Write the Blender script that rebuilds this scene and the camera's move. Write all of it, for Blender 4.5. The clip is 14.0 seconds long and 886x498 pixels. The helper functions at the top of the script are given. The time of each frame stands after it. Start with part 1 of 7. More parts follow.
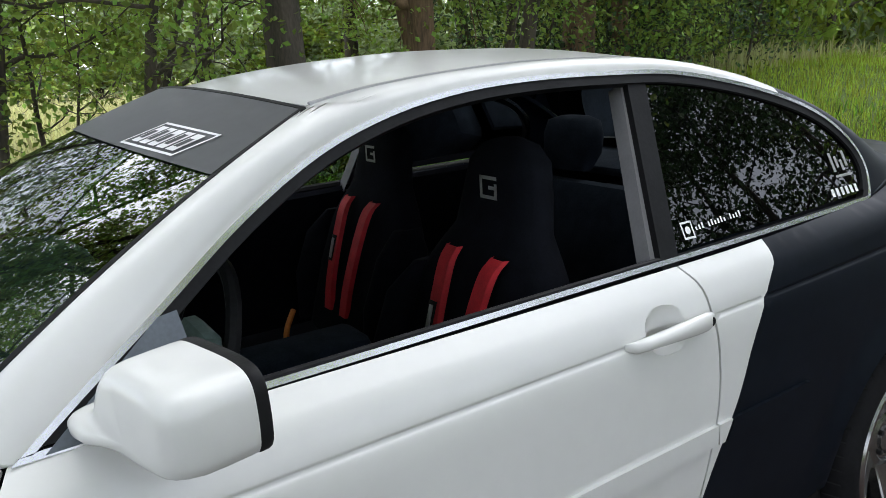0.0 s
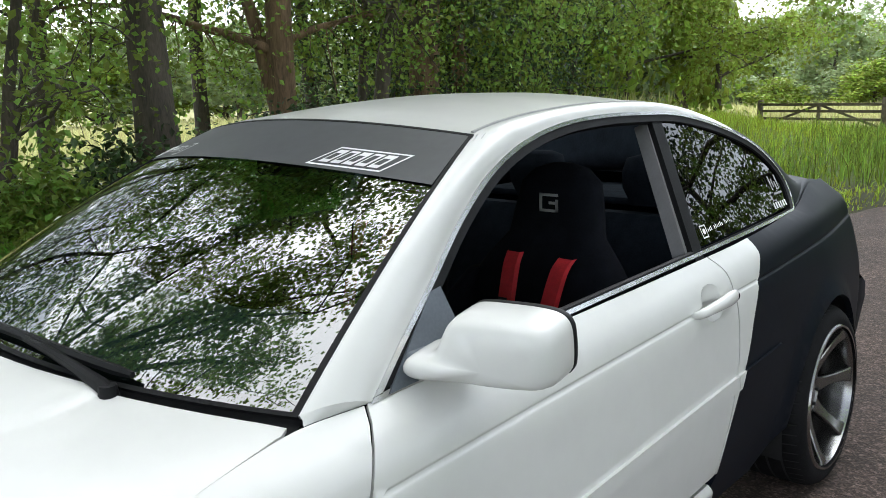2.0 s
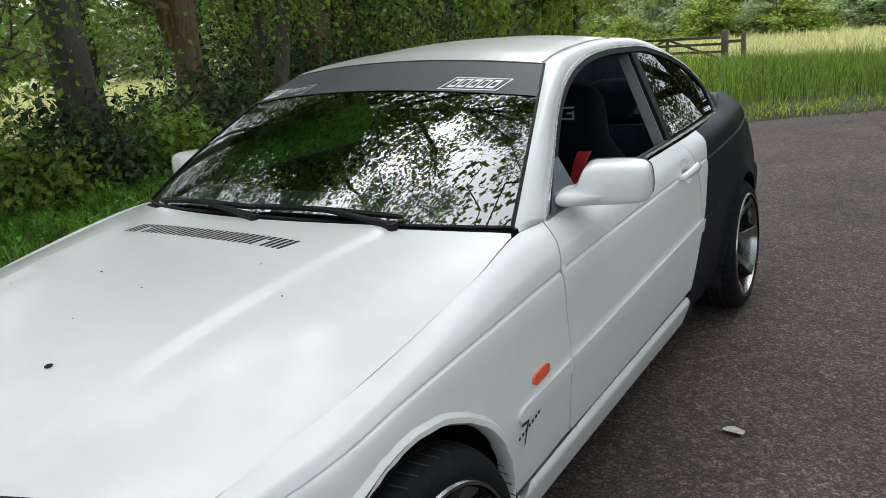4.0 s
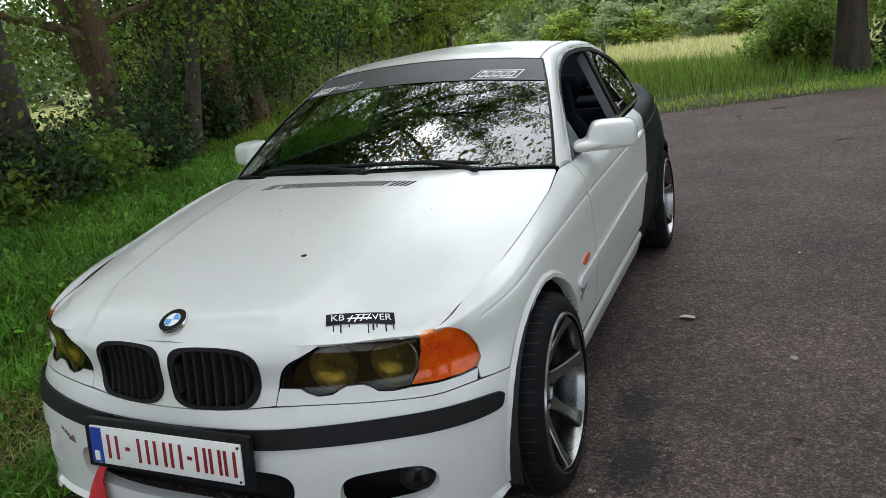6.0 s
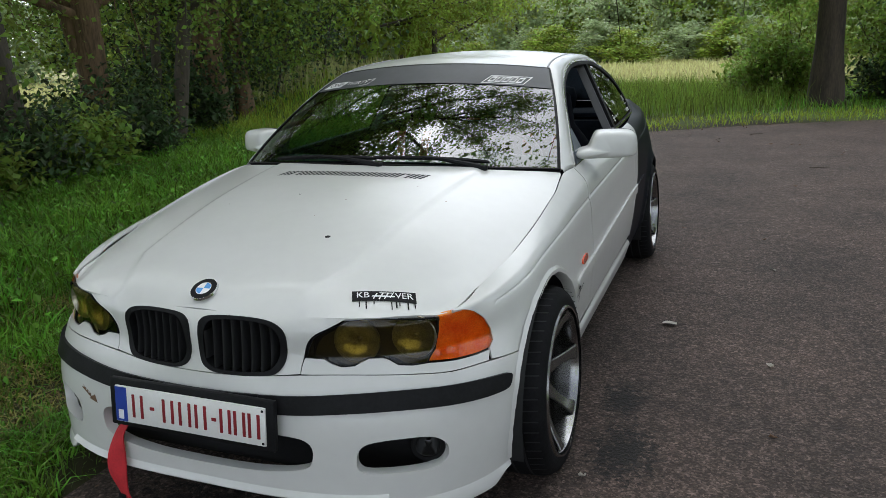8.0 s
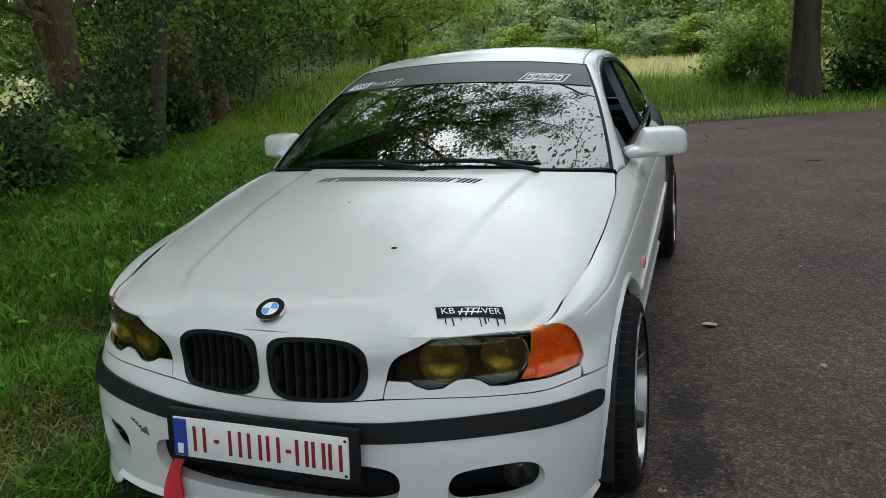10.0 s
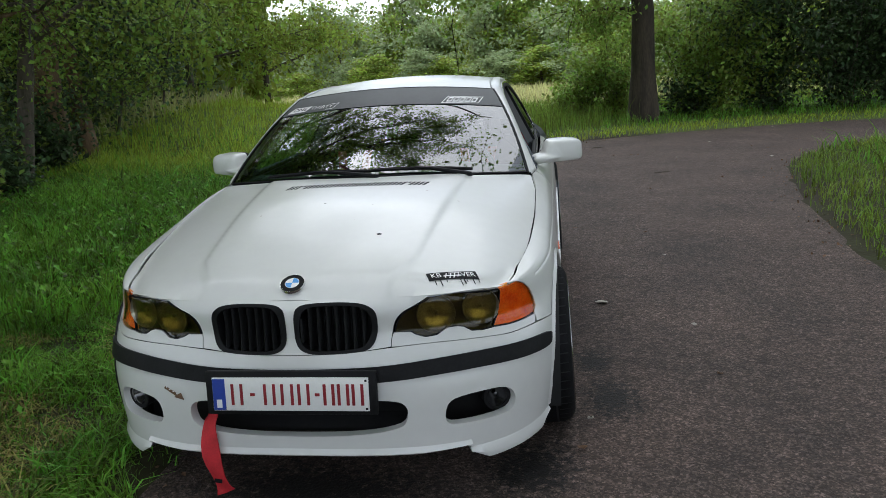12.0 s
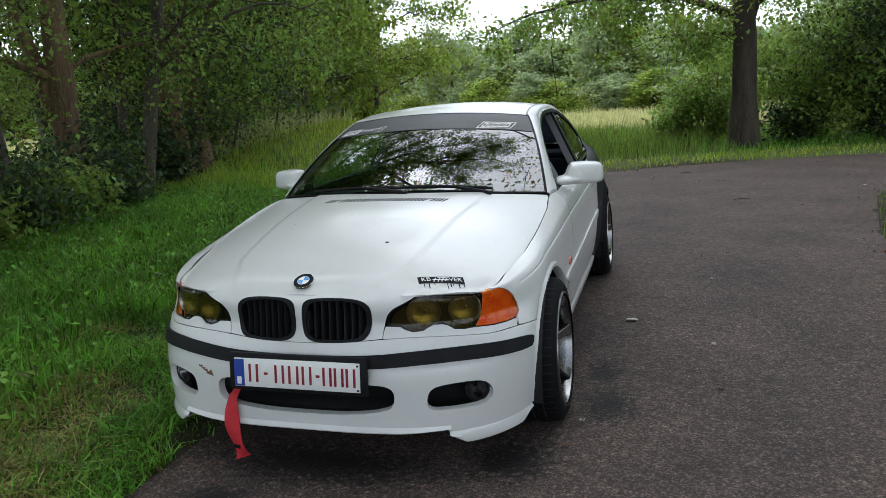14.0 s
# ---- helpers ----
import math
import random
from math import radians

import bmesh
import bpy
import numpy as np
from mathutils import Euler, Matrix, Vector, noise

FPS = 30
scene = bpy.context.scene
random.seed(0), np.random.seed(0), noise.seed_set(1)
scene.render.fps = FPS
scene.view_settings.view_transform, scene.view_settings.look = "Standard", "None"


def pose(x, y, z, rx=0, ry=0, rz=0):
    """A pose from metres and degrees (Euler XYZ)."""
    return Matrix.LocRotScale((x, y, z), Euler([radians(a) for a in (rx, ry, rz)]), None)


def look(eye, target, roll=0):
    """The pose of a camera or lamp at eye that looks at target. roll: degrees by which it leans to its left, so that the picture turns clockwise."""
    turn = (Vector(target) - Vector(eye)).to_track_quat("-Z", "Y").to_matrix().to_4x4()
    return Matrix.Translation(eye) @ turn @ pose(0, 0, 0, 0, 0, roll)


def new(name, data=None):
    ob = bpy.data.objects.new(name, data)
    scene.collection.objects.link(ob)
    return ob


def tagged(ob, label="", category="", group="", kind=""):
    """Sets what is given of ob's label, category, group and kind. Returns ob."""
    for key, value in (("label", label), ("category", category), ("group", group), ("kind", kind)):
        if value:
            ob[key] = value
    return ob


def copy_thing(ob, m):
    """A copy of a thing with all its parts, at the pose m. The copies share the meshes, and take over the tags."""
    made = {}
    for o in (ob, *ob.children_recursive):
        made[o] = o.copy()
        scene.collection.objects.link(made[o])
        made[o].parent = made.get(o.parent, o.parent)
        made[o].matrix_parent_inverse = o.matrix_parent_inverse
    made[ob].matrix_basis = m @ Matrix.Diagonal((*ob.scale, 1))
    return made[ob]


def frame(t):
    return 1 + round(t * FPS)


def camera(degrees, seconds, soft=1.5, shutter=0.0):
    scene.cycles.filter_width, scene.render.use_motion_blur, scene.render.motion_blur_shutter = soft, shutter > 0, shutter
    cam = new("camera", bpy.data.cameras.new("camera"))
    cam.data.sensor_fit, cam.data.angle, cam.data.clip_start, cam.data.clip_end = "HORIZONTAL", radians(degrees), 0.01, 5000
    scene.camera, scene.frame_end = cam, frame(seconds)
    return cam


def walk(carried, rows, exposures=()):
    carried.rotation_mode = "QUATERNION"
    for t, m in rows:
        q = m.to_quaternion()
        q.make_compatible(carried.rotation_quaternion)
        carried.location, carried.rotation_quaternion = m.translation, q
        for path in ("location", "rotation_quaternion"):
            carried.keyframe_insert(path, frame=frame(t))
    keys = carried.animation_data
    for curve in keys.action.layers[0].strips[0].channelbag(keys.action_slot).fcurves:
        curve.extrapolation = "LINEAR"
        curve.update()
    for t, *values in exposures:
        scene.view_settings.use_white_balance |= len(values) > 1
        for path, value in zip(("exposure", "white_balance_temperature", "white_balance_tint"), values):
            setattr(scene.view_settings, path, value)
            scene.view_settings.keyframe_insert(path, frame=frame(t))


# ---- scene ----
cam = camera(60.8, 14.0, 0.5)
PATH = [
    (0, (1.759, 0.782, 1.364), (0.113, 1.804, 0.869), -3.2),
    (0.5, (1.934, 0.538, 1.352), (0.365, 1.671, 0.844), -4.4),
    (1, (1.864, 0.249, 1.356), (0.416, 1.57, 0.956), -3.5),
    (1.5, (1.758, 0.104, 1.374), (0.33, 1.436, 0.938), -1.5),
    (2, (1.63, 0.047, 1.383), (0.272, 1.459, 0.978), -1.9),
    (2.5, (1.567, -0.193, 1.389), (0.474, 1.432, 0.981), -2.4),
    (3, (1.575, -0.464, 1.412), (0.59, 1.206, 0.923), -4.8),
    (3.5, (1.666, -0.761, 1.378), (0.616, 0.856, 0.847), -5.9),
    (3.7, (1.654, -0.857, 1.399), (0.563, 0.728, 0.854), -4.9),
    (5.8, (1.546, -2.019, 1.418), (0.786, -0.239, 0.917), -4.0),
    (6, (1.484, -2.108, 1.411), (0.69, -0.35, 0.885), -6.4),
    (6.5, (1.424, -2.244, 1.415), (0.658, -0.468, 0.904), -4.6),
    (7, (1.417, -2.279, 1.41), (0.736, -0.475, 0.879), -3.5),
    (7.5, (1.423, -2.306, 1.415), (0.723, -0.497, 0.93), -3.3),
    (8, (1.409, -2.302, 1.408), (0.688, -0.509, 0.891), -2.3),
    (8.5, (1.404, -2.295, 1.4), (0.655, -0.516, 0.879), -2.5),
    (9, (1.369, -2.255, 1.405), (0.631, -0.471, 0.881), -4.0),
    (9.2, (1.335, -2.25, 1.406), (0.556, -0.482, 0.889), -3.2),
    (11.3, (0.701, -2.518, 1.416), (0.351, -0.613, 0.915), -3.1),
    (11.5, (0.738, -2.628, 1.41), (0.38, -0.719, 0.931), -3.1),
    (12, (0.847, -2.92, 1.422), (0.557, -0.997, 0.955), -3.5),
    (12.5, (0.898, -3.141, 1.438), (0.559, -1.21, 1.044), -3.3),
    (13, (1.056, -3.197, 1.439), (0.603, -1.288, 1.049), -2.3),
    (13.5, (1.275, -3.179, 1.443), (0.732, -1.299, 1.029), -1.5),
    (14, (1.337, -3.175, 1.426), (0.764, -1.299, 1.031), -3.2),
]
EXPOSURES = [(0, 1.53, 6150, 12), (0.8, 1.65, 6200, 11), (2.5, 1.64, 6200, 9), (3.7, 1.38, 6150, 9), (5.8, 1.23, 6150, 9), (6.5, 1.0, 6150, 9), (9.2, 0.95, 6150, 9), (11.3, 0.83, 6100, 9), (12.5, 0.97, 6000, 9), (14, 1.02, 5950, 9)]
walk(cam, [(t, look(eye, target, roll)) for t, eye, target, roll in PATH], EXPOSURES)

# ---- light ----
world = bpy.data.worlds.new("overcast_sky")
scene.world = world
world.use_nodes = True
wt = world.node_tree
sky = wt.nodes.new("ShaderNodeTexSky")
sky.sky_type, sky.sun_disc = "NISHITA", False
sky.sun_elevation, sky.sun_rotation = radians(62), radians(308)
sky.air_density, sky.dust_density, sky.ozone_density = 1.0, 1.2, 1.0
grey = wt.nodes.new("ShaderNodeHueSaturation")
grey.inputs["Saturation"].default_value = 0.25
wt.links.new(sky.outputs[0], grey.inputs["Color"])
wt.links.new(grey.outputs[0], wt.nodes["Background"].inputs[0])
wt.nodes["Background"].inputs[1].default_value = 0.15
sun = new("sun", bpy.data.lights.new("sun", "SUN"))
sun.data.energy, sun.data.angle, sun.data.color = 1.3, radians(90), (1, 0.97, 0.92)
sun.matrix_world = look((-5.8, 4.5, 14), (0, 0, 0))

# ---- materials ----
def material(name, color=(0.5, 0.5, 0.5), rough=0.5, metal=0.0, coat=0.0, vary=0.0, scale=8.0, bump=0.0, bump_scale=60.0, other=None, island=0.0, spec=0.5, stretch=1.0):
    """A surface with grain at two scales: colour runs between color and other, and the relief is fine."""
    m = bpy.data.materials.new(name)
    m.use_nodes = True
    n, l = m.node_tree.nodes, m.node_tree.links
    b = n["Principled BSDF"]
    b.inputs["Base Color"].default_value = (*color, 1)
    b.inputs["Roughness"].default_value = rough
    b.inputs["Metallic"].default_value = metal
    b.inputs["Coat Weight"].default_value = coat
    b.inputs["Coat Roughness"].default_value = 0.04
    b.inputs["Specular IOR Level"].default_value = spec
    where = n.new("ShaderNodeTexCoord")
    co = n.new("ShaderNodeMapping")
    co.inputs["Scale"].default_value = (1, 1, stretch)
    l.new(where.outputs["Object"], co.inputs["Vector"])
    if vary or other:
        fine, broad = n.new("ShaderNodeTexNoise"), n.new("ShaderNodeTexNoise")
        fine.inputs["Scale"].default_value, broad.inputs["Scale"].default_value = scale * 9, scale
        fine.inputs["Detail"].default_value, broad.inputs["Detail"].default_value = 4, 5
        for t in (fine, broad):
            l.new(co.outputs[0], t.inputs["Vector"])
        both = n.new("ShaderNodeMath")
        both.operation = "MULTIPLY_ADD"
        both.inputs[1].default_value = 0.4
        l.new(fine.outputs[0], both.inputs[0])
        part_of = n.new("ShaderNodeMath")
        part_of.operation = "MULTIPLY"
        part_of.inputs[1].default_value = 0.6
        l.new(broad.outputs[0], part_of.inputs[0])
        l.new(part_of.outputs[0], both.inputs[2])
        src = both.outputs[0]
        ramp = n.new("ShaderNodeValToRGB")
        ramp.color_ramp.elements[0].position, ramp.color_ramp.elements[1].position = 0.36, 0.64
        lo = other if other else tuple(c * (1 - vary) for c in color)
        hi = color if other else tuple(min(1, c * (1 + vary)) for c in color)
        ramp.color_ramp.elements[0].color, ramp.color_ramp.elements[1].color = (*lo, 1), (*hi, 1)
        l.new(src, ramp.inputs[0])
        out = ramp.outputs[0]
        if island:
            geo = n.new("ShaderNodeNewGeometry")
            hsv = n.new("ShaderNodeHueSaturation")
            rng = n.new("ShaderNodeMapRange")
            rng.inputs["To Min"].default_value, rng.inputs["To Max"].default_value = 1 - island, 1 + island
            l.new(geo.outputs["Random Per Island"], rng.inputs[0])
            l.new(rng.outputs[0], hsv.inputs["Value"])
            l.new(out, hsv.inputs["Color"])
            hue = n.new("ShaderNodeMapRange")
            hue.inputs["To Min"].default_value, hue.inputs["To Max"].default_value = 0.5 - 0.035 * min(1, island * 2), 0.5 + 0.02
            l.new(geo.outputs["Random Per Island"], hue.inputs[0])
            l.new(hue.outputs[0], hsv.inputs["Hue"])
            out = hsv.outputs[0]
        l.new(out, b.inputs["Base Color"])
    if bump:
        t = n.new("ShaderNodeTexNoise")
        t.inputs["Scale"].default_value, t.inputs["Detail"].default_value = bump_scale, 6
        l.new(co.outputs[0], t.inputs["Vector"])
        k = n.new("ShaderNodeBump")
        k.inputs["Strength"].default_value, k.inputs["Distance"].default_value = bump, 0.01
        l.new(t.outputs[0], k.inputs["Height"])
        l.new(k.outputs[0], b.inputs["Normal"])
    return m


def leaf_material(name, color, other, island=0.35, thin_share=0.45):
    color, other = tuple(1.6 * c for c in color), tuple(1.6 * c for c in other)  # reflected and let through together
    m = material(name, color, 0.42, other=other, vary=0.2, scale=1.2, island=island, spec=0.28)
    n, l = m.node_tree.nodes, m.node_tree.links
    b = n["Principled BSDF"]
    thin = n.new("ShaderNodeBsdfTranslucent")
    mix = n.new("ShaderNodeMixShader")
    mix.inputs[0].default_value = thin_share
    l.new(b.inputs["Base Color"].links[0].from_socket, thin.inputs["Color"])
    l.new(b.outputs[0], mix.inputs[1])
    l.new(thin.outputs[0], mix.inputs[2])
    l.new(mix.outputs[0], n["Material Output"].inputs["Surface"])
    return m


def glass_material(name, tint, rough=0.0, ior=2.0):
    """Thin tinted glass: sees through, and mirrors by its angle."""
    m = bpy.data.materials.new(name)
    m.use_nodes = True
    n, l = m.node_tree.nodes, m.node_tree.links
    n.remove(n["Principled BSDF"])
    clear, gloss, mix, fres = (n.new(k) for k in ("ShaderNodeBsdfTransparent", "ShaderNodeBsdfGlossy", "ShaderNodeMixShader", "ShaderNodeFresnel"))
    clear.inputs["Color"].default_value = (*tint, 1)
    gloss.inputs["Roughness"].default_value = rough
    fres.inputs["IOR"].default_value = ior
    l.new(fres.outputs[0], mix.inputs[0])
    l.new(clear.outputs[0], mix.inputs[1])
    l.new(gloss.outputs[0], mix.inputs[2])
    l.new(mix.outputs[0], n["Material Output"].inputs["Surface"])
    return m


PAINT = material("white_car_paint", (0.655, 0.65, 0.63), 0.38, coat=0.75, vary=0.025, scale=2.5, bump=0.01, bump_scale=4)
PAINT.node_tree.nodes["Principled BSDF"].inputs["Coat Roughness"].default_value = 0.13
WRAP = material("matt_black_wrap", (0.0050, 0.0072, 0.0115), 0.42, vary=0.25, scale=3, bump=0.02, bump_scale=9, spec=0.08)
BANNER = material("matt_grey_banner", (0.055, 0.057, 0.062), 0.5, vary=0.12, scale=4)
TRIM = material("black_rubber_trim", (0.010, 0.010, 0.011), 0.5, vary=0.3, scale=12, bump=0.05, bump_scale=200, spec=0.14)
SLAT = material("satin_black_slat", (0.02, 0.02, 0.021), 0.3, vary=0.2, scale=10)
DARK = material("dark_underbody", (0.008, 0.008, 0.009), 0.8, vary=0.3, scale=6)
CABIN = material("dark_blue_grey_cloth", (0.005, 0.0057, 0.0085), 1.0, vary=0.3, scale=20, bump=0.1, bump_scale=400, spec=0.1)
# Cabin cloth lightened: light through the back window put into the colour.
BENCH = material("lightened_bench_cloth", (0.02, 0.027, 0.038), 1.0, vary=0.25, scale=20, bump=0.1, bump_scale=400, spec=0.1)
DASH = material("grey_green_dash_plastic", (0.15, 0.205, 0.19), 0.6, vary=0.2, scale=15, bump=0.05, bump_scale=300)
LINING = material("grey_pillar_lining", (0.17, 0.167, 0.172), 0.85, vary=0.1, scale=15)
CHROME = material("brushed_chrome", (0.72, 0.72, 0.72), 0.16, 1.0, vary=0.06, scale=20)
ALLOY = material("smoked_silver_alloy", (0.21, 0.207, 0.20), 0.25, 0.9, vary=0.15, scale=8)
POLISH = material("polished_rim_lip", (0.30, 0.30, 0.30), 0.2, 1.0, vary=0.08, scale=10)
TYRE = material("tyre_rubber", (0.008, 0.008, 0.009), 0.75, vary=0.35, scale=10, bump=0.1, bump_scale=120, spec=0.12)
WHITE = material("white_vinyl", (0.82, 0.82, 0.82), 0.4, vary=0.03, scale=20)
BLACKVINYL = material("black_vinyl", (0.010, 0.010, 0.011), 0.6, vary=0.2, scale=20, spec=0.12)
RED = material("red_webbing", (0.46, 0.014, 0.022), 0.75, vary=0.2, scale=25, bump=0.15, bump_scale=500)
ORANGE = material("orange_indicator_plastic", (0.98, 0.42, 0.07), 0.15, coat=1, other=(0.80, 0.16, 0.015), scale=22, bump=0.8, bump_scale=60)
REPEATER = material("red_orange_plastic", (0.75, 0.10, 0.03), 0.2, coat=1, vary=0.15, scale=18)
AMBER = material("amber_strap", (0.65, 0.20, 0.03), 0.7, vary=0.2, scale=30)
LENSYELLOW = glass_material("yellow_smoked_lens", (0.64, 0.54, 0.21), ior=1.55)
LENSORANGE = glass_material("orange_lens", (1.0, 0.58, 0.20), ior=1.5)
REFLECTOR = material("lamp_reflector", (0.36, 0.34, 0.26), 0.28, 0.9, vary=0.45, scale=25, bump=0.3, bump_scale=38)
HOUSING = material("olive_lamp_housing", (0.06, 0.054, 0.03), 0.3, vary=0.3, scale=20)
SCREEN = glass_material("green_tinted_windscreen", (0.15, 0.26, 0.225), ior=2.7)
TINT = glass_material("dark_tinted_glass", (0.025, 0.03, 0.035), ior=1.8)
PLATE = material("white_plate", (0.78, 0.77, 0.75), 0.35, vary=0.04, scale=15)
PLATERED = material("dark_red_print", (0.24, 0.012, 0.02), 0.4, vary=0.1, scale=15)
BLUE = material("blue_print", (0.02, 0.05, 0.32), 0.4, vary=0.1, scale=15)
SKYBLUE = material("light_blue_enamel", (0.12, 0.36, 0.75), 0.2, vary=0.05, scale=15)
GREYVINYL = material("grey_vinyl", (0.30, 0.30, 0.30), 0.5, vary=0.1, scale=15)
FOGGLASS = material("dark_fog_lamp_glass", (0.10, 0.10, 0.10), 0.12, 0.8, vary=0.5, scale=30)
REDLAMP = material("red_lamp_plastic", (0.45, 0.01, 0.01), 0.15, coat=1, vary=0.1, scale=20)

ASPHALT = material("worn_brown_asphalt", (0.087, 0.062, 0.052), 0.85, other=(0.046, 0.035, 0.031), scale=1.3, bump=1.0, bump_scale=75, spec=0.32)


def speckle(m, scale, dark, light):
    """Coarse grains over the colour: chips from dark to light of what lies below."""
    n, l = m.node_tree.nodes, m.node_tree.links
    b = n["Principled BSDF"]
    co = n.new("ShaderNodeTexCoord")
    chips = n.new("ShaderNodeTexVoronoi")
    chips.inputs["Scale"].default_value = scale
    l.new(co.outputs["Object"], chips.inputs["Vector"])
    grey = n.new("ShaderNodeSeparateColor")
    l.new(chips.outputs["Color"], grey.inputs[0])
    reach = n.new("ShaderNodeMapRange")
    reach.inputs["To Min"].default_value, reach.inputs["To Max"].default_value = dark, light
    power = n.new("ShaderNodeMath")
    power.operation = "POWER"
    power.inputs[1].default_value = 3.0
    l.new(grey.outputs[0], power.inputs[0])
    l.new(power.outputs[0], reach.inputs[0])
    tone = n.new("ShaderNodeVectorMath")
    tone.operation = "SCALE"
    l.new(b.inputs["Base Color"].links[0].from_socket, tone.inputs[0])
    l.new(reach.outputs[0], tone.inputs["Scale"])
    l.new(tone.outputs[0], b.inputs["Base Color"])


speckle(ASPHALT, 135, 0.66, 2.2)
speckle(ASPHALT, 52, 0.88, 1.6)


def damp_and_shade(m, spots):
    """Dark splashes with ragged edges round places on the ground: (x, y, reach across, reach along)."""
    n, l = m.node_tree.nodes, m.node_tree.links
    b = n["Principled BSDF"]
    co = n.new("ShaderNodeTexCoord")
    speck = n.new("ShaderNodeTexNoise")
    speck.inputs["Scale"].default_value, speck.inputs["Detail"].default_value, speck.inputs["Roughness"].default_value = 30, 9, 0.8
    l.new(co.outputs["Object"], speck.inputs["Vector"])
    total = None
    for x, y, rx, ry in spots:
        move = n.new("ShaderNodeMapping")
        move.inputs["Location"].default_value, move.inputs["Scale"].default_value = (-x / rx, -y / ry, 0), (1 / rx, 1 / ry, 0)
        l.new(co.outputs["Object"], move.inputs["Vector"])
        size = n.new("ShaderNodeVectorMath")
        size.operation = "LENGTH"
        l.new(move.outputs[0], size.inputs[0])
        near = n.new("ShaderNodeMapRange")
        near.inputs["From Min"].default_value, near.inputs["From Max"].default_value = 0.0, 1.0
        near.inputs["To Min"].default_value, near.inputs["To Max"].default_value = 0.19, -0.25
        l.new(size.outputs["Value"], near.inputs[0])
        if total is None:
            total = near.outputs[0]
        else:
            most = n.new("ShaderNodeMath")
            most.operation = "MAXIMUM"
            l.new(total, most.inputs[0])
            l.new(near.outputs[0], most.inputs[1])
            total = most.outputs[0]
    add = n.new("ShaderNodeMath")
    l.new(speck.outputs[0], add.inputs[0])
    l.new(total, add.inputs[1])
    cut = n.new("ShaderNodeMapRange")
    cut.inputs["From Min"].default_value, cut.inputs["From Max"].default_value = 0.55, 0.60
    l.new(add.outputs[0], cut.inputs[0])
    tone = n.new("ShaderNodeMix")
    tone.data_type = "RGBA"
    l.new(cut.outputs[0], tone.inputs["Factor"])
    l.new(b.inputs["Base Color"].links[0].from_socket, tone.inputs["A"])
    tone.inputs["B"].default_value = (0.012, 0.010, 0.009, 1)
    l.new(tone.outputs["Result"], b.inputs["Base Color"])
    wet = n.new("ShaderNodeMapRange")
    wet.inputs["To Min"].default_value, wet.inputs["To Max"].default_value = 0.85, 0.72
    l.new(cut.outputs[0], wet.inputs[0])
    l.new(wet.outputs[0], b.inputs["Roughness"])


# Damp by the wheel; the wide splash under the nose also paints shade.
damp_and_shade(ASPHALT, ((1.08, 0.14, 0.36, 0.62), (1.02, 0.55, 0.26, 0.5), (0.0, -0.62, 1.3, 0.55), (-0.3, -0.95, 0.4, 0.28), (0.75, -0.45, 0.5, 0.6)))
# Soil darkened so that the gaps between blades look shaded.
GROUND = material("soil_with_gap_shade", (0.040, 0.045, 0.018), 0.95, other=(0.030, 0.024, 0.015), scale=0.7, bump=0.6, bump_scale=20, spec=0.2)


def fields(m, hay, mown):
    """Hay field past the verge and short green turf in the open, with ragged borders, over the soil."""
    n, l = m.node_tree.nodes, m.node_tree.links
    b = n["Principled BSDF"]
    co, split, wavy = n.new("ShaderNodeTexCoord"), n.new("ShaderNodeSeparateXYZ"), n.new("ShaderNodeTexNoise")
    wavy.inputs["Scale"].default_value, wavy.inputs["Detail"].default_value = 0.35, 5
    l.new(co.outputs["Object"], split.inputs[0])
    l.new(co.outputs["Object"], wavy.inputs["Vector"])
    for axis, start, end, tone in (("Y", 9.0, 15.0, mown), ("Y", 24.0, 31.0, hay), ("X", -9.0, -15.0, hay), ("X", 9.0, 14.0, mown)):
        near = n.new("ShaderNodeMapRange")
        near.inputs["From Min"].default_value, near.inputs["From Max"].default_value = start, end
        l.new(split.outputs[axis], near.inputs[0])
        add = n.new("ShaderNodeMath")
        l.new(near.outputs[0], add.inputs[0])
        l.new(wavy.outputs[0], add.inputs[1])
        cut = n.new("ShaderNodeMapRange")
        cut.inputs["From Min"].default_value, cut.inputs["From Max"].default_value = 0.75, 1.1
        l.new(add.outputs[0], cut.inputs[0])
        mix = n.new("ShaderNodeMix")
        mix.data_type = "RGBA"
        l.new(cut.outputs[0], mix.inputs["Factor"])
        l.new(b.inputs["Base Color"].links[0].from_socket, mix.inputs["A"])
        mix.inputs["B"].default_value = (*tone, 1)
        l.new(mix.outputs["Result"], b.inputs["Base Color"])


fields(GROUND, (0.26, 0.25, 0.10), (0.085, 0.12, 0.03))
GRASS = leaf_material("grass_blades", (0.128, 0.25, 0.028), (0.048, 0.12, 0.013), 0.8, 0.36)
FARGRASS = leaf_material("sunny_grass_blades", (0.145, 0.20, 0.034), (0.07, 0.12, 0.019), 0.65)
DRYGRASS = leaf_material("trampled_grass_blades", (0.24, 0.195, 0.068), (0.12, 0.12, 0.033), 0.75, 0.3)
# Yellower grass, brighter than the rest: sunlight on it put into the colour.
SUNGRASS = leaf_material("sunlit_yellow_green_blades", (0.27, 0.33, 0.04), (0.16, 0.235, 0.027), 0.5)
MEADOW = leaf_material("pale_meadow_grass", (0.37, 0.355, 0.17), (0.29, 0.295, 0.125), 0.25)
LEAF = leaf_material("tree_leaves", (0.185, 0.25, 0.048), (0.092, 0.155, 0.031), 0.5, 0.5)
LEAFLIGHT = leaf_material("light_tree_leaves", (0.22, 0.28, 0.045), (0.11, 0.165, 0.028), 0.5)
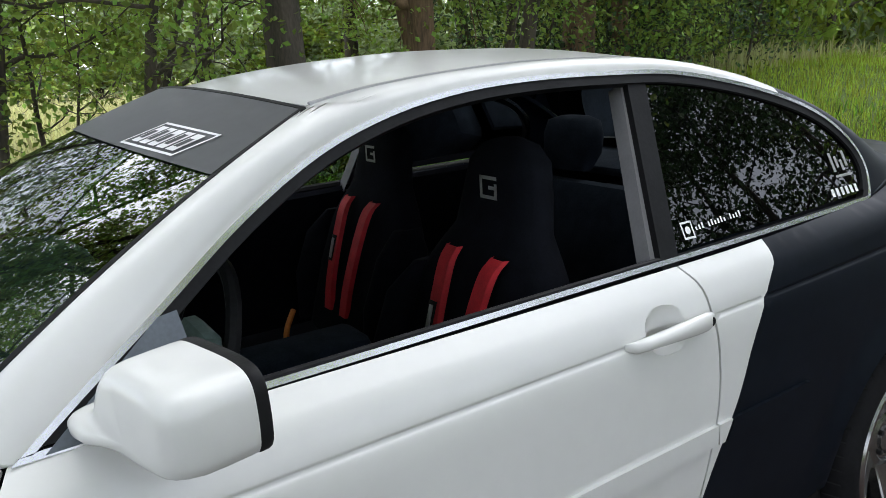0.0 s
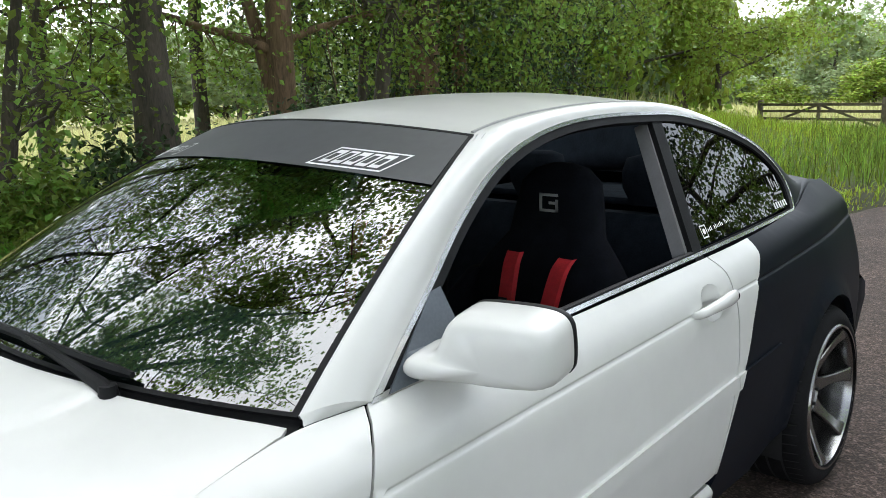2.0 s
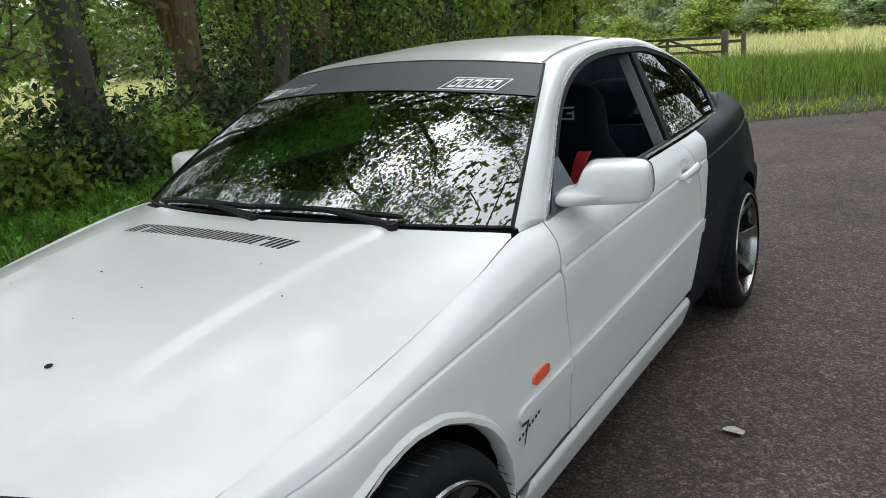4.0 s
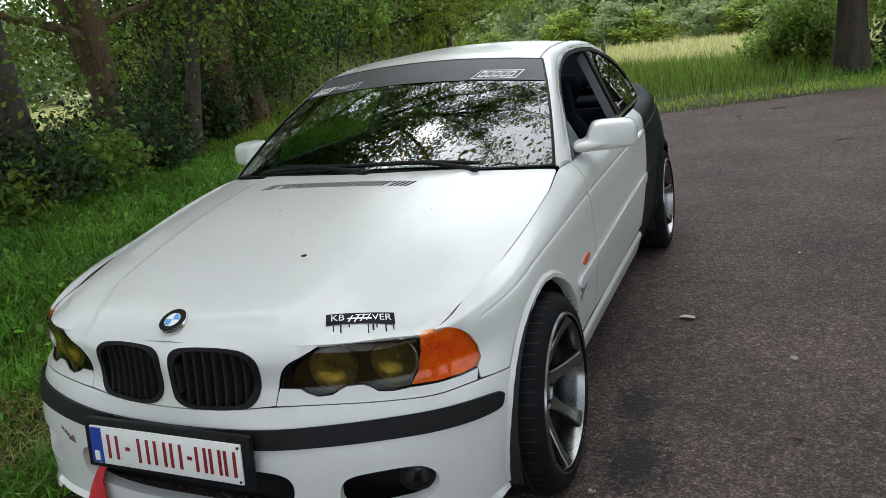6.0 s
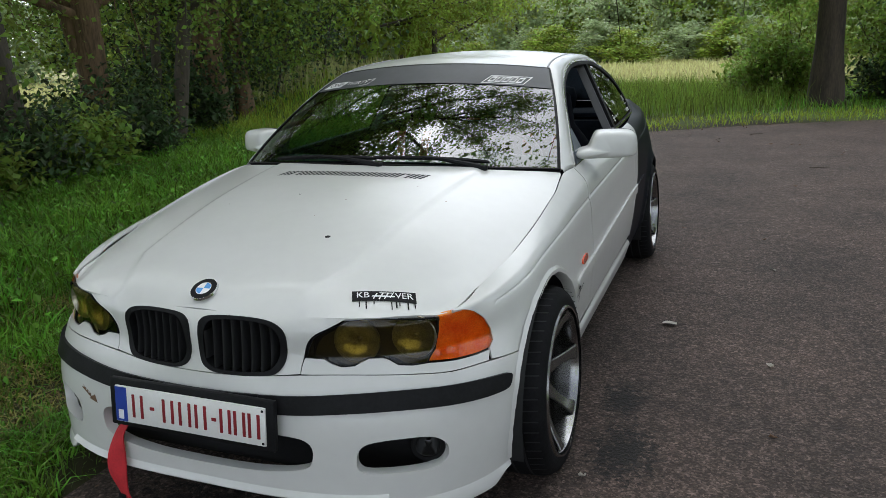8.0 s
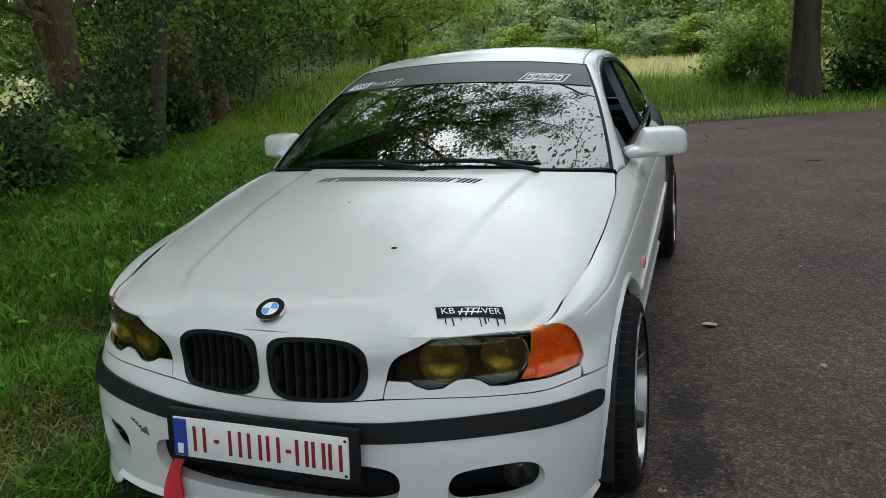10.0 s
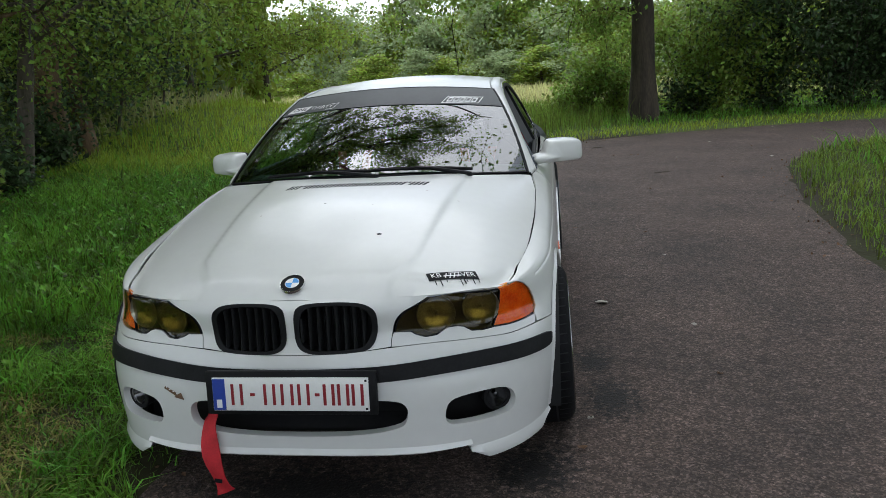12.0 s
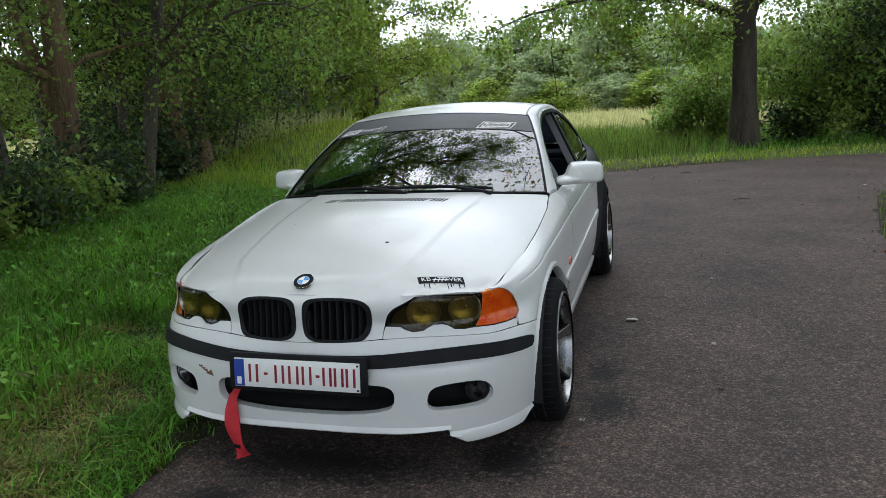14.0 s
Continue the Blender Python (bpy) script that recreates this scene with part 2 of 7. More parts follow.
# Dark leaves for bramble, hazel and hedge, with their shade put into the colour.
LEAFDARK = leaf_material("shade_dark_leaves", (0.055, 0.086, 0.034), (0.024, 0.045, 0.018), 0.8, 0.3)
# Paler and greyer than near leaves: the haze of distance is in the colour.
LEAFFAR = leaf_material("hazy_far_leaves", (0.225, 0.27, 0.13), (0.16, 0.205, 0.10), 0.25)
BARK = material("brown_bark", (0.27, 0.17, 0.10), 0.9, other=(0.085, 0.055, 0.034), scale=6, bump=1.0, bump_scale=24, stretch=0.16)
BARKDARK = material("dark_bark", (0.125, 0.10, 0.078), 0.9, other=(0.045, 0.038, 0.031), scale=6, bump=1.0, bump_scale=24, stretch=0.2)
BARKOAK = material("oak_bark", (0.082, 0.062, 0.045), 0.95, other=(0.026, 0.021, 0.017), scale=5, bump=1.0, bump_scale=20, stretch=0.2)
OLDWOOD = material("weathered_wood", (0.20, 0.165, 0.12), 0.85, other=(0.10, 0.085, 0.065), scale=6, bump=0.4, bump_scale=40)
STONE = material("pale_litter", (0.42, 0.39, 0.34), 0.8, vary=0.3, scale=30)
SHED = material("dry_leaf_litter", (0.16, 0.09, 0.05), 0.8, vary=0.4, scale=30)


# ---- mesh helpers ----
def empty(name, place=(0, 0, 0)):
    ob = new(name)
    ob.location = place
    return ob


def mesh_object(name, verts, faces, mat, parent=None, label="", smooth=True, normals=None, kind=""):
    me = bpy.data.meshes.new(name)
    me.from_pydata([tuple(v) for v in verts], [], [tuple(f) for f in faces])
    me.materials.append(mat)
    me.polygons.foreach_set("use_smooth", [smooth] * len(me.polygons))
    if normals is not None:
        me.normals_split_custom_set_from_vertices([tuple(v) for v in normals])
    me.update()
    ob = new(name, me)
    if parent is not None:
        ob.parent = parent
        ob.matrix_parent_inverse = Matrix.Identity(4)
    if label:
        ob["label"] = label
    if kind:
        ob["kind"] = kind
    return ob


def part(name, bm, mat, parent, label="", smooth=True, angle=40):
    """Links a bmesh as one mesh object under a thing or a part."""
    me = bpy.data.meshes.new(name)
    bm.normal_update()
    if smooth:
        for e in bm.edges:
            e.smooth = len(e.link_faces) == 2 and e.calc_face_angle(0) < radians(angle)
    bm.to_mesh(me)
    bm.free()
    me.materials.append(mat)
    me.polygons.foreach_set("use_smooth", [smooth] * len(me.polygons))
    ob = new(name, me)
    if parent is not None:
        ob.parent = parent
    if label:
        ob["label"] = label
    return ob


def box(size, place=(0, 0, 0), bevel=0.0, turn=None, bm=None, segments=2):
    """A block with rounded edges."""
    own = bmesh.new()
    bmesh.ops.create_cube(own, size=1)
    bmesh.ops.scale(own, vec=size, verts=own.verts)
    if bevel:
        bmesh.ops.bevel(own, geom=own.edges[:] + own.verts[:], offset=bevel, segments=segments, affect="EDGES", profile=0.5)
    m = Matrix.Translation(place) @ (turn.to_4x4() if turn is not None else Matrix.Identity(4))
    bmesh.ops.transform(own, matrix=m, verts=own.verts)
    if bm is None:
        return own
    me = bpy.data.meshes.new("tmp")
    own.to_mesh(me)
    own.free()
    bm.from_mesh(me)
    bpy.data.meshes.remove(me)
    return bm


def tube(points, radii, sides=8, bm=None, caps=True):
    """A tapering tube along points."""
    bm = bm or bmesh.new()
    pts = [Vector(p) for p in points]
    rings = []
    side = None
    for i, p in enumerate(pts):
        d = (pts[min(i + 1, len(pts) - 1)] - pts[max(i - 1, 0)]).normalized()
        if side is None:
            side = d.orthogonal().normalized()
        side = (side - d * side.dot(d)).normalized()
        up = d.cross(side)
        r = radii[i] if hasattr(radii, "__len__") else radii
        rings.append([bm.verts.new(p + (side * math.cos(a) + up * math.sin(a)) * r) for a in (2 * math.pi * k / sides for k in range(sides))])
    for a, b in zip(rings, rings[1:]):
        for k in range(sides):
            bm.faces.new((a[k], a[(k + 1) % sides], b[(k + 1) % sides], b[k]))
    if caps:
        bm.faces.new(rings[0][::-1])
        bm.faces.new(rings[-1])
    return bm


def lathe(profile, axis_x=True, sides=48, bm=None, closed=False):
    """Turns (radius, along) pairs round the x axis."""
    bm = bm or bmesh.new()
    rings = [[bm.verts.new((w, r * math.cos(a), r * math.sin(a))) for a in (2 * math.pi * k / sides for k in range(sides))] for r, w in profile]
    pairs = list(zip(rings, rings[1:])) + ([(rings[-1], rings[0])] if closed else [])
    for a, b in pairs:
        for k in range(sides):
            bm.faces.new((a[k], b[k], b[(k + 1) % sides], a[(k + 1) % sides]))
    bmesh.ops.recalc_face_normals(bm, faces=bm.faces)
    return bm


def rounded(points, n=6, closed=False):
    """A smooth curve through points (Catmull-Rom)."""
    p = [np.array(v, float) for v in points]
    out = []
    count = len(p)
    for i in range(count if closed else count - 1):
        a = p[i - 1] if (i or closed) else 2 * p[0] - p[1]
        b, c = p[i], p[(i + 1) % count]
        d = p[(i + 2) % count] if (i + 2 < count or closed) else 2 * p[-1] - p[-2]
        for t in np.arange(n) / n:
            out.append(0.5 * (2 * b + (c - a) * t + (2 * a - 5 * b + 4 * c - d) * t ** 2 + (3 * b - a - 3 * c + d) * t ** 3))
    if not closed:
        out.append(p[-1])
    return [tuple(v) for v in out]


def inside(points, loop):
    x, y = points[:, 0], points[:, 1]
    hit = np.zeros(len(points), bool)
    q = np.array(loop)
    for (x0, y0), (x1, y1) in zip(q, np.roll(q, -1, 0)):
        with np.errstate(divide="ignore", invalid="ignore"):
            hit ^= ((y0 > y) != (y1 > y)) & (x < (x1 - x0) * (y - y0) / (y1 - y0) + x0)
    return hit


def resampled(loop, step):
    q, out = np.array(loop, float), []
    for a, b in zip(q, np.roll(q, -1, 0)):
        k = max(1, int(np.ceil(np.linalg.norm(b - a) / step)))
        out += [a + (b - a) * i / k for i in range(k)]
    keep = [out[0]]
    for v in out[1:]:
        if np.linalg.norm(v - keep[-1]) > 1e-4:
            keep.append(v)
    return np.array(keep)


def patch(loops, skin, step=0.03, rim=0.008, lift=0.0, extra=(), hole_rim=None):
    """A sheet over the flat outline loops[0] with holes loops[1:], laid onto skin(a, b): vertices, faces, normals."""
    from mathutils import geometry
    rings = [resampled(q, step * 0.7) for q in loops]
    lo, hi = rings[0].min(0), rings[0].max(0)
    gx, gy = np.meshgrid(np.arange(lo[0] + step / 2, hi[0], step), np.arange(lo[1] + step / 2, hi[1], step))
    gx[1::2] += step / 2
    grid = np.stack([gx.ravel(), gy.ravel()], 1)
    if len(extra):
        band = np.array(extra)[:, 1]
        grid = grid[(grid[:, 1] < band.min() - 0.008) | (grid[:, 1] > band.max() + 0.008)]
    if len(extra):
        grid = np.concatenate([np.array(extra, float), grid])
    keep = inside(grid, rings[0])
    for q in rings[1:]:
        keep &= ~inside(grid, q)
    grid = grid[keep]
    edge = np.concatenate(rings)
    if len(grid):
        far = np.ones(len(grid), bool)
        for c in np.array_split(np.arange(len(grid)), max(1, len(grid) // 500)):
            far[c] = (np.linalg.norm(grid[c][:, None] - edge[None], axis=-1).min(1) > step * 0.4)
        grid = grid[far]
    pts = np.concatenate([edge, grid])
    edges, start = [], 0
    for q in rings:
        edges += [(start + i, start + (i + 1) % len(q)) for i in range(len(q))]
        start += len(q)
    v2, _, tris, *_ = geometry.delaunay_2d_cdt([Vector(p) for p in pts], edges, [], 0, 1e-6)
    v2 = np.array([tuple(v) for v in v2])
    tris = np.array(tris)
    mid = v2[tris].mean(1)
    ok = inside(mid, rings[0])
    for q in rings[1:]:
        ok &= ~inside(mid, q)
    tris = tris[ok]

    def normal(p):
        e = 1.5e-3
        du = skin(p[:, 0] + e, p[:, 1]) - skin(p[:, 0] - e, p[:, 1])
        dv = skin(p[:, 0], p[:, 1] + e) - skin(p[:, 0], p[:, 1] - e)
        n = np.cross(du, dv)
        return n / np.maximum(np.linalg.norm(n, axis=1, keepdims=True), 1e-12)

    n = normal(v2)
    verts = skin(v2[:, 0], v2[:, 1])
    centre = np.array([0, 1.3, 0.55])
    flip = ((verts - centre) * n).sum() < 0
    if flip:
        n = -n
    verts = verts + n * lift
    faces = [tuple(t) for t in tris]
    a, b, c = verts[tris[:, 0]], verts[tris[:, 1]], verts[tris[:, 2]]
    turned = (np.cross(b - a, c - a) * n[tris[:, 0]]).sum(1) < 0
    faces = [f[::-1] if t else f for f, t in zip(faces, turned)]
    V, N, F = [verts], [n], faces
    count = len(verts)
    if rim:
        for j, q in enumerate(rings):
            deep = rim if hole_rim is None or j == 0 else hole_rim
            nq = normal(q) * (-1 if flip else 1)
            p = skin(q[:, 0], q[:, 1]) + nq * lift
            V += [p, p - nq * deep]
            N += [np.zeros_like(p), np.zeros_like(p)]
            k = len(q)
            F += [(count + i, count + (i + 1) % k, count + k + (i + 1) % k, count + k + i) for i in range(k)]
            count += 2 * k
    return np.concatenate(V), F, np.concatenate(N)


def sheet(name, pieces, mat, parent, label="", mirror=False):
    """One mesh object of several patches; mirror: laid on the other side of the car."""
    V, F, N, count = [], [], [], 0
    for v, f, n in pieces:
        V.append(v), N.append(n)
        F += [tuple(i + count for i in q) for q in f]
        count += len(v)
    V, N = np.concatenate(V), np.concatenate(N)
    if mirror:
        V, N = V * (-1, 1, 1), N * (-1, 1, 1)
        F = [q[::-1] for q in F]
    return mesh_object(name, V, F, mat, parent, label, True, N)


def letters(text, size, place):
    """Flat letters of the built-in font: vertices and faces, centred at place, as wide as the font makes them at that height."""
    cu = bpy.data.curves.new("tmp", "FONT")
    cu.body, cu.size, cu.align_x, cu.align_y = text, size, "CENTER", "CENTER"
    ob = bpy.data.objects.new("tmp", cu)
    me = bpy.data.meshes.new_from_object(ob)
    v = np.array([tuple(p.co)[:2] for p in me.vertices]) + np.array(place)
    f = [tuple(p.vertices) for p in me.polygons]
    bpy.data.objects.remove(ob)
    bpy.data.curves.remove(cu)
    bpy.data.meshes.remove(me)
    return v, f


# ---- the car's skin ----
def keyed(table, s):
    """Smooth curve through (place, value) pairs: monotone cubic."""
    a = np.array(table, float)
    x, v = a[:, 0], a[:, 1]
    s = np.clip(np.asarray(s, float), x[0], x[-1])
    h = np.diff(x)
    d = np.diff(v) / h
    m = np.zeros(len(x))
    if len(x) > 2:
        same = d[:-1] * d[1:] > 0
        w1, w2 = 2 * h[1:] + h[:-1], h[1:] + 2 * h[:-1]
        with np.errstate(divide="ignore", invalid="ignore"):
            m[1:-1] = np.where(same, (w1 + w2) / (w1 / d[:-1] + w2 / d[1:]), 0)
    m[0], m[-1] = d[0], d[-1]
    i = np.clip(np.searchsorted(x, s, side="right") - 1, 0, len(x) - 2)
    t = (s - x[i]) / h[i]
    return ((1 + 2 * t) * (1 - t) ** 2 * v[i] + t * (1 - t) ** 2 * h[i] * m[i]
            + t * t * (3 - 2 * t) * v[i + 1] + t * t * (t - 1) * h[i] * m[i + 1])


# The body round the car, from the middle of the nose (s = -NOSE) past the front corner (s = 0, where y = YJ) to the tail.
# h is the height on the door: 0.20 sill, 0.58 rubbing strip, 0.82 crease, 0.92 waist.
NOSE, YJ = 0.95, -0.10
LEVELS = np.array([0.20, 0.30, 0.45, 0.58, 0.70, 0.82, 0.88, 0.92])
LEVEL_Z = [
    [(-0.95, 0.19), (0, 0.19), (0.9, 0.205), (4, 0.22)],
    [(-0.95, 0.29), (0, 0.29), (0.9, 0.30), (4, 0.32)],
    [(-0.95, 0.43), (0, 0.43), (0.9, 0.44), (4, 0.48)],
    [(-0.95, 0.53), (-0.3, 0.525), (0.475, 0.545), (2.1, 0.61), (3.8, 0.645)],
    [(-0.95, 0.60), (-0.4, 0.60), (0, 0.64), (0.8, 0.68), (2.2, 0.73), (3.8, 0.76)],
    [(-0.95, 0.665), (-0.5, 0.665), (0.1, 0.752), (0.8, 0.80), (2.26, 0.845), (3.8, 0.875)],
    [(-0.95, 0.70), (-0.5, 0.69), (0.1, 0.785), (0.8, 0.868), (2.2, 0.905), (3, 0.94), (3.8, 0.94)],
    [(-0.95, 0.722), (-0.5, 0.712), (-0.36, 0.702), (-0.1, 0.762), (0.1, 0.80), (0.48, 0.873), (0.74, 0.91), (0.86, 0.912), (2.3, 0.944), (2.8, 0.957), (3.15, 1.005), (3.4, 1.0), (3.8, 0.97)],
]
LEVEL_X = [
    [(-0.1, 0.835), (0.5, 0.81), (2.1, 0.81), (2.7, 0.83), (3.3, 0.78), (3.8, 0.66)],
    [(-0.1, 0.855), (0.5, 0.84), (2.1, 0.84), (2.8, 0.852), (3.3, 0.81), (3.8, 0.70)],
    [(-0.1, 0.868), (0.5, 0.862), (2.1, 0.865), (2.8, 0.868), (3.3, 0.82), (3.8, 0.72)],
    [(-0.1, 0.868), (0.5, 0.870), (2.1, 0.872), (2.8, 0.870), (3.3, 0.82), (3.8, 0.72)],
    [(-0.1, 0.852), (0.5, 0.862), (2.1, 0.866), (2.8, 0.856), (3.3, 0.80), (3.8, 0.71)],
    [(-0.1, 0.832), (0.5, 0.848), (2.1, 0.850), (2.8, 0.824), (3.3, 0.765), (3.8, 0.68)],
    [(-0.1, 0.808), (0.5, 0.825), (0.9, 0.822), (2.1, 0.826), (2.8, 0.788), (3.3, 0.73), (3.8, 0.66)],
    [(-0.1, 0.755), (0.28, 0.777), (0.48, 0.778), (0.64, 0.764), (0.74, 0.755), (0.9, 0.772), (2.1, 0.785), (2.8, 0.735), (3.2, 0.66), (3.8, 0.60)],
]
FRONT_Y = [-0.745, -0.745, -0.738, -0.706, -0.678, -0.676, -0.672, -0.662]
FRONT_BULGE = [0, 0, 0, 0.016, 0.03, 0.03, 0.028, 0.026]
FRONT_N = [3.4, 3.2, 3.1, 3.0, 2.8, 3.1, 3.6, 4.2]
FRONT_M = [2.4, 2.4, 2.3, 2.1, 2.0, 2.0, 2.0, 2.0]


def body(s, h):
    """Points of the body's skin for arrays s and h."""
    s, h = np.broadcast_arrays(np.asarray(s, float), np.asarray(h, float))
    xs, ys, zs = [], [], []
    a = np.pi / 2 * np.clip(1 + s / NOSE, 0, 1) ** 1.35
    for k in range(8):
        wide = keyed(LEVEL_X[k], np.maximum(s, -0.1))
        xs.append(np.where(s < 0, wide * np.sin(a) ** (2 / FRONT_N[k]), wide))
        out_y = YJ - (YJ - FRONT_Y[k]) * np.cos(a) ** (2 / FRONT_M[k]) - FRONT_BULGE[k] * np.exp(-(xs[-1] / 0.2) ** 2)
        ys.append(np.where(s < 0, out_y, YJ + s))
        zs.append(keyed(LEVEL_Z[k], s))
    i = np.clip(np.searchsorted(LEVELS, h, side="right") - 1, 0, 6)
    out = []
    for rows in (xs, ys, zs):
        v = np.stack(rows)
        gap = np.diff(LEVELS).reshape((7,) + (1,) * s.ndim)
        d = np.diff(v, axis=0) / gap
        m = np.concatenate([d[:1], (d[:-1] * gap[1:] + d[1:] * gap[:-1]) / (gap[1:] + gap[:-1]), d[-1:]])
        pick = lambda q, j: np.take_along_axis(q, j[None], 0)[0]
        w = LEVELS[i + 1] - LEVELS[i]
        t = np.clip((h - LEVELS[i]) / w, 0, 1)
        out.append((1 + 2 * t) * (1 - t) ** 2 * pick(v, i) + t * (1 - t) ** 2 * w * pick(m, i)
                   + t * t * (3 - 2 * t) * pick(v, i + 1) + t * t * (t - 1) * w * pick(m, i + 1))
    # the folded crease along the flank
    fade = np.clip((s + 0.30) / 0.25, 0, 1)
    out[0] = out[0] - 0.0055 * fade * np.exp(-((h - 0.8195) / 0.0035) ** 2)
    return np.stack(out, -1)


def front(q, h):
    """The skin by q: 0 at the middle of the nose, plus to the car's left, minus to its right."""
    q = np.asarray(q, float)
    return body(np.abs(q) - NOSE, h) * np.stack([np.where(q < 0, -1.0, 1.0), np.ones_like(q), np.ones_like(q)], -1)


_s, _h = np.meshgrid(np.linspace(-0.9, 3.75, 900), np.linspace(0.2, 0.92, 150), indexing="ij")
_skin = body(_s, _h)


def on_skin(y, z):
    """s and h of the skin's point with that y and z."""
    i = np.argmin((_skin[..., 1] - y) ** 2 + (_skin[..., 2] - z) ** 2)
    return float(_s.flat[i]), float(_h.flat[i])


def arch(yc, zc, r, a0, a1, n=22):
    """A wheel arch from angle a0 to a1 (degrees from the rear, turning up), as s, h."""
    return [on_skin(yc + r * math.cos(radians(a)), zc + r * math.sin(radians(a))) for a in np.linspace(a0, a1, n)]


def side_glass_x(y, z):
    return 0.573 + 0.5136 * (1.299 - z) - 0.03 * np.maximum(0, y - 2) ** 2


def on_glass(y, z, out=0.0):
    y, z = np.broadcast_arrays(np.asarray(y, float), np.asarray(z, float))
    return np.stack([side_glass_x(y, z) + out, y, z], -1)


def bonnet_z(x, y):
    mid = keyed([(-0.72, 0.705), (-0.695, 0.722), (-0.641, 0.758), (-0.5, 0.803), (-0.3, 0.852), (0, 0.908), (0.3, 0.943), (0.46, 0.957), (0.7, 0.972)], y)
    drop = np.interp(y, [-0.5, 0.6], [0.335, 0.135])
    line = np.interp(y, [-0.65, -0.45, 0.41], [0.30, 0.385, 0.462])
    ridge = 0.009 / (1 + np.exp((np.abs(x) - line) / 0.0055))
    return mid - drop * np.abs(x) ** 3 + ridge - 0.004


_q = np.linspace(0, 0.66, 60)
_edge = front(_q, np.full(60, 0.9185))


def bonnet_top(x, y):
    """The bonnet's height, drawn down to the nose at its front edge."""
    a = np.abs(x)
    ye, ze = np.interp(a, _edge[:, 0], _edge[:, 1]), np.interp(a, _edge[:, 0], _edge[:, 2])
    return bonnet_z(x, y) + (ze - bonnet_z(x, ye)) * np.exp(-((y - ye) / 0.05) ** 2)


def on_bonnet(x, y):
    x, y = np.broadcast_arrays(np.asarray(x, float), np.asarray(y, float))
    return np.stack([x, y, bonnet_top(x, y)], -1)


def screen(u, v):
    """The windscreen: u across from -1 to 1, v from its foot (0) to the roof (1)."""
    u, v = np.broadcast_arrays(np.asarray(u, float), np.asarray(v, float))
    a = np.abs(u)
    foot = np.stack([0.742 * u, 0.425 + 0.222 * a ** 2.3, 0.958 - 0.040 * a ** 2], -1)
    top = np.stack([0.549 * u, 1.205 + 0.073 * a ** 2, 1.330 - 0.037 * a ** 2], -1)
    w = v[..., None]
    bow = (4 * v * (1 - v))[..., None] * np.array([0, -0.012, 0.02])
    bow = bow + (4 * v * (1 - v))[..., None] * np.stack([0.012 * u, 0 * u, 0 * u], -1)
    return foot * (1 - w) + top * w + bow


def back_screen(u, v):
    u, v = np.broadcast_arrays(np.asarray(u, float), np.asarray(v, float))
    a = np.abs(u)
    foot = np.stack([0.62 * u, 3.06 - 0.10 * a ** 2, 1.012 + 0 * u], -1)
    top = np.stack([0.50 * u, 2.50 - 0.05 * a ** 2, 1.295 - 0.03 * a ** 2], -1)
    w = v[..., None]
    return foot * (1 - w) + top * w + (4 * v * (1 - v))[..., None] * np.array([0, 0.01, 0.02])


def roof_edge(y):
    """x and z of the roof's seam along the car."""
    return (keyed([(1.2, 0.549), (1.35, 0.525), (1.6, 0.508), (2.0, 0.505), (2.5, 0.50)], y),
            keyed([(1.2, 1.283), (1.278, 1.294), (1.4, 1.314), (1.6, 1.333), (1.8, 1.342), (2.0, 1.34), (2.2, 1.322), (2.5, 1.262)], y))


def on_roof(u, y):
    u, y = np.broadcast_arrays(np.asarray(u, float), np.asarray(y, float))
    x, z = roof_edge(y)
    return np.stack([x * u, y, z + 0.038 * (1 - u ** 2)], -1)


# The side windows' outline: waist, front pillar, roof, rear corner.
DLO = [(0.762, 0.909), (0.85, 0.97), (0.973, 1.051), (1.114, 1.146), (1.266, 1.226), (1.42, 1.276), (1.584, 1.304), (1.757, 1.314), (1.945, 1.313),
       (2.151, 1.303), (2.369, 1.263), (2.552, 1.209), (2.66, 1.155), (2.727, 1.09), (2.744, 1.03), (2.725, 0.98), (2.70, 0.951)]


def rail_outer(t):
    a = np.array(DLO)
    d = np.r_[0, np.cumsum(np.linalg.norm(np.diff(a, axis=0), axis=1))]
    d /= d[-1]
    y, z = keyed(np.stack([d, a[:, 0]], 1), t), keyed(np.stack([d, a[:, 1]], 1), t)
    return np.stack([side_glass_x(y, z), y, z], -1)


def rail_inner(t):
    """The inner edge of the side rail: windscreen, roof seam, back window."""
    y = keyed([(0, 0.645), (0.10, 0.84), (0.25, 1.12), (0.34, 1.285), (0.45, 1.52), (0.62, 2.0), (0.76, 2.36), (0.83, 2.55), (0.92, 2.84), (1, 3.08)], t)
    v = np.clip((y - 0.647) / (1.278 - 0.647), 0, 1)
    scr = screen(np.ones_like(v), v)
    rx, rz = roof_edge(y)
    w = np.clip((y - 2.45) / (2.96 - 2.45), 0, 1)
    back = np.stack([0.50 + 0.13 * w, y, 1.265 - 0.25 * w ** 1.05 + 0.02 * np.sin(np.pi * w)], -1)
    roof = np.stack([rx, y, rz], -1)
    out = np.where((y < 1.278)[..., None], scr, roof)
    return np.where((y > 2.45)[..., None], back, out)


def rail(t, w):
    t, w = np.broadcast_arrays(np.asarray(t, float), np.asarray(w, float))
    a, b = rail_outer(t), rail_inner(t)
    bow = (4 * w * (1 - w))[..., None] * np.array([0.010, 0, 0.012])
    return a * (1 - w[..., None]) + b * w[..., None] + bow


car = tagged(empty("car"), "white coupe with matt black rear quarters parked on the road edge", "car")

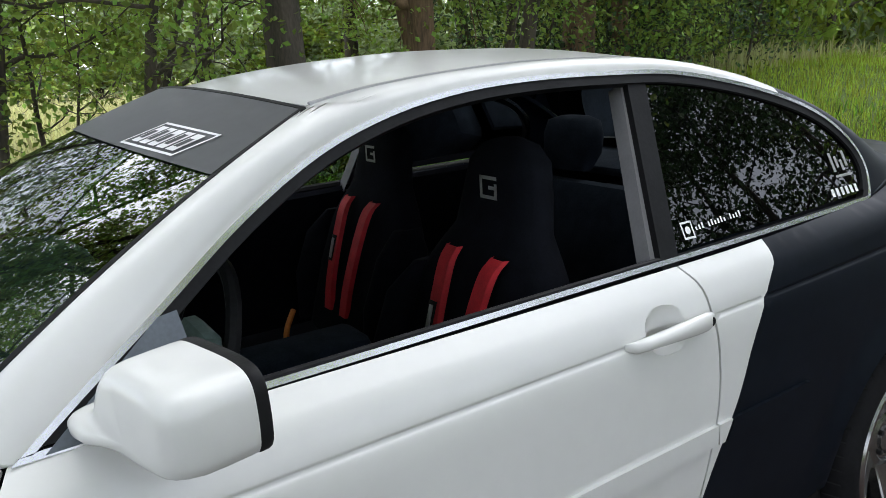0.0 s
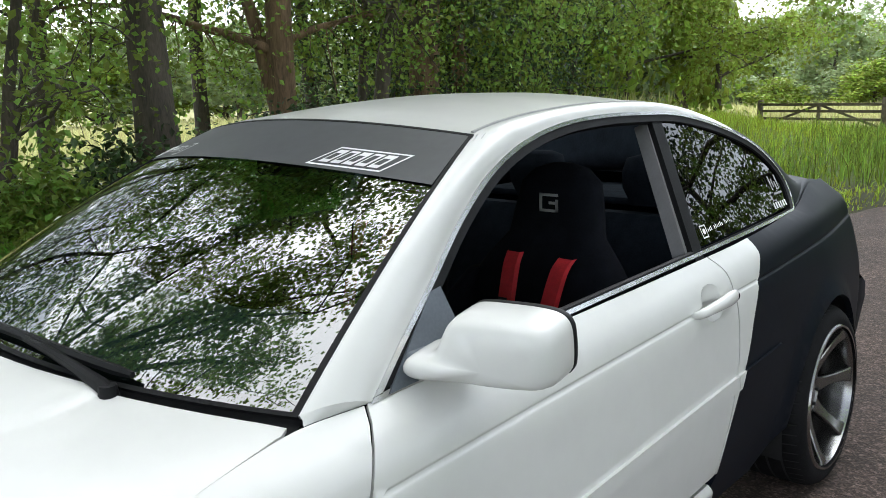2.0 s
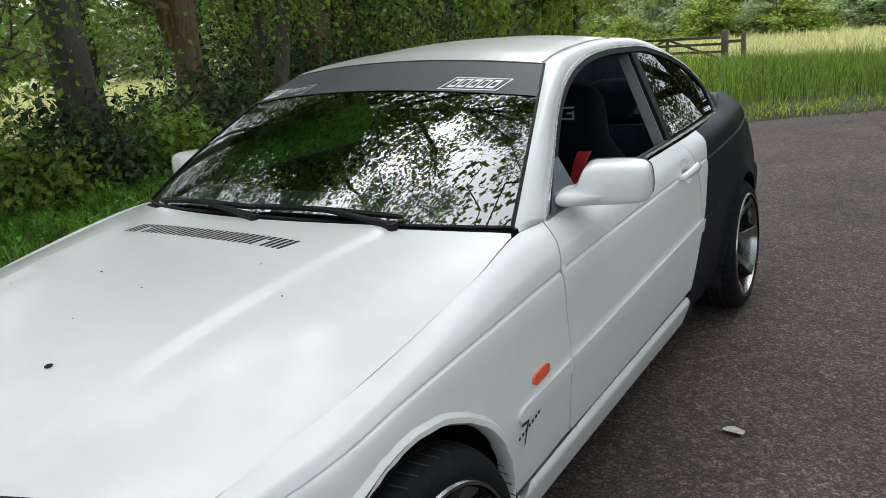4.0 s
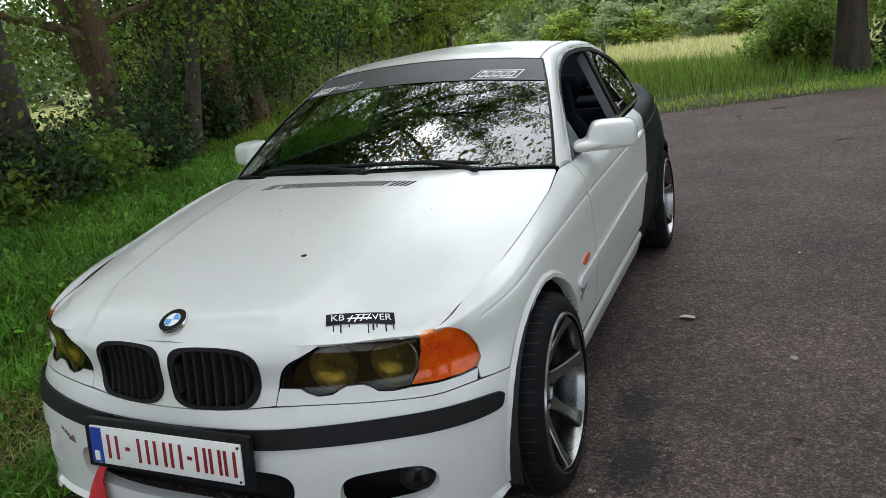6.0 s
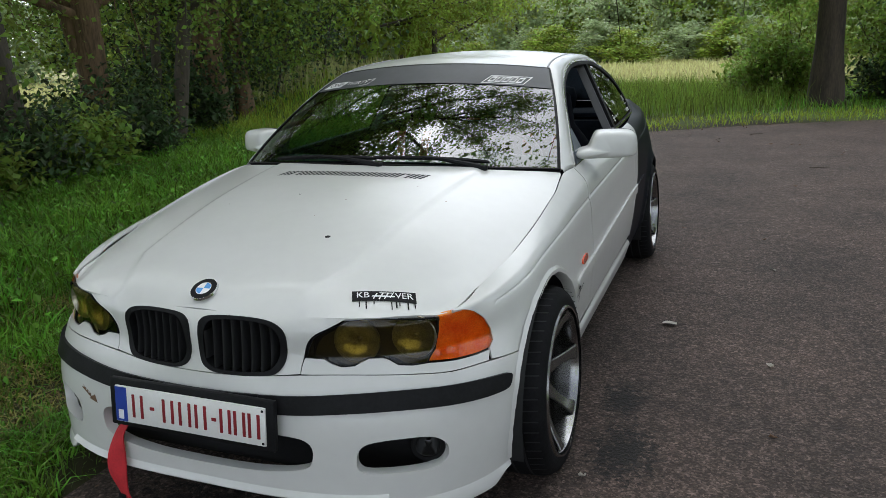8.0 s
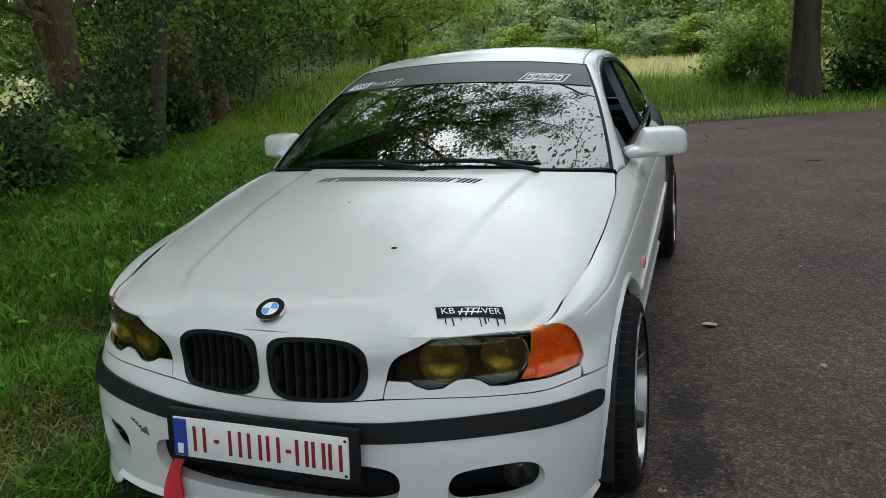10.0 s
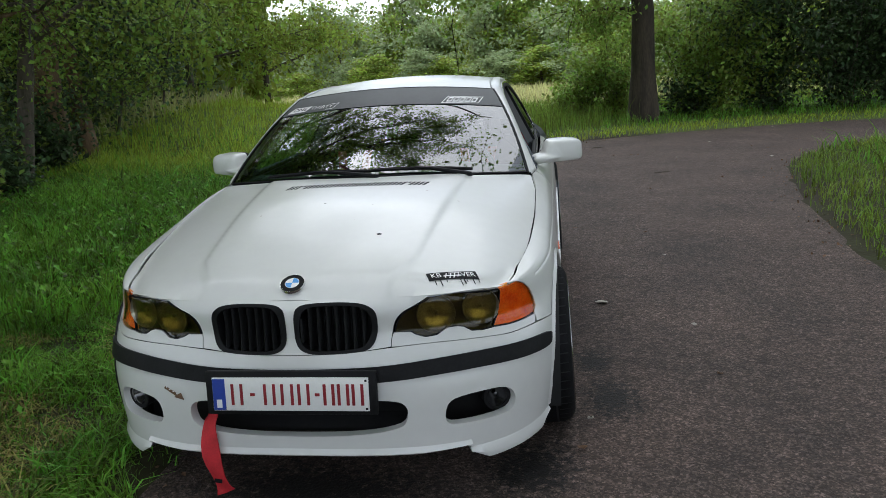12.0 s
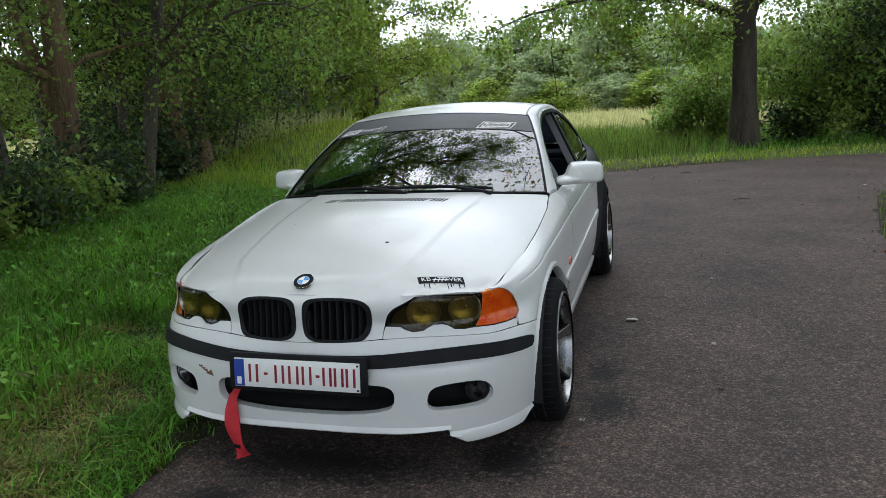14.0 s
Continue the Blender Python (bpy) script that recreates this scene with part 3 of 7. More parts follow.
# bonnet: top sheet and nose round the grilles
HB = [(0.0, 0.918), (0.40, 0.918), (0.52, 0.912), (0.614, 0.895), (0.68, 0.905), (0.75, 0.92), (2, 0.92)]
BUMP_TOP = [(0.0, 0.603), (0.12, 0.606), (0.235, 0.622), (0.35, 0.628), (0.48, 0.619), (0.586, 0.606), (0.692, 0.606), (0.86, 0.583)]


def bonnet_side(shift=0.0):
    q = np.linspace(0.02, 1.66, 60)
    p = front(q, keyed(HB, q))
    p[:, 0] -= shift * np.clip((q - 0.36) / 0.2, 0, 1)
    return p


edge_pts = bonnet_side(0.0045)
rear_x = np.linspace(0.742, 0.03, 14)
rear = [(x, float(0.405 + 0.222 * (x / 0.742) ** 2.3)) for x in rear_x]
left = [(float(p[0]), float(p[1])) for p in edge_pts if p[1] < 0.615]
right = [(-x, y) for x, y in left]
bonnet_loop = right[::-1] + left + rear + [(-x, y) for x, y in rear[::-1]]
slots = []
for i in range(32):
    x = -0.320 + 0.0197 * i
    y0 = 0.284 if i in (3, 27) else 0.246
    x0 = x + (y0 - 0.246) / 3
    slots.append([(x0, y0), (x0 + 0.0145, y0), (x + 0.0345, 0.306), (x + 0.020, 0.306)])
top_piece = patch([bonnet_loop] + slots, on_bonnet, 0.017, 0.008, 0, (), 0.0005)
LAMP_IN = [(0.236, 0.630), (0.252, 0.70), (0.258, 0.80), (0.272, 0.87), (0.305, 0.916)]
KIDNEY = [(0.014, 0.76), (0.016, 0.84), (0.026, 0.878), (0.055, 0.897), (0.12, 0.903), (0.19, 0.900), (0.240, 0.888), (0.268, 0.860), (0.279, 0.815), (0.280, 0.75), (0.276, 0.69),
          (0.265, 0.645), (0.242, 0.617), (0.19, 0.607), (0.12, 0.605), (0.06, 0.612), (0.028, 0.640), (0.016, 0.69)]


def at_width(x, h):
    """The way round the nose at which it is x wide at height h."""
    q = np.linspace(0, 0.4, 80)
    return float(np.interp(x, front(q, np.full(80, h))[:, 0], q))


half = [(q, h + 0.006) for q, h in rounded([(0.0, 0.600), (0.12, 0.603), (0.228, 0.621)], 4)] + rounded(LAMP_IN, 4) + [(0.2, 0.9185), (0.1, 0.9185), (0.0, 0.9185)]
nose_loop = half[:-1] + [(0.0, 0.9185)] + [(-q, h) for q, h in half[::-1][1:-1]]
kid = [(at_width(x, h), h) for x, h in rounded(KIDNEY, 5, True)]
nose_piece = patch([nose_loop, kid, [(-q, h) for q, h in kid]], front, 0.022, 0.004, 0, (), 0.03)


def eased(piece):
    """Turns the normals near the bonnet's front edge to one another, so that it rolls over without a fold."""
    v, f, n = piece
    q = np.linspace(0, 0.40, 60)
    e, d = front(q, np.full(60, 0.9185)), 2e-3
    nose = np.cross(front(q + d, np.full(60, 0.9185)) - e, front(q, np.full(60, 0.9165)) - e)
    nose *= np.where(nose[:, 1:2] > 0, -1, 1)
    top = np.stack([bonnet_z(e[:, 0] - d, e[:, 1] + 0.06) - bonnet_z(e[:, 0] + d, e[:, 1] + 0.06), bonnet_z(e[:, 0], e[:, 1] + 0.06) - bonnet_z(e[:, 0], e[:, 1] + 0.06 + 2 * d), np.full(60, 2 * d)], 1)
    both = nose / np.linalg.norm(nose, axis=1, keepdims=True) + top / np.linalg.norm(top, axis=1, keepdims=True)
    a = np.abs(v[:, 0])
    roll = np.stack([np.interp(a, e[:, 0], both[:, k]) for k in range(3)], 1)
    roll[:, 0] *= np.sign(v[:, 0])
    roll /= np.linalg.norm(roll, axis=1, keepdims=True)
    far = np.hypot(v[:, 1] - np.interp(a, e[:, 0], e[:, 1]), v[:, 2] - np.interp(a, e[:, 0], e[:, 2]))
    w = (np.exp(-(far / 0.045) ** 2) * (a < 0.40) * (np.linalg.norm(n, axis=1) > 0.5))[:, None]
    out = n * (1 - w) + roll * w
    return v, f, out / np.maximum(np.linalg.norm(out, axis=1, keepdims=True), 1e-9) * (np.linalg.norm(n, axis=1, keepdims=True) > 0.5)


bonnet = sheet("bonnet", [eased(top_piece), eased(nose_piece)], PAINT, car, "glossy white bonnet with a slotted air vent")


sheet("vent_tray", [patch([[(-0.345, 0.23), (0.36, 0.23), (0.36, 0.32), (-0.345, 0.32)]], lambda x, y: on_bonnet(x, y) - np.array([0, 0, 0.003]), 0.04, 0)], DARK, bonnet)


# kidney grilles
for side in (1, -1):
    ring = [(side * q, h) for q, h in kid]
    mid = np.array(ring).mean(0)
    inner = [tuple(mid + (np.array(p) - mid) * np.array([0.87, 0.89])) for p in ring]
    grille = sheet("kidney_grille", [patch([ring, inner], front, 0.015, 0.05, 0.004)], TRIM, car, "matt black kidney grille with upright slats")
    for k in range(9):
        across = 0.034 + 0.0285 * k
        zs = [h for h in np.linspace(0.61, 0.905, 60) if inside(np.array([[side * at_width(across, h), h]]), inner)[0]]
        if not zs:
            continue
        a, b = min(zs) - 0.01, max(zs) + 0.01
        hs = np.linspace(a, b, 10)
        pts = front(np.array([side * at_width(across, h) for h in hs]), hs)
        pts[:, 1] = np.polyval(np.polyfit(hs, pts[:, 1], 2), hs)
        bm = bmesh.new()
        rows = [[bm.verts.new(p + np.array(o)) for o in ((-0.0045, 0.006, 0), (0, -0.001, 0), (0.0045, 0.006, 0), (0.0045, 0.05, 0), (-0.0045, 0.05, 0))] for p in pts]
        for r0, r1 in zip(rows, rows[1:]):
            for i in range(5):
                bm.faces.new((r0[i], r0[(i + 1) % 5], r1[(i + 1) % 5], r1[i]))
        part("slat", bm, SLAT, grille)
part("radiator_panel", box((0.62, 0.02, 0.25), (0, -0.585, 0.64)), DARK, car)
part("intake_panel", box((1.25, 0.02, 0.26), (0, -0.52, 0.33)), DARK, car)
part("undertray", box((0.80, 0.40, 0.02), (0, -0.44, 0.250)), DARK, car)

# roundel on the bonnet: a black ring with a blue and white disc, set flush to the slope
base = Vector((0, -0.641, bonnet_z(0.0, -0.641)))
tilt = math.atan2(float(bonnet_z(0.0, -0.60) - bonnet_z(0.0, -0.68)), 0.08)
disc = Matrix.Translation(base) @ Matrix.Rotation(tilt, 4, "X")


def disc_mesh(r0, r1, z, a0=0, a1=360, n=40):
    bm = bmesh.new()
    count = max(3, int(n * (a1 - a0) / 360))
    ang = [radians(a0 + (a1 - a0) * i / count) for i in range(count + 1)]
    for a, b in zip(ang, ang[1:]):
        pts = [(r1 * math.cos(a), r1 * math.sin(a), z), (r1 * math.cos(b), r1 * math.sin(b), z)]
        pts += [(r0 * math.cos(b), r0 * math.sin(b), z), (r0 * math.cos(a), r0 * math.sin(a), z)] if r0 > 0 else [(0, 0, z)]
        bm.faces.new([bm.verts.new(p) for p in pts])
    bmesh.ops.remove_doubles(bm, verts=bm.verts, dist=1e-5)
    bmesh.ops.transform(bm, matrix=disc, verts=bm.verts)
    return bm


bm = bmesh.new()
bmesh.ops.create_cone(bm, cap_ends=True, segments=48, radius1=0.042, radius2=0.040, depth=0.007)
bmesh.ops.transform(bm, matrix=disc @ Matrix.Translation((0, 0, 0.0015)), verts=bm.verts)
badge = part("badge", bm, CHROME, car, "round badge with black ring and blue and white centre")
part("badge_ring", disc_mesh(0.0, 0.039, 0.0056), BLACKVINYL, badge)
part("badge_centre", disc_mesh(0.0, 0.0235, 0.0062), WHITE, badge)
for a in (0, 180):
    part("badge_quarter", disc_mesh(0, 0.022, 0.0068, a, a + 90), SKYBLUE, badge)

# front bumper with its intake and lamp openings
FOG = [(0.357, 0.336), (0.362, 0.37), (0.378, 0.392), (0.41, 0.402), (0.455, 0.406), (0.51, 0.405), (0.55, 0.395), (0.578, 0.37), (0.586, 0.338), (0.574, 0.313),
       (0.545, 0.303), (0.50, 0.302), (0.42, 0.303), (0.378, 0.306), (0.362, 0.317)]
INTAKE = [(0.0, 0.412), (0.12, 0.412), (0.19, 0.411), (0.235, 0.402), (0.254, 0.38), (0.254, 0.345), (0.24, 0.317), (0.20, 0.302), (0.152, 0.293), (0.08, 0.286), (0.0, 0.284)]
fog = rounded(FOG, 3, True)
intake = rounded(INTAKE, 4)
intake = intake + [(-q, h) for q, h in intake[::-1][1:-1]]
wheel_arch = [(s + NOSE, h) for s, h in arch(0, 0.315, 0.362, 142, 200, 10)]
b_half = [(q, h) for q, h in rounded(BUMP_TOP, 4) if q < wheel_arch[0][0]] + wheel_arch + [(0.72, 0.202), (0.47, 0.20), (0.44, 0.208), (0.41, 0.228), (0.25, 0.228), (0.0, 0.228)]
bumper_loop = b_half[:-1] + [(0.0, 0.228)] + [(-q, h) for q, h in b_half[::-1][1:-1]]
bumper = sheet("front_bumper", [patch([bumper_loop, fog, [(-q, h) for q, h in fog], intake], front, 0.026, 0.035, 0.004)], PAINT, car, "white sports bumper")


def blade(q0, q1, drop, name, h=0.203):
    """The lip under the bumper."""
    q = np.linspace(q0, q1, 26)
    p = front(q, np.full(26, h))
    n = np.stack([p[:, 0] * 0.5, p[:, 1], 0 * q], 1)
    n /= np.linalg.norm(n, axis=1, keepdims=True)
    bm = bmesh.new()
    rows = []
    for i in range(26):
        e = drop * min(1, 6 * min(i, 25 - i) / 25)
        rows.append([bm.verts.new(v) for v in (p[i] + n[i] * 0.004 + (0, 0, 0.012), p[i] + n[i] * 0.016 - (0, 0, e * 0.5), p[i] + n[i] * 0.012 - (0, 0, e), p[i] - n[i] * 0.03 - (0, 0, e), p[i] - n[i] * 0.04 + (0, 0, 0.01))])
    for a, b in zip(rows, rows[1:]):
        for k in range(4):
            bm.faces.new((a[k], b[k], b[k + 1], a[k + 1]))
    bmesh.ops.recalc_face_normals(bm, faces=bm.faces)
    return part(name, bm, PAINT, bumper)


blade(0.425, 0.80, 0.036, "lip")
blade(-0.80, -0.425, 0.036, "lip")
blade(-0.43, 0.43, 0.010, "lip", 0.229)
STRIP = [(0.0, 0.538, 0.478), (0.186, 0.542, 0.480), (0.344, 0.560, 0.494), (0.472, 0.566, 0.498), (0.611, 0.557, 0.489), (0.70, 0.549, 0.484), (0.745, 0.540, 0.486)]
hi = rounded([(q, a) for q, a, b in STRIP] + [(0.758, 0.527)], 4)
lo = rounded([(q, b) for q, a, b in STRIP] + [(0.756, 0.500)], 4)
for sgn in (1, -1):
    cut = [[(0.1385, float(np.interp(0.1385, [p[0] for p in line], [p[1] for p in line])))] + [p for p in line if p[0] > 0.145] for line in (hi, lo)]
    loop = [(sgn * q, h) for q, h in cut[0]] + [(sgn * q, h) for q, h in cut[1][::-1]]
    sheet("bumper_strip", [patch([loop], front, 0.02, 0.018, 0.016)], TRIM, bumper, "matt black rubber strip")
ends = [np.interp(0.1365, [p[0] for p in side_line], [p[1] for p in side_line]) for side_line in (hi, lo)]
cut = [p for p in hi if p[0] < 0.13] + [(0.1365, float(ends[0]))], [p for p in lo if p[0] < 0.13] + [(0.1365, float(ends[1]))]
loop = [(-q, h) for q, h in cut[0][::-1]] + cut[0][1:] + cut[1][::-1] + [(-q, h) for q, h in cut[1][1:]]
sheet("bumper_strip", [patch([loop], front, 0.02, 0.018, 0.016)], TRIM, bumper, "matt black rubber strip")

# number plate in its black holder, with its writing as bars
plate_tilt = Matrix.Rotation(radians(-6), 3, "X")
holder = part("plate_holder", box((0.57, 0.02, 0.145), (0, -0.762, 0.437), 0.006, plate_tilt), TRIM, bumper, "black plastic plate holder")
plate = part("number_plate", box((0.52, 0.008, 0.110), (0, -0.774, 0.436), 0.003, plate_tilt), PLATE, car, "white number plate with dark red bars and a blue band")


def on_plate(x, z, w, h, mat, name, out=0.0):
    part(name, box((w, 0.003, h), Vector((0, -0.7785 - out, 0.436)) + plate_tilt @ Vector((x, 0, z)), 0.001, plate_tilt, segments=1), mat, plate)


on_plate(-0.237, 0, 0.042, 0.104, BLUE, "blue_band")
on_plate(-0.237, -0.03, 0.018, 0.028, WHITE, "band_mark", 0.002)
for x, w in ((-0.178, 0.046), (-0.066, 0.046), (-0.006, 0.05), (0.050, 0.046), (0.135, 0.042), (0.183, 0.044), (0.231, 0.044)):
    for o in (-0.33, 0.33):
        on_plate(x * 0.98 - 0.002 + o * w, 0, 0.010, 0.07, PLATERED, "bar")
for x in (-0.124, 0.092):
    on_plate(x, 0, 0.016, 0.010, PLATERED, "dash")
for x, z in ((0.252, 0.046), (0.252, -0.046)):
    on_plate(x, z, 0.007, 0.007, BLACKVINYL, "screw")

# lamps
HEAD = [(0.259, 0.700), (0.262, 0.75), (0.266, 0.81), (0.280, 0.87), (0.312, 0.908), (0.36, 0.914), (0.42, 0.914), (0.50, 0.904), (0.560, 0.889), (0.568, 0.84), (0.569, 0.78), (0.560, 0.71), (0.537, 0.660),
        (0.50, 0.657), (0.468, 0.664), (0.450, 0.688), (0.435, 0.699), (0.40, 0.699), (0.384, 0.686), (0.365, 0.669), (0.335, 0.665), (0.313, 0.680), (0.302, 0.699)]
INDIC = [(0.563, 0.888), (0.60, 0.882), (0.640, 0.862), (0.672, 0.82), (0.697, 0.77), (0.713, 0.72), (0.717, 0.676), (0.704, 0.652), (0.66, 0.648), (0.60, 0.650), (0.540, 0.658), (0.562, 0.71), (0.572, 0.78), (0.571, 0.84)]


def grown(loop, k):
    mid = np.array(loop).mean(0)
    return [tuple(mid + (np.array(p) - mid) * k) for p in loop]


for sgn in (1, -1):
    flip = lambda loop: [(sgn * q, h) for q, h in loop]
    lens = sheet("headlight", [patch([flip(HEAD)], front, 0.02, 0.0, -0.004)], LENSYELLOW, car, "yellow-tinted headlight with two round reflectors")
    lens.visible_shadow = False
    sheet("housing", [patch([flip(grown(HEAD, 1.0))], lambda q, h: front(q, h) + np.array([-sgn * 0.01, 0.06, -0.022]), 0.03, 0)], HOUSING, lens)
    sheet("seal", [patch([flip(HEAD), flip(grown(HEAD, 0.985))], front, 0.02, 0.01, 0.0)], TRIM, lens)
    for q0, r in ((0.366, 0.062), (0.503, 0.060)):
        c = front(np.array([sgn * q0]), np.array([0.780]))[0]
        bm = lathe([(r, 0.012), (r * 0.985, 0.0), (r * 0.97, 0.002), (r * 0.92, 0.006), (r * 0.72, 0.014), (r * 0.45, 0.019), (r * 0.2, 0.0215), (0.003, 0.022)], sides=40)
        yaw = Matrix.Rotation(radians(90), 4, "Z")
        bmesh.ops.transform(bm, matrix=Matrix.Translation(c + np.array([-sgn * 0.004, 0.022, -0.004])) @ Matrix.Rotation(radians(sgn * 14), 4, "Z") @ yaw, verts=bm.verts)
        cup = part("reflector", bm, REFLECTOR, lens)
        bm = lathe([(r * 0.985, -0.001), (r * 1.02, -0.003), (r * 1.045, 0.0), (r * 1.02, 0.003)], sides=40)
        bmesh.ops.transform(bm, matrix=Matrix.Translation(c + np.array([-sgn * 0.004, 0.022, -0.004])) @ Matrix.Rotation(radians(sgn * 14), 4, "Z") @ yaw, verts=bm.verts)
        part("reflector_ring", bm, REFLECTOR, cup)
        bm = bmesh.new()
        bmesh.ops.create_uvsphere(bm, u_segments=20, v_segments=12, radius=r * 0.12)
        bmesh.ops.translate(bm, vec=c + np.array([-sgn * 0.004, 0.040, -0.004]), verts=bm.verts)
        part("bulb_cap", bm, REFLECTOR, cup)
    ind = sheet("indicator", [patch([flip(INDIC)], front, 0.018, 0.0, -0.003)], LENSORANGE, car, "orange front indicator lens")
    ind.visible_shadow = False
    sheet("indicator_back", [patch([flip(grown(INDIC, 1.04))], lambda q, h: front(q, h) + np.array([-sgn * 0.006, 0.016, 0]), 0.02, 0)], ORANGE, ind)
    # white filler under the lamp
    low = [(0.2375, 0.6275)] + [(q, h + 0.004) for q, h in rounded(BUMP_TOP, 4) if 0.242 < q < 0.70]
    bottom = [(0.256, 0.699), (0.300, 0.694), (0.313, 0.676), (0.335, 0.660), (0.367, 0.664), (0.386, 0.681), (0.402, 0.694), (0.433, 0.694), (0.448, 0.684), (0.466, 0.659), (0.50, 0.652), (0.537, 0.654), (0.60, 0.646), (0.66, 0.644), (0.70, 0.646)]
    sheet("lamp_filler", [patch([flip(low + bottom[::-1])], front, 0.02, 0.02)], PAINT, car)
    # front fog lamp set in its opening
    c = front(np.array([sgn * 0.53]), np.array([0.350]))[0]
    bm = lathe([(0.036, 0.0), (0.047, 0.0), (0.050, 0.006), (0.047, 0.014), (0.046, 0.06)], sides=32)
    turn = Matrix.Translation(c + np.array([-sgn * 0.012, 0.035, 0.0])) @ Matrix.Rotation(radians(sgn * 22), 4, "Z") @ Matrix.Rotation(radians(90), 4, "Z")
    bmesh.ops.transform(bm, matrix=turn, verts=bm.verts)
    lamp = part("fog_lamp", bm, TRIM, bumper, "round fog lamp in a black surround")
    bm = lathe([(0.037, 0.006), (0.034, 0.010), (0.025, 0.035), (0.008, 0.045)], sides=28)
    bmesh.ops.transform(bm, matrix=turn, verts=bm.verts)
    part("fog_glass", bm, FOGGLASS, lamp)
    # wings, doors, quarters
    mir = sgn < 0
    gap = 0.003
    top = [(s, float(keyed(HB, np.array(s + NOSE)))) for s in np.linspace(-0.335, 0.85, 40)]
    top = [(s, h - 0.002) for s, h in top]
    SHUT = [(0.855, 0.918), (0.842, 0.900), (0.824, 0.882), (0.803, 0.85), (0.790, 0.80), (0.785, 0.70), (0.785, 0.60), (0.787, 0.47), (0.80, 0.36), (0.815, 0.335)]
    shut = rounded(SHUT, 3)
    wing_arch = arch(0, 0.315, 0.362, 0, 138, 24)
    lamp_edge = [(-0.249, 0.652), (-0.234, 0.676), (-0.237, 0.722), (-0.252, 0.772), (-0.276, 0.822), (-0.308, 0.865), (-0.332, 0.884)]
    low = [(-0.2465, 0.611)] + [(q - NOSE, h + 0.004) for q, h in rounded(BUMP_TOP, 4) if q > 0.71 and q - NOSE < wing_arch[-1][0]]
    wing_loop = top + [(s - gap, h) for s, h in shut] + [(0.79, 0.34), (0.5, 0.33)] + wing_arch + low[::-1] + lamp_edge
    groove = [(s, h) for s in np.arange(-0.2, 3.5, 0.018) for h in (0.8115, 0.8155, 0.8195, 0.8235, 0.8275)]
    sheet("front_wing", [patch([wing_loop], body, 0.026, 0.008, 0, groove)], PAINT, car, "glossy white front wing", mir)
    DOOR_REAR = [(2.028, 0.919), (2.047, 0.887), (2.056, 0.842), (2.065, 0.787), (2.068, 0.697), (2.056, 0.601), (2.03, 0.50), (2.0, 0.40), (1.985, 0.345)]
    rearline = rounded(DOOR_REAR, 3)
    door_loop = [(s + gap, h) for s, h in shut[::-1]] + [(0.86, 0.919), (1.4, 0.919)] + [(s - gap, h) for s, h in rearline] + [(1.4, 0.338), (0.9, 0.336)]
    recess = [(1.880, 0.818), (1.876, 0.838), (1.884, 0.857), (1.905, 0.869), (1.935, 0.871), (1.965, 0.862), (1.982, 0.845), (1.986, 0.82), (1.978, 0.80), (1.958, 0.785), (1.925, 0.781), (1.90, 0.788), (1.886, 0.80)]
    recess = rounded(recess, 3, True)
    door = sheet("door", [patch([door_loop, recess], body, 0.03, 0.008, 0, groove)], PAINT, car, "glossy white door with an open window", mir)
    mid = np.array(recess).mean(0)

    def dish(s, h, mid=mid):
        d = np.hypot((s - mid[0]) / 0.056, (h - mid[1]) / 0.046)
        p = body(s, h)
        p[..., 0] -= 0.021 * np.clip(1 - d ** 2.2, -0.1, 1) + 0.001
        return p

    sheet("handle_recess", [patch([grown(recess, 1.02)], dish, 0.009, 0.0)], PAINT, door, "", mir)
    bm = bmesh.new()
    for k, (s, w) in enumerate([(1.822, 0.007), (1.835, 0.011), (1.86, 0.012), (1.90, 0.0135), (1.95, 0.016), (1.99, 0.0185), (2.022, 0.019), (2.040, 0.015), (2.047, 0.007)]):
        p = body(np.array([s]), np.array([0.822 + 0.002 * k / 8]))[0]
        out = 0.016 + 0.016 * math.sin(math.pi * min(1, k / 8)) ** 0.6 if 0 < k < 8 else 0.004
        ring = [bm.verts.new((p[0] + out * (0.55 + 0.45 * math.cos(a)) , p[1], p[2] + w * math.sin(a))) for a in np.linspace(0, 2 * np.pi, 13)[:-1]]
        if k:
            for i in range(12):
                bm.faces.new((last[i], last[(i + 1) % 12], ring[(i + 1) % 12], ring[i]))
        else:
            bm.faces.new(ring)
        last = ring
    bm.faces.new(last[::-1])
    if mir:
        bmesh.ops.scale(bm, vec=(-1, 1, 1), verts=bm.verts)
    bmesh.ops.recalc_face_normals(bm, faces=bm.faces)
    handle = part("door_handle", bm, PAINT, door, "white pull handle with a black lock", True, 60)
    p = body(np.array([2.032]), np.array([0.824]))[0]
    bm = bmesh.new()
    bmesh.ops.create_uvsphere(bm, u_segments=14, v_segments=8, radius=0.0085)
    bmesh.ops.scale(bm, vec=(0.5, 0.8, 1.1), verts=bm.verts)
    bmesh.ops.translate(bm, vec=(sgn * (p[0] + 0.024), p[1], p[2]), verts=bm.verts)
    part("lock", bm, BLACKVINYL, handle)
    WB = [(2.302, 0.919), (2.297, 0.90), (2.282, 0.875), (2.245, 0.842), (2.183, 0.754), (2.127, 0.634), (2.093, 0.574), (2.048, 0.501), (2.018, 0.429), (2.002, 0.342)]
    wb = rounded(WB, 3)
    white_loop = [(s + gap, h) for s, h in rearline] + wb[::-1]
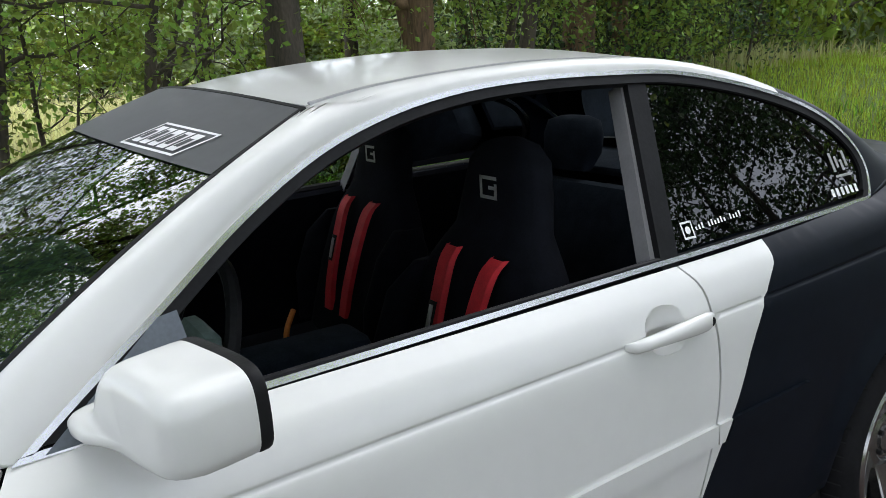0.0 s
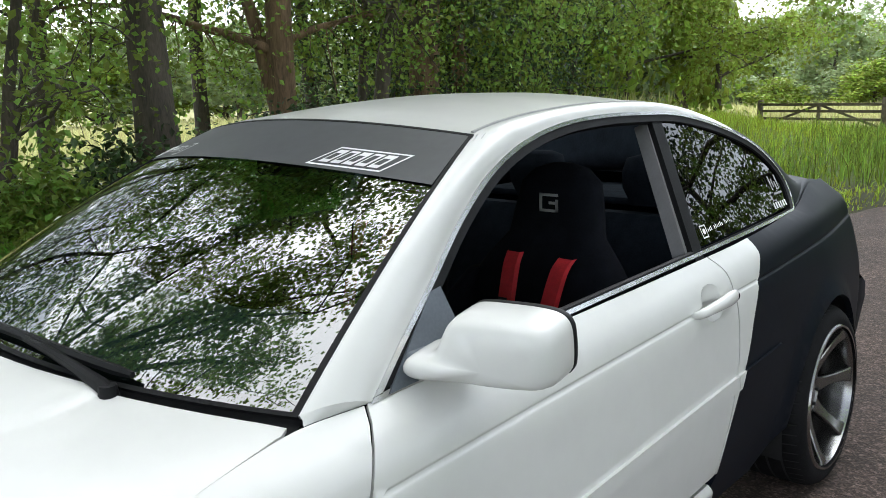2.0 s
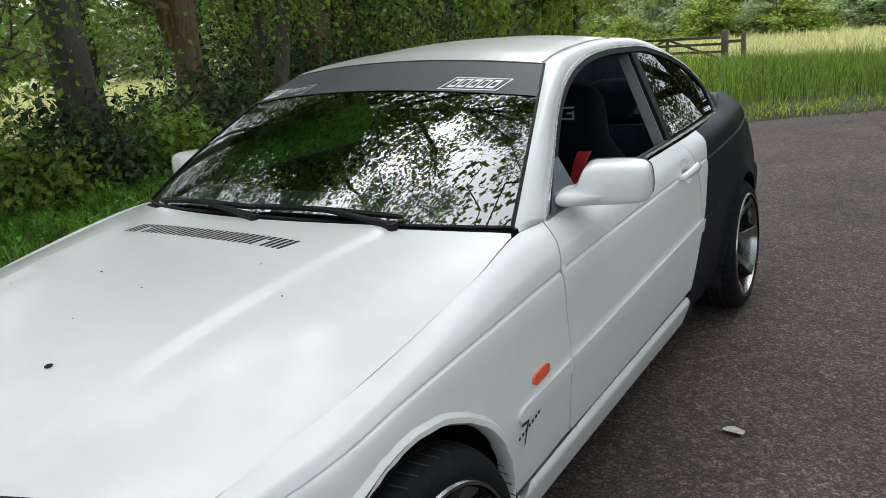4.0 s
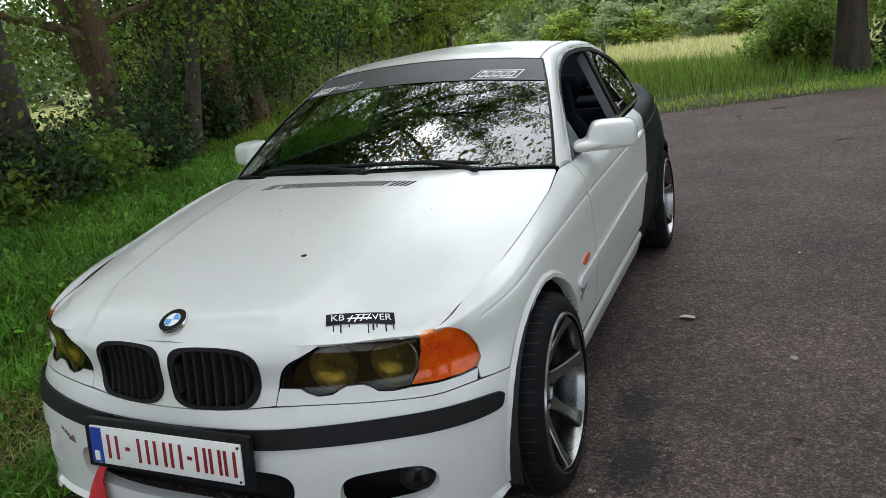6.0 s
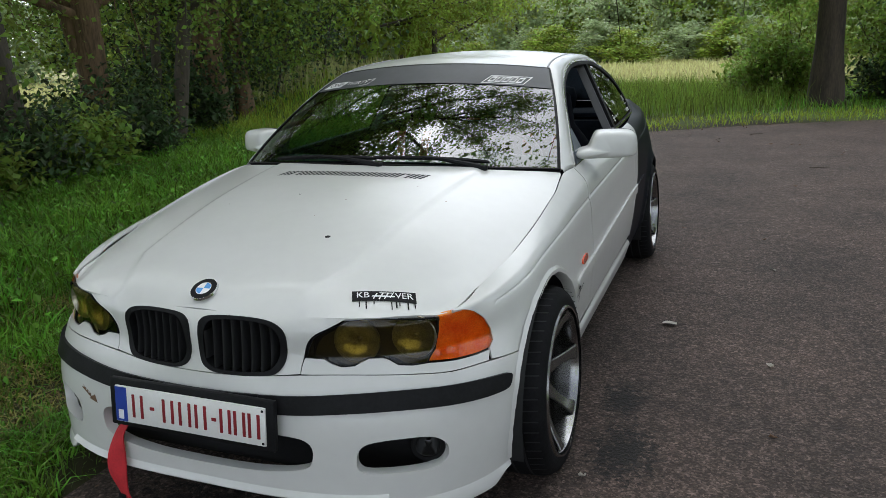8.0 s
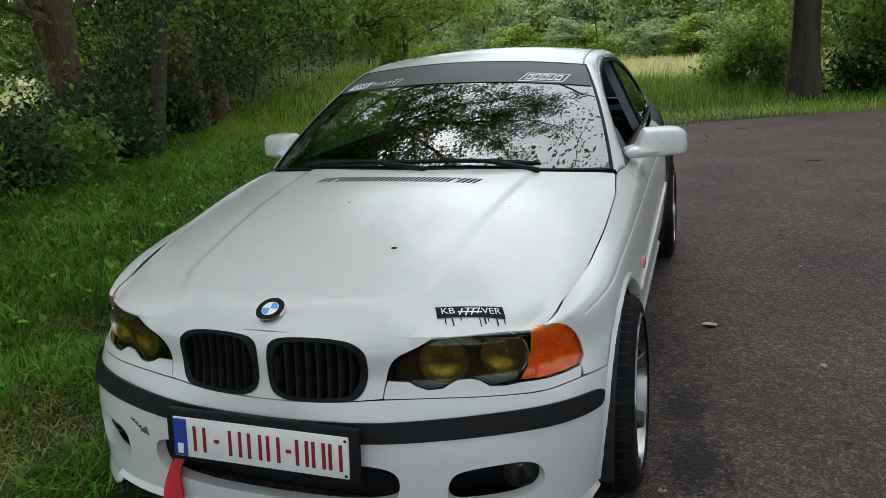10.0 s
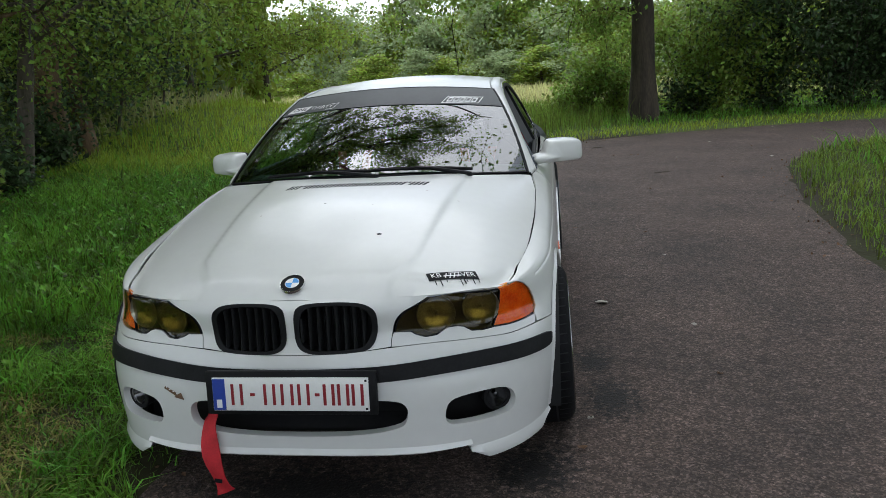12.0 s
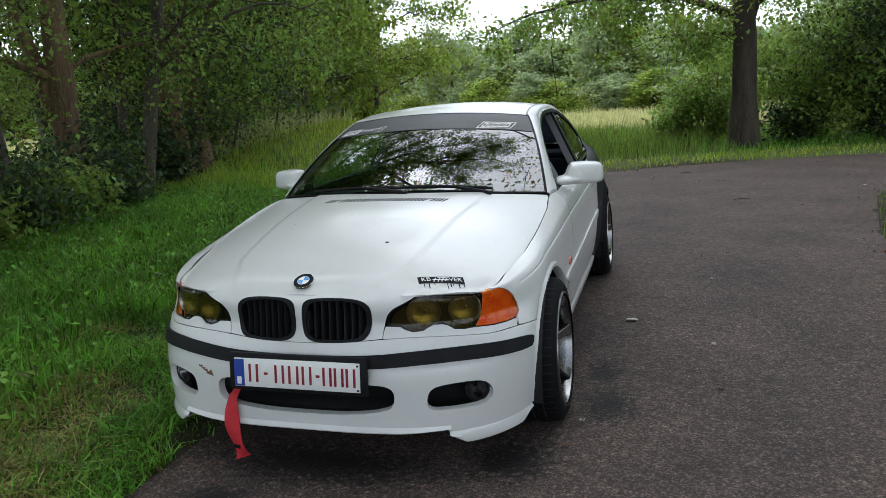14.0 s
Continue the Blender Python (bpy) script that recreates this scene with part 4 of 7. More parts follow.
    sheet("door_jamb_panel", [patch([white_loop], body, 0.03, 0.01, 0, groove)], PAINT, car, "white strip of the rear quarter", mir)
    rear_arch = arch(2.725, 0.315, 0.352, 0, 180, 30)
    q_loop = [(s + 0.0005, h) for s, h in wb] + [(1.975, 0.30), (1.965, 0.205), (2.30, 0.205)] + rear_arch[::-1] + [(3.3, 0.22), (3.78, 0.22), (3.80, 0.5), (3.80, 0.92), (3.4, 0.92), (2.9, 0.92)]

    def flared(s, h):
        p = body(s, h)
        d = np.hypot(p[..., 1] - 2.725, p[..., 2] - 0.315)
        lip = 0.018 * np.clip(1 - (d - 0.352) / 0.075, 0, 1) ** 1.6
        p[..., 0] += lip
        tail = np.clip((p[..., 1] - 3.25) / 0.45, 0, 1)
        p[..., 0] -= 0.26 * tail ** 1.8
        p[..., 2] -= 0.055 * tail * np.clip((h - 0.7) / 0.2, 0, 1)
        return p

    sheet("rear_quarter", [patch([q_loop], flared, 0.03, 0.02, 0, groove)], WRAP, car, "matt black wrapped rear quarter panel", mir)
    # front arch lip
    s_a = arch(0, 0.315, 0.364, 2, 196, 50)
    p = body(np.array([a for a, b in s_a]), np.array([b for a, b in s_a]))
    bm = bmesh.new()
    last = None
    for v in p:
        r = np.array([0, v[1], v[2] - 0.315])
        r /= np.linalg.norm(r)
        ring = [bm.verts.new(v + a * r + np.array([b, 0, 0])) for a, b in ((0.02, -0.004), (0.008, 0.008), (-0.004, 0.008), (-0.010, -0.002), (-0.010, -0.03))]
        if last:
            for i in range(4):
                bm.faces.new((last[i], ring[i], ring[i + 1], last[i + 1]))
        last = ring
    if mir:
        bmesh.ops.scale(bm, vec=(-1, 1, 1), verts=bm.verts)
    bmesh.ops.recalc_face_normals(bm, faces=bm.faces)
    part("arch_lip", bm, PAINT, car)
    # wheel housings
    for yc in (0, 2.725):
        bm = lathe([(0.372, 0.86), (0.372, 0.48), (0.05, 0.48)], sides=40)
        bmesh.ops.delete(bm, geom=[v for v in bm.verts if v.co.z < -0.12], context="VERTS")
        bmesh.ops.transform(bm, matrix=Matrix.Translation((0, yc, 0.315)) @ Matrix.Diagonal((sgn, 1, 1, 1)), verts=bm.verts)
        part("wheel_housing", bm, DARK, car)
    # rubbing strips
    for s0, s1, owner, mat in ((0.475, 0.783, car, PAINT), (0.788, 2.052, door, PAINT), (2.056, 2.074, car, PAINT), (2.082, 2.36, car, WRAP)):
        a = np.linspace(s0, s1, 12)
        tip = 0.010 if s0 < 0.5 else 0.0
        loop = [(s, 0.552 + (tip if i == 0 else 0)) for i, s in enumerate(a)] + [(s, 0.591 - (tip if i == 11 else 0)) for i, s in enumerate(a[::-1])]
        slant = 0.022 * np.array([np.clip((h - 0.552) / 0.039, 0, 1) * ((s1 < 2.09) * (s0 > 2.05) * (s - s0) / (s1 - s0) + (s0 > 2.07) * (s1 - s) / (s1 - s0)) for s, h in loop])
        loop = [(s + k, h) for (s, h), k in zip(loop, slant)]
        sheet("rubbing_strip", [patch([loop], body, 0.03, 0.012, 0.008)], mat, owner, "", mir)
    # sill
    sill_loop = [(0.50, 0.205), (0.50, 0.30), (0.56, 0.322), (1.0, 0.327), (1.955, 0.327), (1.972, 0.28), (1.960, 0.205)]

    def sill_skin(s, h):
        p = body(s, h)
        w = np.clip((0.327 - h) / 0.02, 0, 1)
        p[..., 0] += 0.016 * w
        return p

    sheet("sill", [patch([sill_loop], sill_skin, 0.02, 0.04)], PAINT, car, "white side skirt", mir)
    # side repeater
    loop = rounded([(0.558, 0.626), (0.568, 0.638), (0.604, 0.642), (0.640, 0.640), (0.648, 0.629), (0.640, 0.618), (0.604, 0.614), (0.570, 0.615)], 3, True)
    sheet("side_repeater", [patch([loop], body, 0.012, 0.01, 0.006)], REPEATER, car, "small red-orange side repeater", mir)

    # greenhouse
    grid_t = np.linspace(0.5, 0.98, 200)
    rt0, rt1 = float(np.interp(2.50, rail_outer(grid_t)[:, 1], grid_t)), float(np.interp(2.50, rail_inner(grid_t)[:, 1], grid_t))
    a_loop = [(t, 0.0) for t in np.linspace(0.002, rt0, 70)] + [(t, 1.0) for t in np.linspace(rt1, 0.002, 70)]
    sheet("roof_rail", [patch([a_loop], rail, 0.03, 0.012)], PAINT, car, "white pillar and roof rail", mir)
    w = np.linspace(0, 1, 14)
    foot_s = 0.748 + (0.868 - 0.748) * w
    low = body(foot_s, keyed(HB, foot_s + NOSE) - 0.002) + np.array([-0.004, 0, -0.001])
    up = rail(np.full(14, 0.003), 1 - w)
    v = np.concatenate([low, (low + up) / 2 + np.array([0.003, 0, 0.002]), up]) * np.array([sgn, 1, 1])
    mesh_object("pillar_foot", v, [(k + i, k + i + 1, k + i + 15, k + i + 14) for k in (0, 14) for i in range(13)], PAINT, car)
    c_loop = [(t, 0.0) for t in np.linspace(rt0 + 0.0005, 0.999, 40)] + [(t, 1.0) for t in np.linspace(0.999, rt1 + 0.0005, 40)]
    sheet("rear_pillar", [patch([c_loop], rail, 0.03, 0.012)], WRAP, car, "matt black wrapped rear pillar", mir)
    low = body(2.79 + 0.52 * w, np.full(14, 0.9195)) + np.array([-0.003, 0, -0.002])
    up = rail(np.full(14, 0.998), w)
    v = np.concatenate([low, (low + up) / 2 + np.array([0.004, 0, 0.004]), up]) * np.array([sgn, 1, 1])
    mesh_object("rear_shoulder", v, [(k + i, k + i + 1, k + i + 15, k + i + 14) for k in (0, 14) for i in range(13)], WRAP, car)
    outline = rounded(DLO, 4)
    waist = [(y, 0.951 - 0.042 * (2.70 - y) / (2.70 - 0.762)) for y in np.linspace(2.68, 0.80, 30)]
    ring = outline + waist

    def inset(loop, d):
        q = np.array(loop)
        t = np.roll(q, -1, 0) - np.roll(q, 1, 0)
        t /= np.maximum(np.linalg.norm(t, axis=1, keepdims=True), 1e-9)
        n = np.stack([t[:, 1], -t[:, 0]], 1)
        return [tuple(v) for v in q + n * d]

    chrome_in = inset(ring, 0.009)
    if not inside(np.array(chrome_in[20:21]), ring)[0]:
        chrome_in = inset(ring, -0.009)
        sgn_in = -1
    else:
        sgn_in = 1
    trim_in = inset(ring, 0.026 * sgn_in)[: len(outline)] + inset(ring, 0.013 * sgn_in)[len(outline):]
    sheet("window_chrome", [patch([ring, chrome_in], lambda y, z: on_glass(y, z), 0.02, 0.01, 0.004)], CHROME, car, "chrome strip round the side windows", mir)
    sheet("window_seal", [patch([chrome_in, trim_in], lambda y, z: on_glass(y, z), 0.02, 0.02, 0.001)], TRIM, car, "", mir)
    pillar_b = [(1.915, 0.925), (1.966, 0.927), (2.062, 1.302), (2.006, 1.295)]
    sheet("door_pillar", [patch([pillar_b], on_glass, 0.03, 0.03, -0.004)], TRIM, car, "", mir)
    lin = [(1.905, 0.93), (1.945, 0.93), (2.04, 1.285), (2.0, 1.285)]
    sheet("pillar_lining", [patch([lin], lambda y, z: on_glass(y, z, -0.022), 0.03, 0.04)], LINING, car, "grey fabric pillar lining", mir)
    # the fixed rear side window
    qw = [p for p in trim_in if p[0] > 2.058 and p[1] > 1.0]
    qw = [(2.052, 1.278)] + qw + [(2.665, 0.975), (1.972, 0.957)]
    w = sheet("rear_side_window", [patch([grown(qw, 1.02)], on_glass, 0.05, 0.0, -0.006)], TINT, car, "dark tinted rear side window", mir)
    w.visible_shadow = False
    # mirror triangle
    tri = [(0.80, 0.912), (0.975, 0.918), (1.005, 0.935), (0.992, 1.04), (0.965, 1.036)]
    sheet("mirror_foot_panel", [patch([tri], on_glass, 0.03, 0.012, 0.006)], material("satin_grey_plastic", (0.10, 0.115, 0.135), 0.5, vary=0.15, scale=20) if sgn > 0 else bpy.data.materials["satin_grey_plastic"], door, "grey plastic mirror mount", mir)

# roof, screens, boot
u = np.linspace(-1, 1, 40)
roof_loop = [(a, float(1.211 + 0.073 * a ** 2)) for a in u] + [(1, 2.0), (1, 2.47)] + [(a, float(2.50 - 0.03 * a ** 2)) for a in u[::-1]] + [(-1, 2.0)]


roof = sheet("roof", [patch([roof_loop], on_roof, 0.06, 0.012)], PAINT, car, "glossy white roof")
for sgn in (1, -1):
    y = np.linspace(1.29, 2.46, 40)
    x, z = roof_edge(y)
    bm = tube([(sgn * (a + 0.001), b, c + 0.0005) for a, b, c in zip(x, y, z)], 0.0045, 6)
    part("roof_seam", bm, GREYVINYL, roof)
loop = [(a, 0.0) for a in np.linspace(-1, 1, 50)] + [(1, v) for v in np.linspace(0.05, 0.95, 15)] + [(a, 1.0) for a in np.linspace(1, -1, 50)] + [(-1, v) for v in np.linspace(0.95, 0.05, 15)]
wind = sheet("windscreen", [patch([loop], screen, 0.05, 0.0, -0.003)], SCREEN, car, "green-tinted windscreen mirroring trees")
wind.visible_shadow = False
frame_in = [(a * 0.987, b * 0.980 + 0.010) for a, b in loop]
sheet("windscreen_seal", [patch([loop, frame_in], screen, 0.03, 0.01, 0.001)], TRIM, wind)
ban = [(a, 0.992) for a in np.linspace(-0.985, 0.985, 40)] + [(a, float(0.738 + 0.014 * (1 - a * a) - 0.01)) for a in np.linspace(0.982, -0.982, 40)]
banner = sheet("sun_banner", [patch([ban], screen, 0.05, 0.0, 0.0)], BANNER, wind, "matt grey sun strip with white stickers")


def divided(v, f, nx, ny):
    """Cuts each four-cornered face into nx by ny."""
    V, F = [], []
    for q in f:
        a, b, c, d = (np.array(v[i], float) for i in q)
        k = len(V)
        for j in range(ny + 1):
            for i in range(nx + 1):
                V.append((a + (b - a) * i / nx) * (1 - j / ny) + (d + (c - d) * i / nx) * j / ny)
        F += [(k + j * (nx + 1) + i, k + j * (nx + 1) + i + 1, k + (j + 1) * (nx + 1) + i + 1, k + (j + 1) * (nx + 1) + i) for j in range(ny) for i in range(nx)]
    return np.array(V), F


def sticker(name, verts, faces, skin, lift, mat, owner, label=""):
    """Flat shapes laid onto a skin."""
    v = np.array(verts, float)
    e = 2e-3
    p = skin(v[:, 0], v[:, 1])
    n = np.cross(skin(v[:, 0] + e, v[:, 1]) - p, skin(v[:, 0], v[:, 1] + e) - p)
    n /= np.linalg.norm(n, axis=1, keepdims=True)
    n *= np.where(((p - np.array([0, 1.3, 0.4])) * n).sum(1, keepdims=True) < 0, -1, 1)
    return mesh_object(name, p + n * lift, faces, mat, owner, label, False)


def quads(rects, shear=0.0):
    v, f = [], []
    for x0, y0, x1, y1 in rects:
        k = len(v)
        v += [(x0 + shear * y0, y0), (x1 + shear * y0, y0), (x1 + shear * y1, y1), (x0 + shear * y1, y1)]
        f.append((k, k + 1, k + 2, k + 3))
    return np.array(v), f


def framed(w, h, t, shear):
    return quads([(-w / 2, -h / 2, w / 2, -h / 2 + t), (-w / 2, h / 2 - t, w / 2, h / 2), (-w / 2, -h / 2, -w / 2 + t, h / 2), (w / 2 - t, -h / 2, w / 2, h / 2)], shear)


def placed(v, u0, v0, ku, kv, slope=0.0):
    return np.stack([u0 + v[:, 0] * ku, v0 + v[:, 1] * kv + v[:, 0] * slope], 1)


# on the sun strip, u runs 0.56 m a unit and v about 0.70 m a unit
v, f = framed(0.180, 0.070, 0.005, 0.55)
owner = sticker("outlined_sticker", placed(v, 0.665, 0.797, 1 / 0.575, 1 / 0.72), f, screen, 0.0022, WHITE, banner, "white outlined slanted sticker")
v, f = quads([(-0.074 + 0.030 * i, -0.024, -0.050 + 0.030 * i, 0.024) for i in range(5)], 0.45)
sticker("bar", placed(v, 0.665, 0.797, 1 / 0.575, 1 / 0.72), f, screen, 0.0024, WHITE, owner)
v, f = quads([(-0.069 + 0.030 * i, -0.014, -0.055 + 0.030 * i, 0.010 + 0.006 * (i % 2)) for i in range(5)], 0.45)
sticker("bar_hollow", placed(v, 0.665, 0.797, 1 / 0.575, 1 / 0.72), f, screen, 0.0032, BANNER, owner)
v, f = quads([(-0.128, -0.026, -0.022, 0.026)], 0.35)
plate_w = sticker("white_label", placed(v, -0.70, 0.790, 1 / 0.575, 1 / 0.72), f, screen, 0.0022, WHITE, banner, "white label lettered ONE THIRTY")
v, f = framed(0.26, 0.056, 0.004, 0.35)
sticker("label_outline", placed(v, -0.695, 0.790, 1 / 0.575, 1 / 0.72), f, screen, 0.0022, WHITE, plate_w)
v, f = letters("ONE", 0.040, (-0.072, -0.001))
sticker("letters", placed(v * (1, 1.15), -0.70, 0.790, 1 / 0.575, 1 / 0.72), f, screen, 0.003, BLACKVINYL, plate_w)
v, f = letters("THIRTY", 0.037, (0.054, -0.001))
sticker("letters", placed(v * (1, 1.15), -0.70, 0.790, 1 / 0.575, 1 / 0.72), f, screen, 0.003, WHITE, plate_w)

back_loop = [(a, 0.0) for a in np.linspace(-1, 1, 30)] + [(a, 1.0) for a in np.linspace(1, -1, 30)]
bw = sheet("back_window", [patch([back_loop], back_screen, 0.06, 0.0, -0.002)], SCREEN, car, "green-tinted back window")
bw.visible_shadow = False
boot_y = [(3.05, 1.012), (3.15, 1.018), (3.3, 1.012), (3.45, 1.000), (3.54, 0.998), (3.57, 0.975), (3.62, 0.88), (3.66, 0.75), (3.68, 0.55)]
bm = bmesh.new()
rows = []
for k, (y, z) in enumerate(boot_y):
    w = float(np.interp(y, [3.05, 3.3, 3.5, 3.7], [0.66, 0.655, 0.60, 0.52]))
    rows.append([bm.verts.new((w * a, y - 0.10 * a * a * (y > 3.2) - 0.06 * a * a, z - 0.022 * abs(a) ** 3)) for a in np.linspace(-1, 1, 17)])
for a, b in zip(rows, rows[1:]):
    for i in range(16):
        bm.faces.new((a[i], a[i + 1], b[i + 1], b[i]))
part("boot_lid", bm, WRAP, car, "matt black boot lid with a small lip spoiler")
bm = bmesh.new()
rows = []
prof = [(3.64, 0.60), (3.69, 0.57), (3.70, 0.50), (3.67, 0.46), (3.64, 0.30), (3.57, 0.22)]
for y, z in prof:
    ring = []
    for a in np.linspace(-1, 1, 33):
        x = 0.80 * np.sign(a) * min(1, abs(a) * 1.28) ** 0.9
        back = 0.0 if abs(a) < 0.35 else 0.52 * ((abs(a) - 0.35) / 0.65) ** 1.7
        ring.append(bm.verts.new((x * (1 if z > 0.45 else 0.98), y - back, z)))
    rows.append(ring)
for a, b in zip(rows, rows[1:]):
    for i in range(32):
        bm.faces.new((a[i], a[i + 1], b[i + 1], b[i]))
bmesh.ops.recalc_face_normals(bm, faces=bm.faces)
part("rear_bumper", bm, WRAP, car, "matt black rear bumper")
for sgn in (1, -1):
    part("tail_lamp", box((0.22, 0.05, 0.13), (sgn * 0.56, 3.50, 0.80), 0.015, Matrix.Rotation(radians(sgn * -24), 3, "Z")), REDLAMP, car, "red tail lamp")
# dark inner shell, floor and firewall
bm = bmesh.new()
box((1.40, 3.9, 0.06), (0, 1.5, 0.24), bm=bm)
box((1.40, 0.06, 0.62), (0, 0.62, 0.55), bm=bm)
box((1.05, 0.8, 0.40), (0, 0.02, 0.45), 0.03, bm=bm)
box((1.2, 0.5, 0.5), (0, 3.25, 0.55), 0.03, bm=bm)
part("underbody", bm, DARK, car)
for sgn in (1, -1):
    loop = [(0.8, 0.31), (0.8, 0.905), (2.1, 0.915), (2.9, 0.915), (2.9, 0.70), (2.2, 0.5), (2.0, 0.31)]
    sheet("door_card", [patch([loop], lambda s, h: body(s, h) - np.array([0.07, 0, 0]), 0.08, 0.02)], CABIN, car, "dark inner door trim", sgn < 0)
    y = np.linspace(0.80, 1.92, 16)
    z = 0.905 + 0.0215 * (y - 0.76)
    bm = tube([(sgn * (float(side_glass_x(b, c)) - 0.018), b, c + 0.004) for b, c in zip(y, z)], 0.014, 8)
    part("sill_rubber", bm, TRIM, car)

# mirrors
def door_mirror(sgn):
    """A wing mirror: rounded shell, arm, dark edge and glass."""
    outline = [(-0.158, -0.042), (-0.153, -0.028), (-0.136, -0.018), (-0.114, -0.014), (-0.100, -0.004), (-0.090, 0.020), (-0.078, 0.042), (-0.058, 0.053), (0.0, 0.055), (0.050, 0.054), (0.080, 0.048),
               (0.095, 0.034), (0.100, 0.010), (0.101, -0.022), (0.097, -0.042), (0.080, -0.052), (0.0, -0.058), (-0.08, -0.060), (-0.128, -0.060), (-0.150, -0.055)]
    outline = resampled(np.array(rounded(outline, 4, True)), 0.009)
    n = len(outline)
    bm = bmesh.new()
    rings = [[(x * kx - 0.012 * max(0, (0.05 - d) / 0.05) * min(1, max(0, (x - 0.02) / 0.06)), 0.13 - (0.13 - d) * 0.80 - 0.026 * (max(0, -x - 0.045) / 0.12) ** 1.4,
               -0.028 + (z + 0.028) * kz) for x, z in outline] for d, kx, kz in
             ((-0.006, 0.50, 0.38), (-0.002, 0.76, 0.66), (0.004, 0.88, 0.81), (0.013, 0.94, 0.895), (0.026, 0.972, 0.948), (0.046, 0.988, 0.975), (0.080, 0.996, 0.99), (0.116, 1.0, 1.0), (0.130, 0.998, 0.998))]
    cover = [[bm.verts.new(p) for p in r] for r in rings]
    for a, b in zip(cover, cover[1:]):
        for i in range(n):
            bm.faces.new((a[i], a[(i + 1) % n], b[(i + 1) % n], b[i]))
    mid = bm.verts.new((-0.01, 0.020, -0.028))
    for i in range(n):
        bm.faces.new((mid, cover[0][(i + 1) % n], cover[0][i]))
    rim_line = [(max(p[0], -0.098 + 0.02 * (p[2] > 0)), p[1], p[2]) for p in rings[-1]]
    place = Matrix.Translation((sgn * (0.921 if sgn > 0 else 0.888), 0.858 if sgn > 0 else 0.866, 0.987)) @ Matrix.Rotation(radians(sgn * (14 if sgn > 0 else 21)), 4, "Z") @ Matrix.Diagonal((sgn, 1, 1, 1))

    def done(b, name, mat, parent, label=""):
        bmesh.ops.transform(b, matrix=place, verts=b.verts)
        bmesh.ops.recalc_face_normals(b, faces=b.faces)
        return part(name, b, mat, parent, label, True, 70)

    shell = done(bm, "door_mirror", PAINT, car, "glossy white wing mirror")
    bm = bmesh.new()
    last = None
    for d, k in ((0.128, 1.0), (0.130, 1.014), (0.141, 1.014), (0.145, 1.0), (0.143, 0.93)):
        ring = [bm.verts.new((p[0] * k, d, p[2] * k)) for p in rim_line]
        if last:
            for i in range(n):
                bm.faces.new((last[i], last[(i + 1) % n], ring[(i + 1) % n], ring[i]))
        last = ring
    done(bm, "mirror_rim", TRIM, shell, "black mirror surround")
    bm = bmesh.new()
    bm.faces.new([bm.verts.new((p[0] * 0.93, 0.140, p[2] * 0.93)) for p in rim_line])
    done(bm, "mirror_glass", material("mirror_glass", (0.85, 0.86, 0.87), 0.02, 1.0, vary=0.01) if sgn > 0 else bpy.data.materials["mirror_glass"], shell)
    bm = box((0.05, 0.060, 0.034), (-0.160, 0.070, -0.042), 0.012)
    done(bm, "mirror_hinge", bpy.data.materials["satin_grey_plastic"], shell)


for sgn in (1, -1):
    door_mirror(sgn)

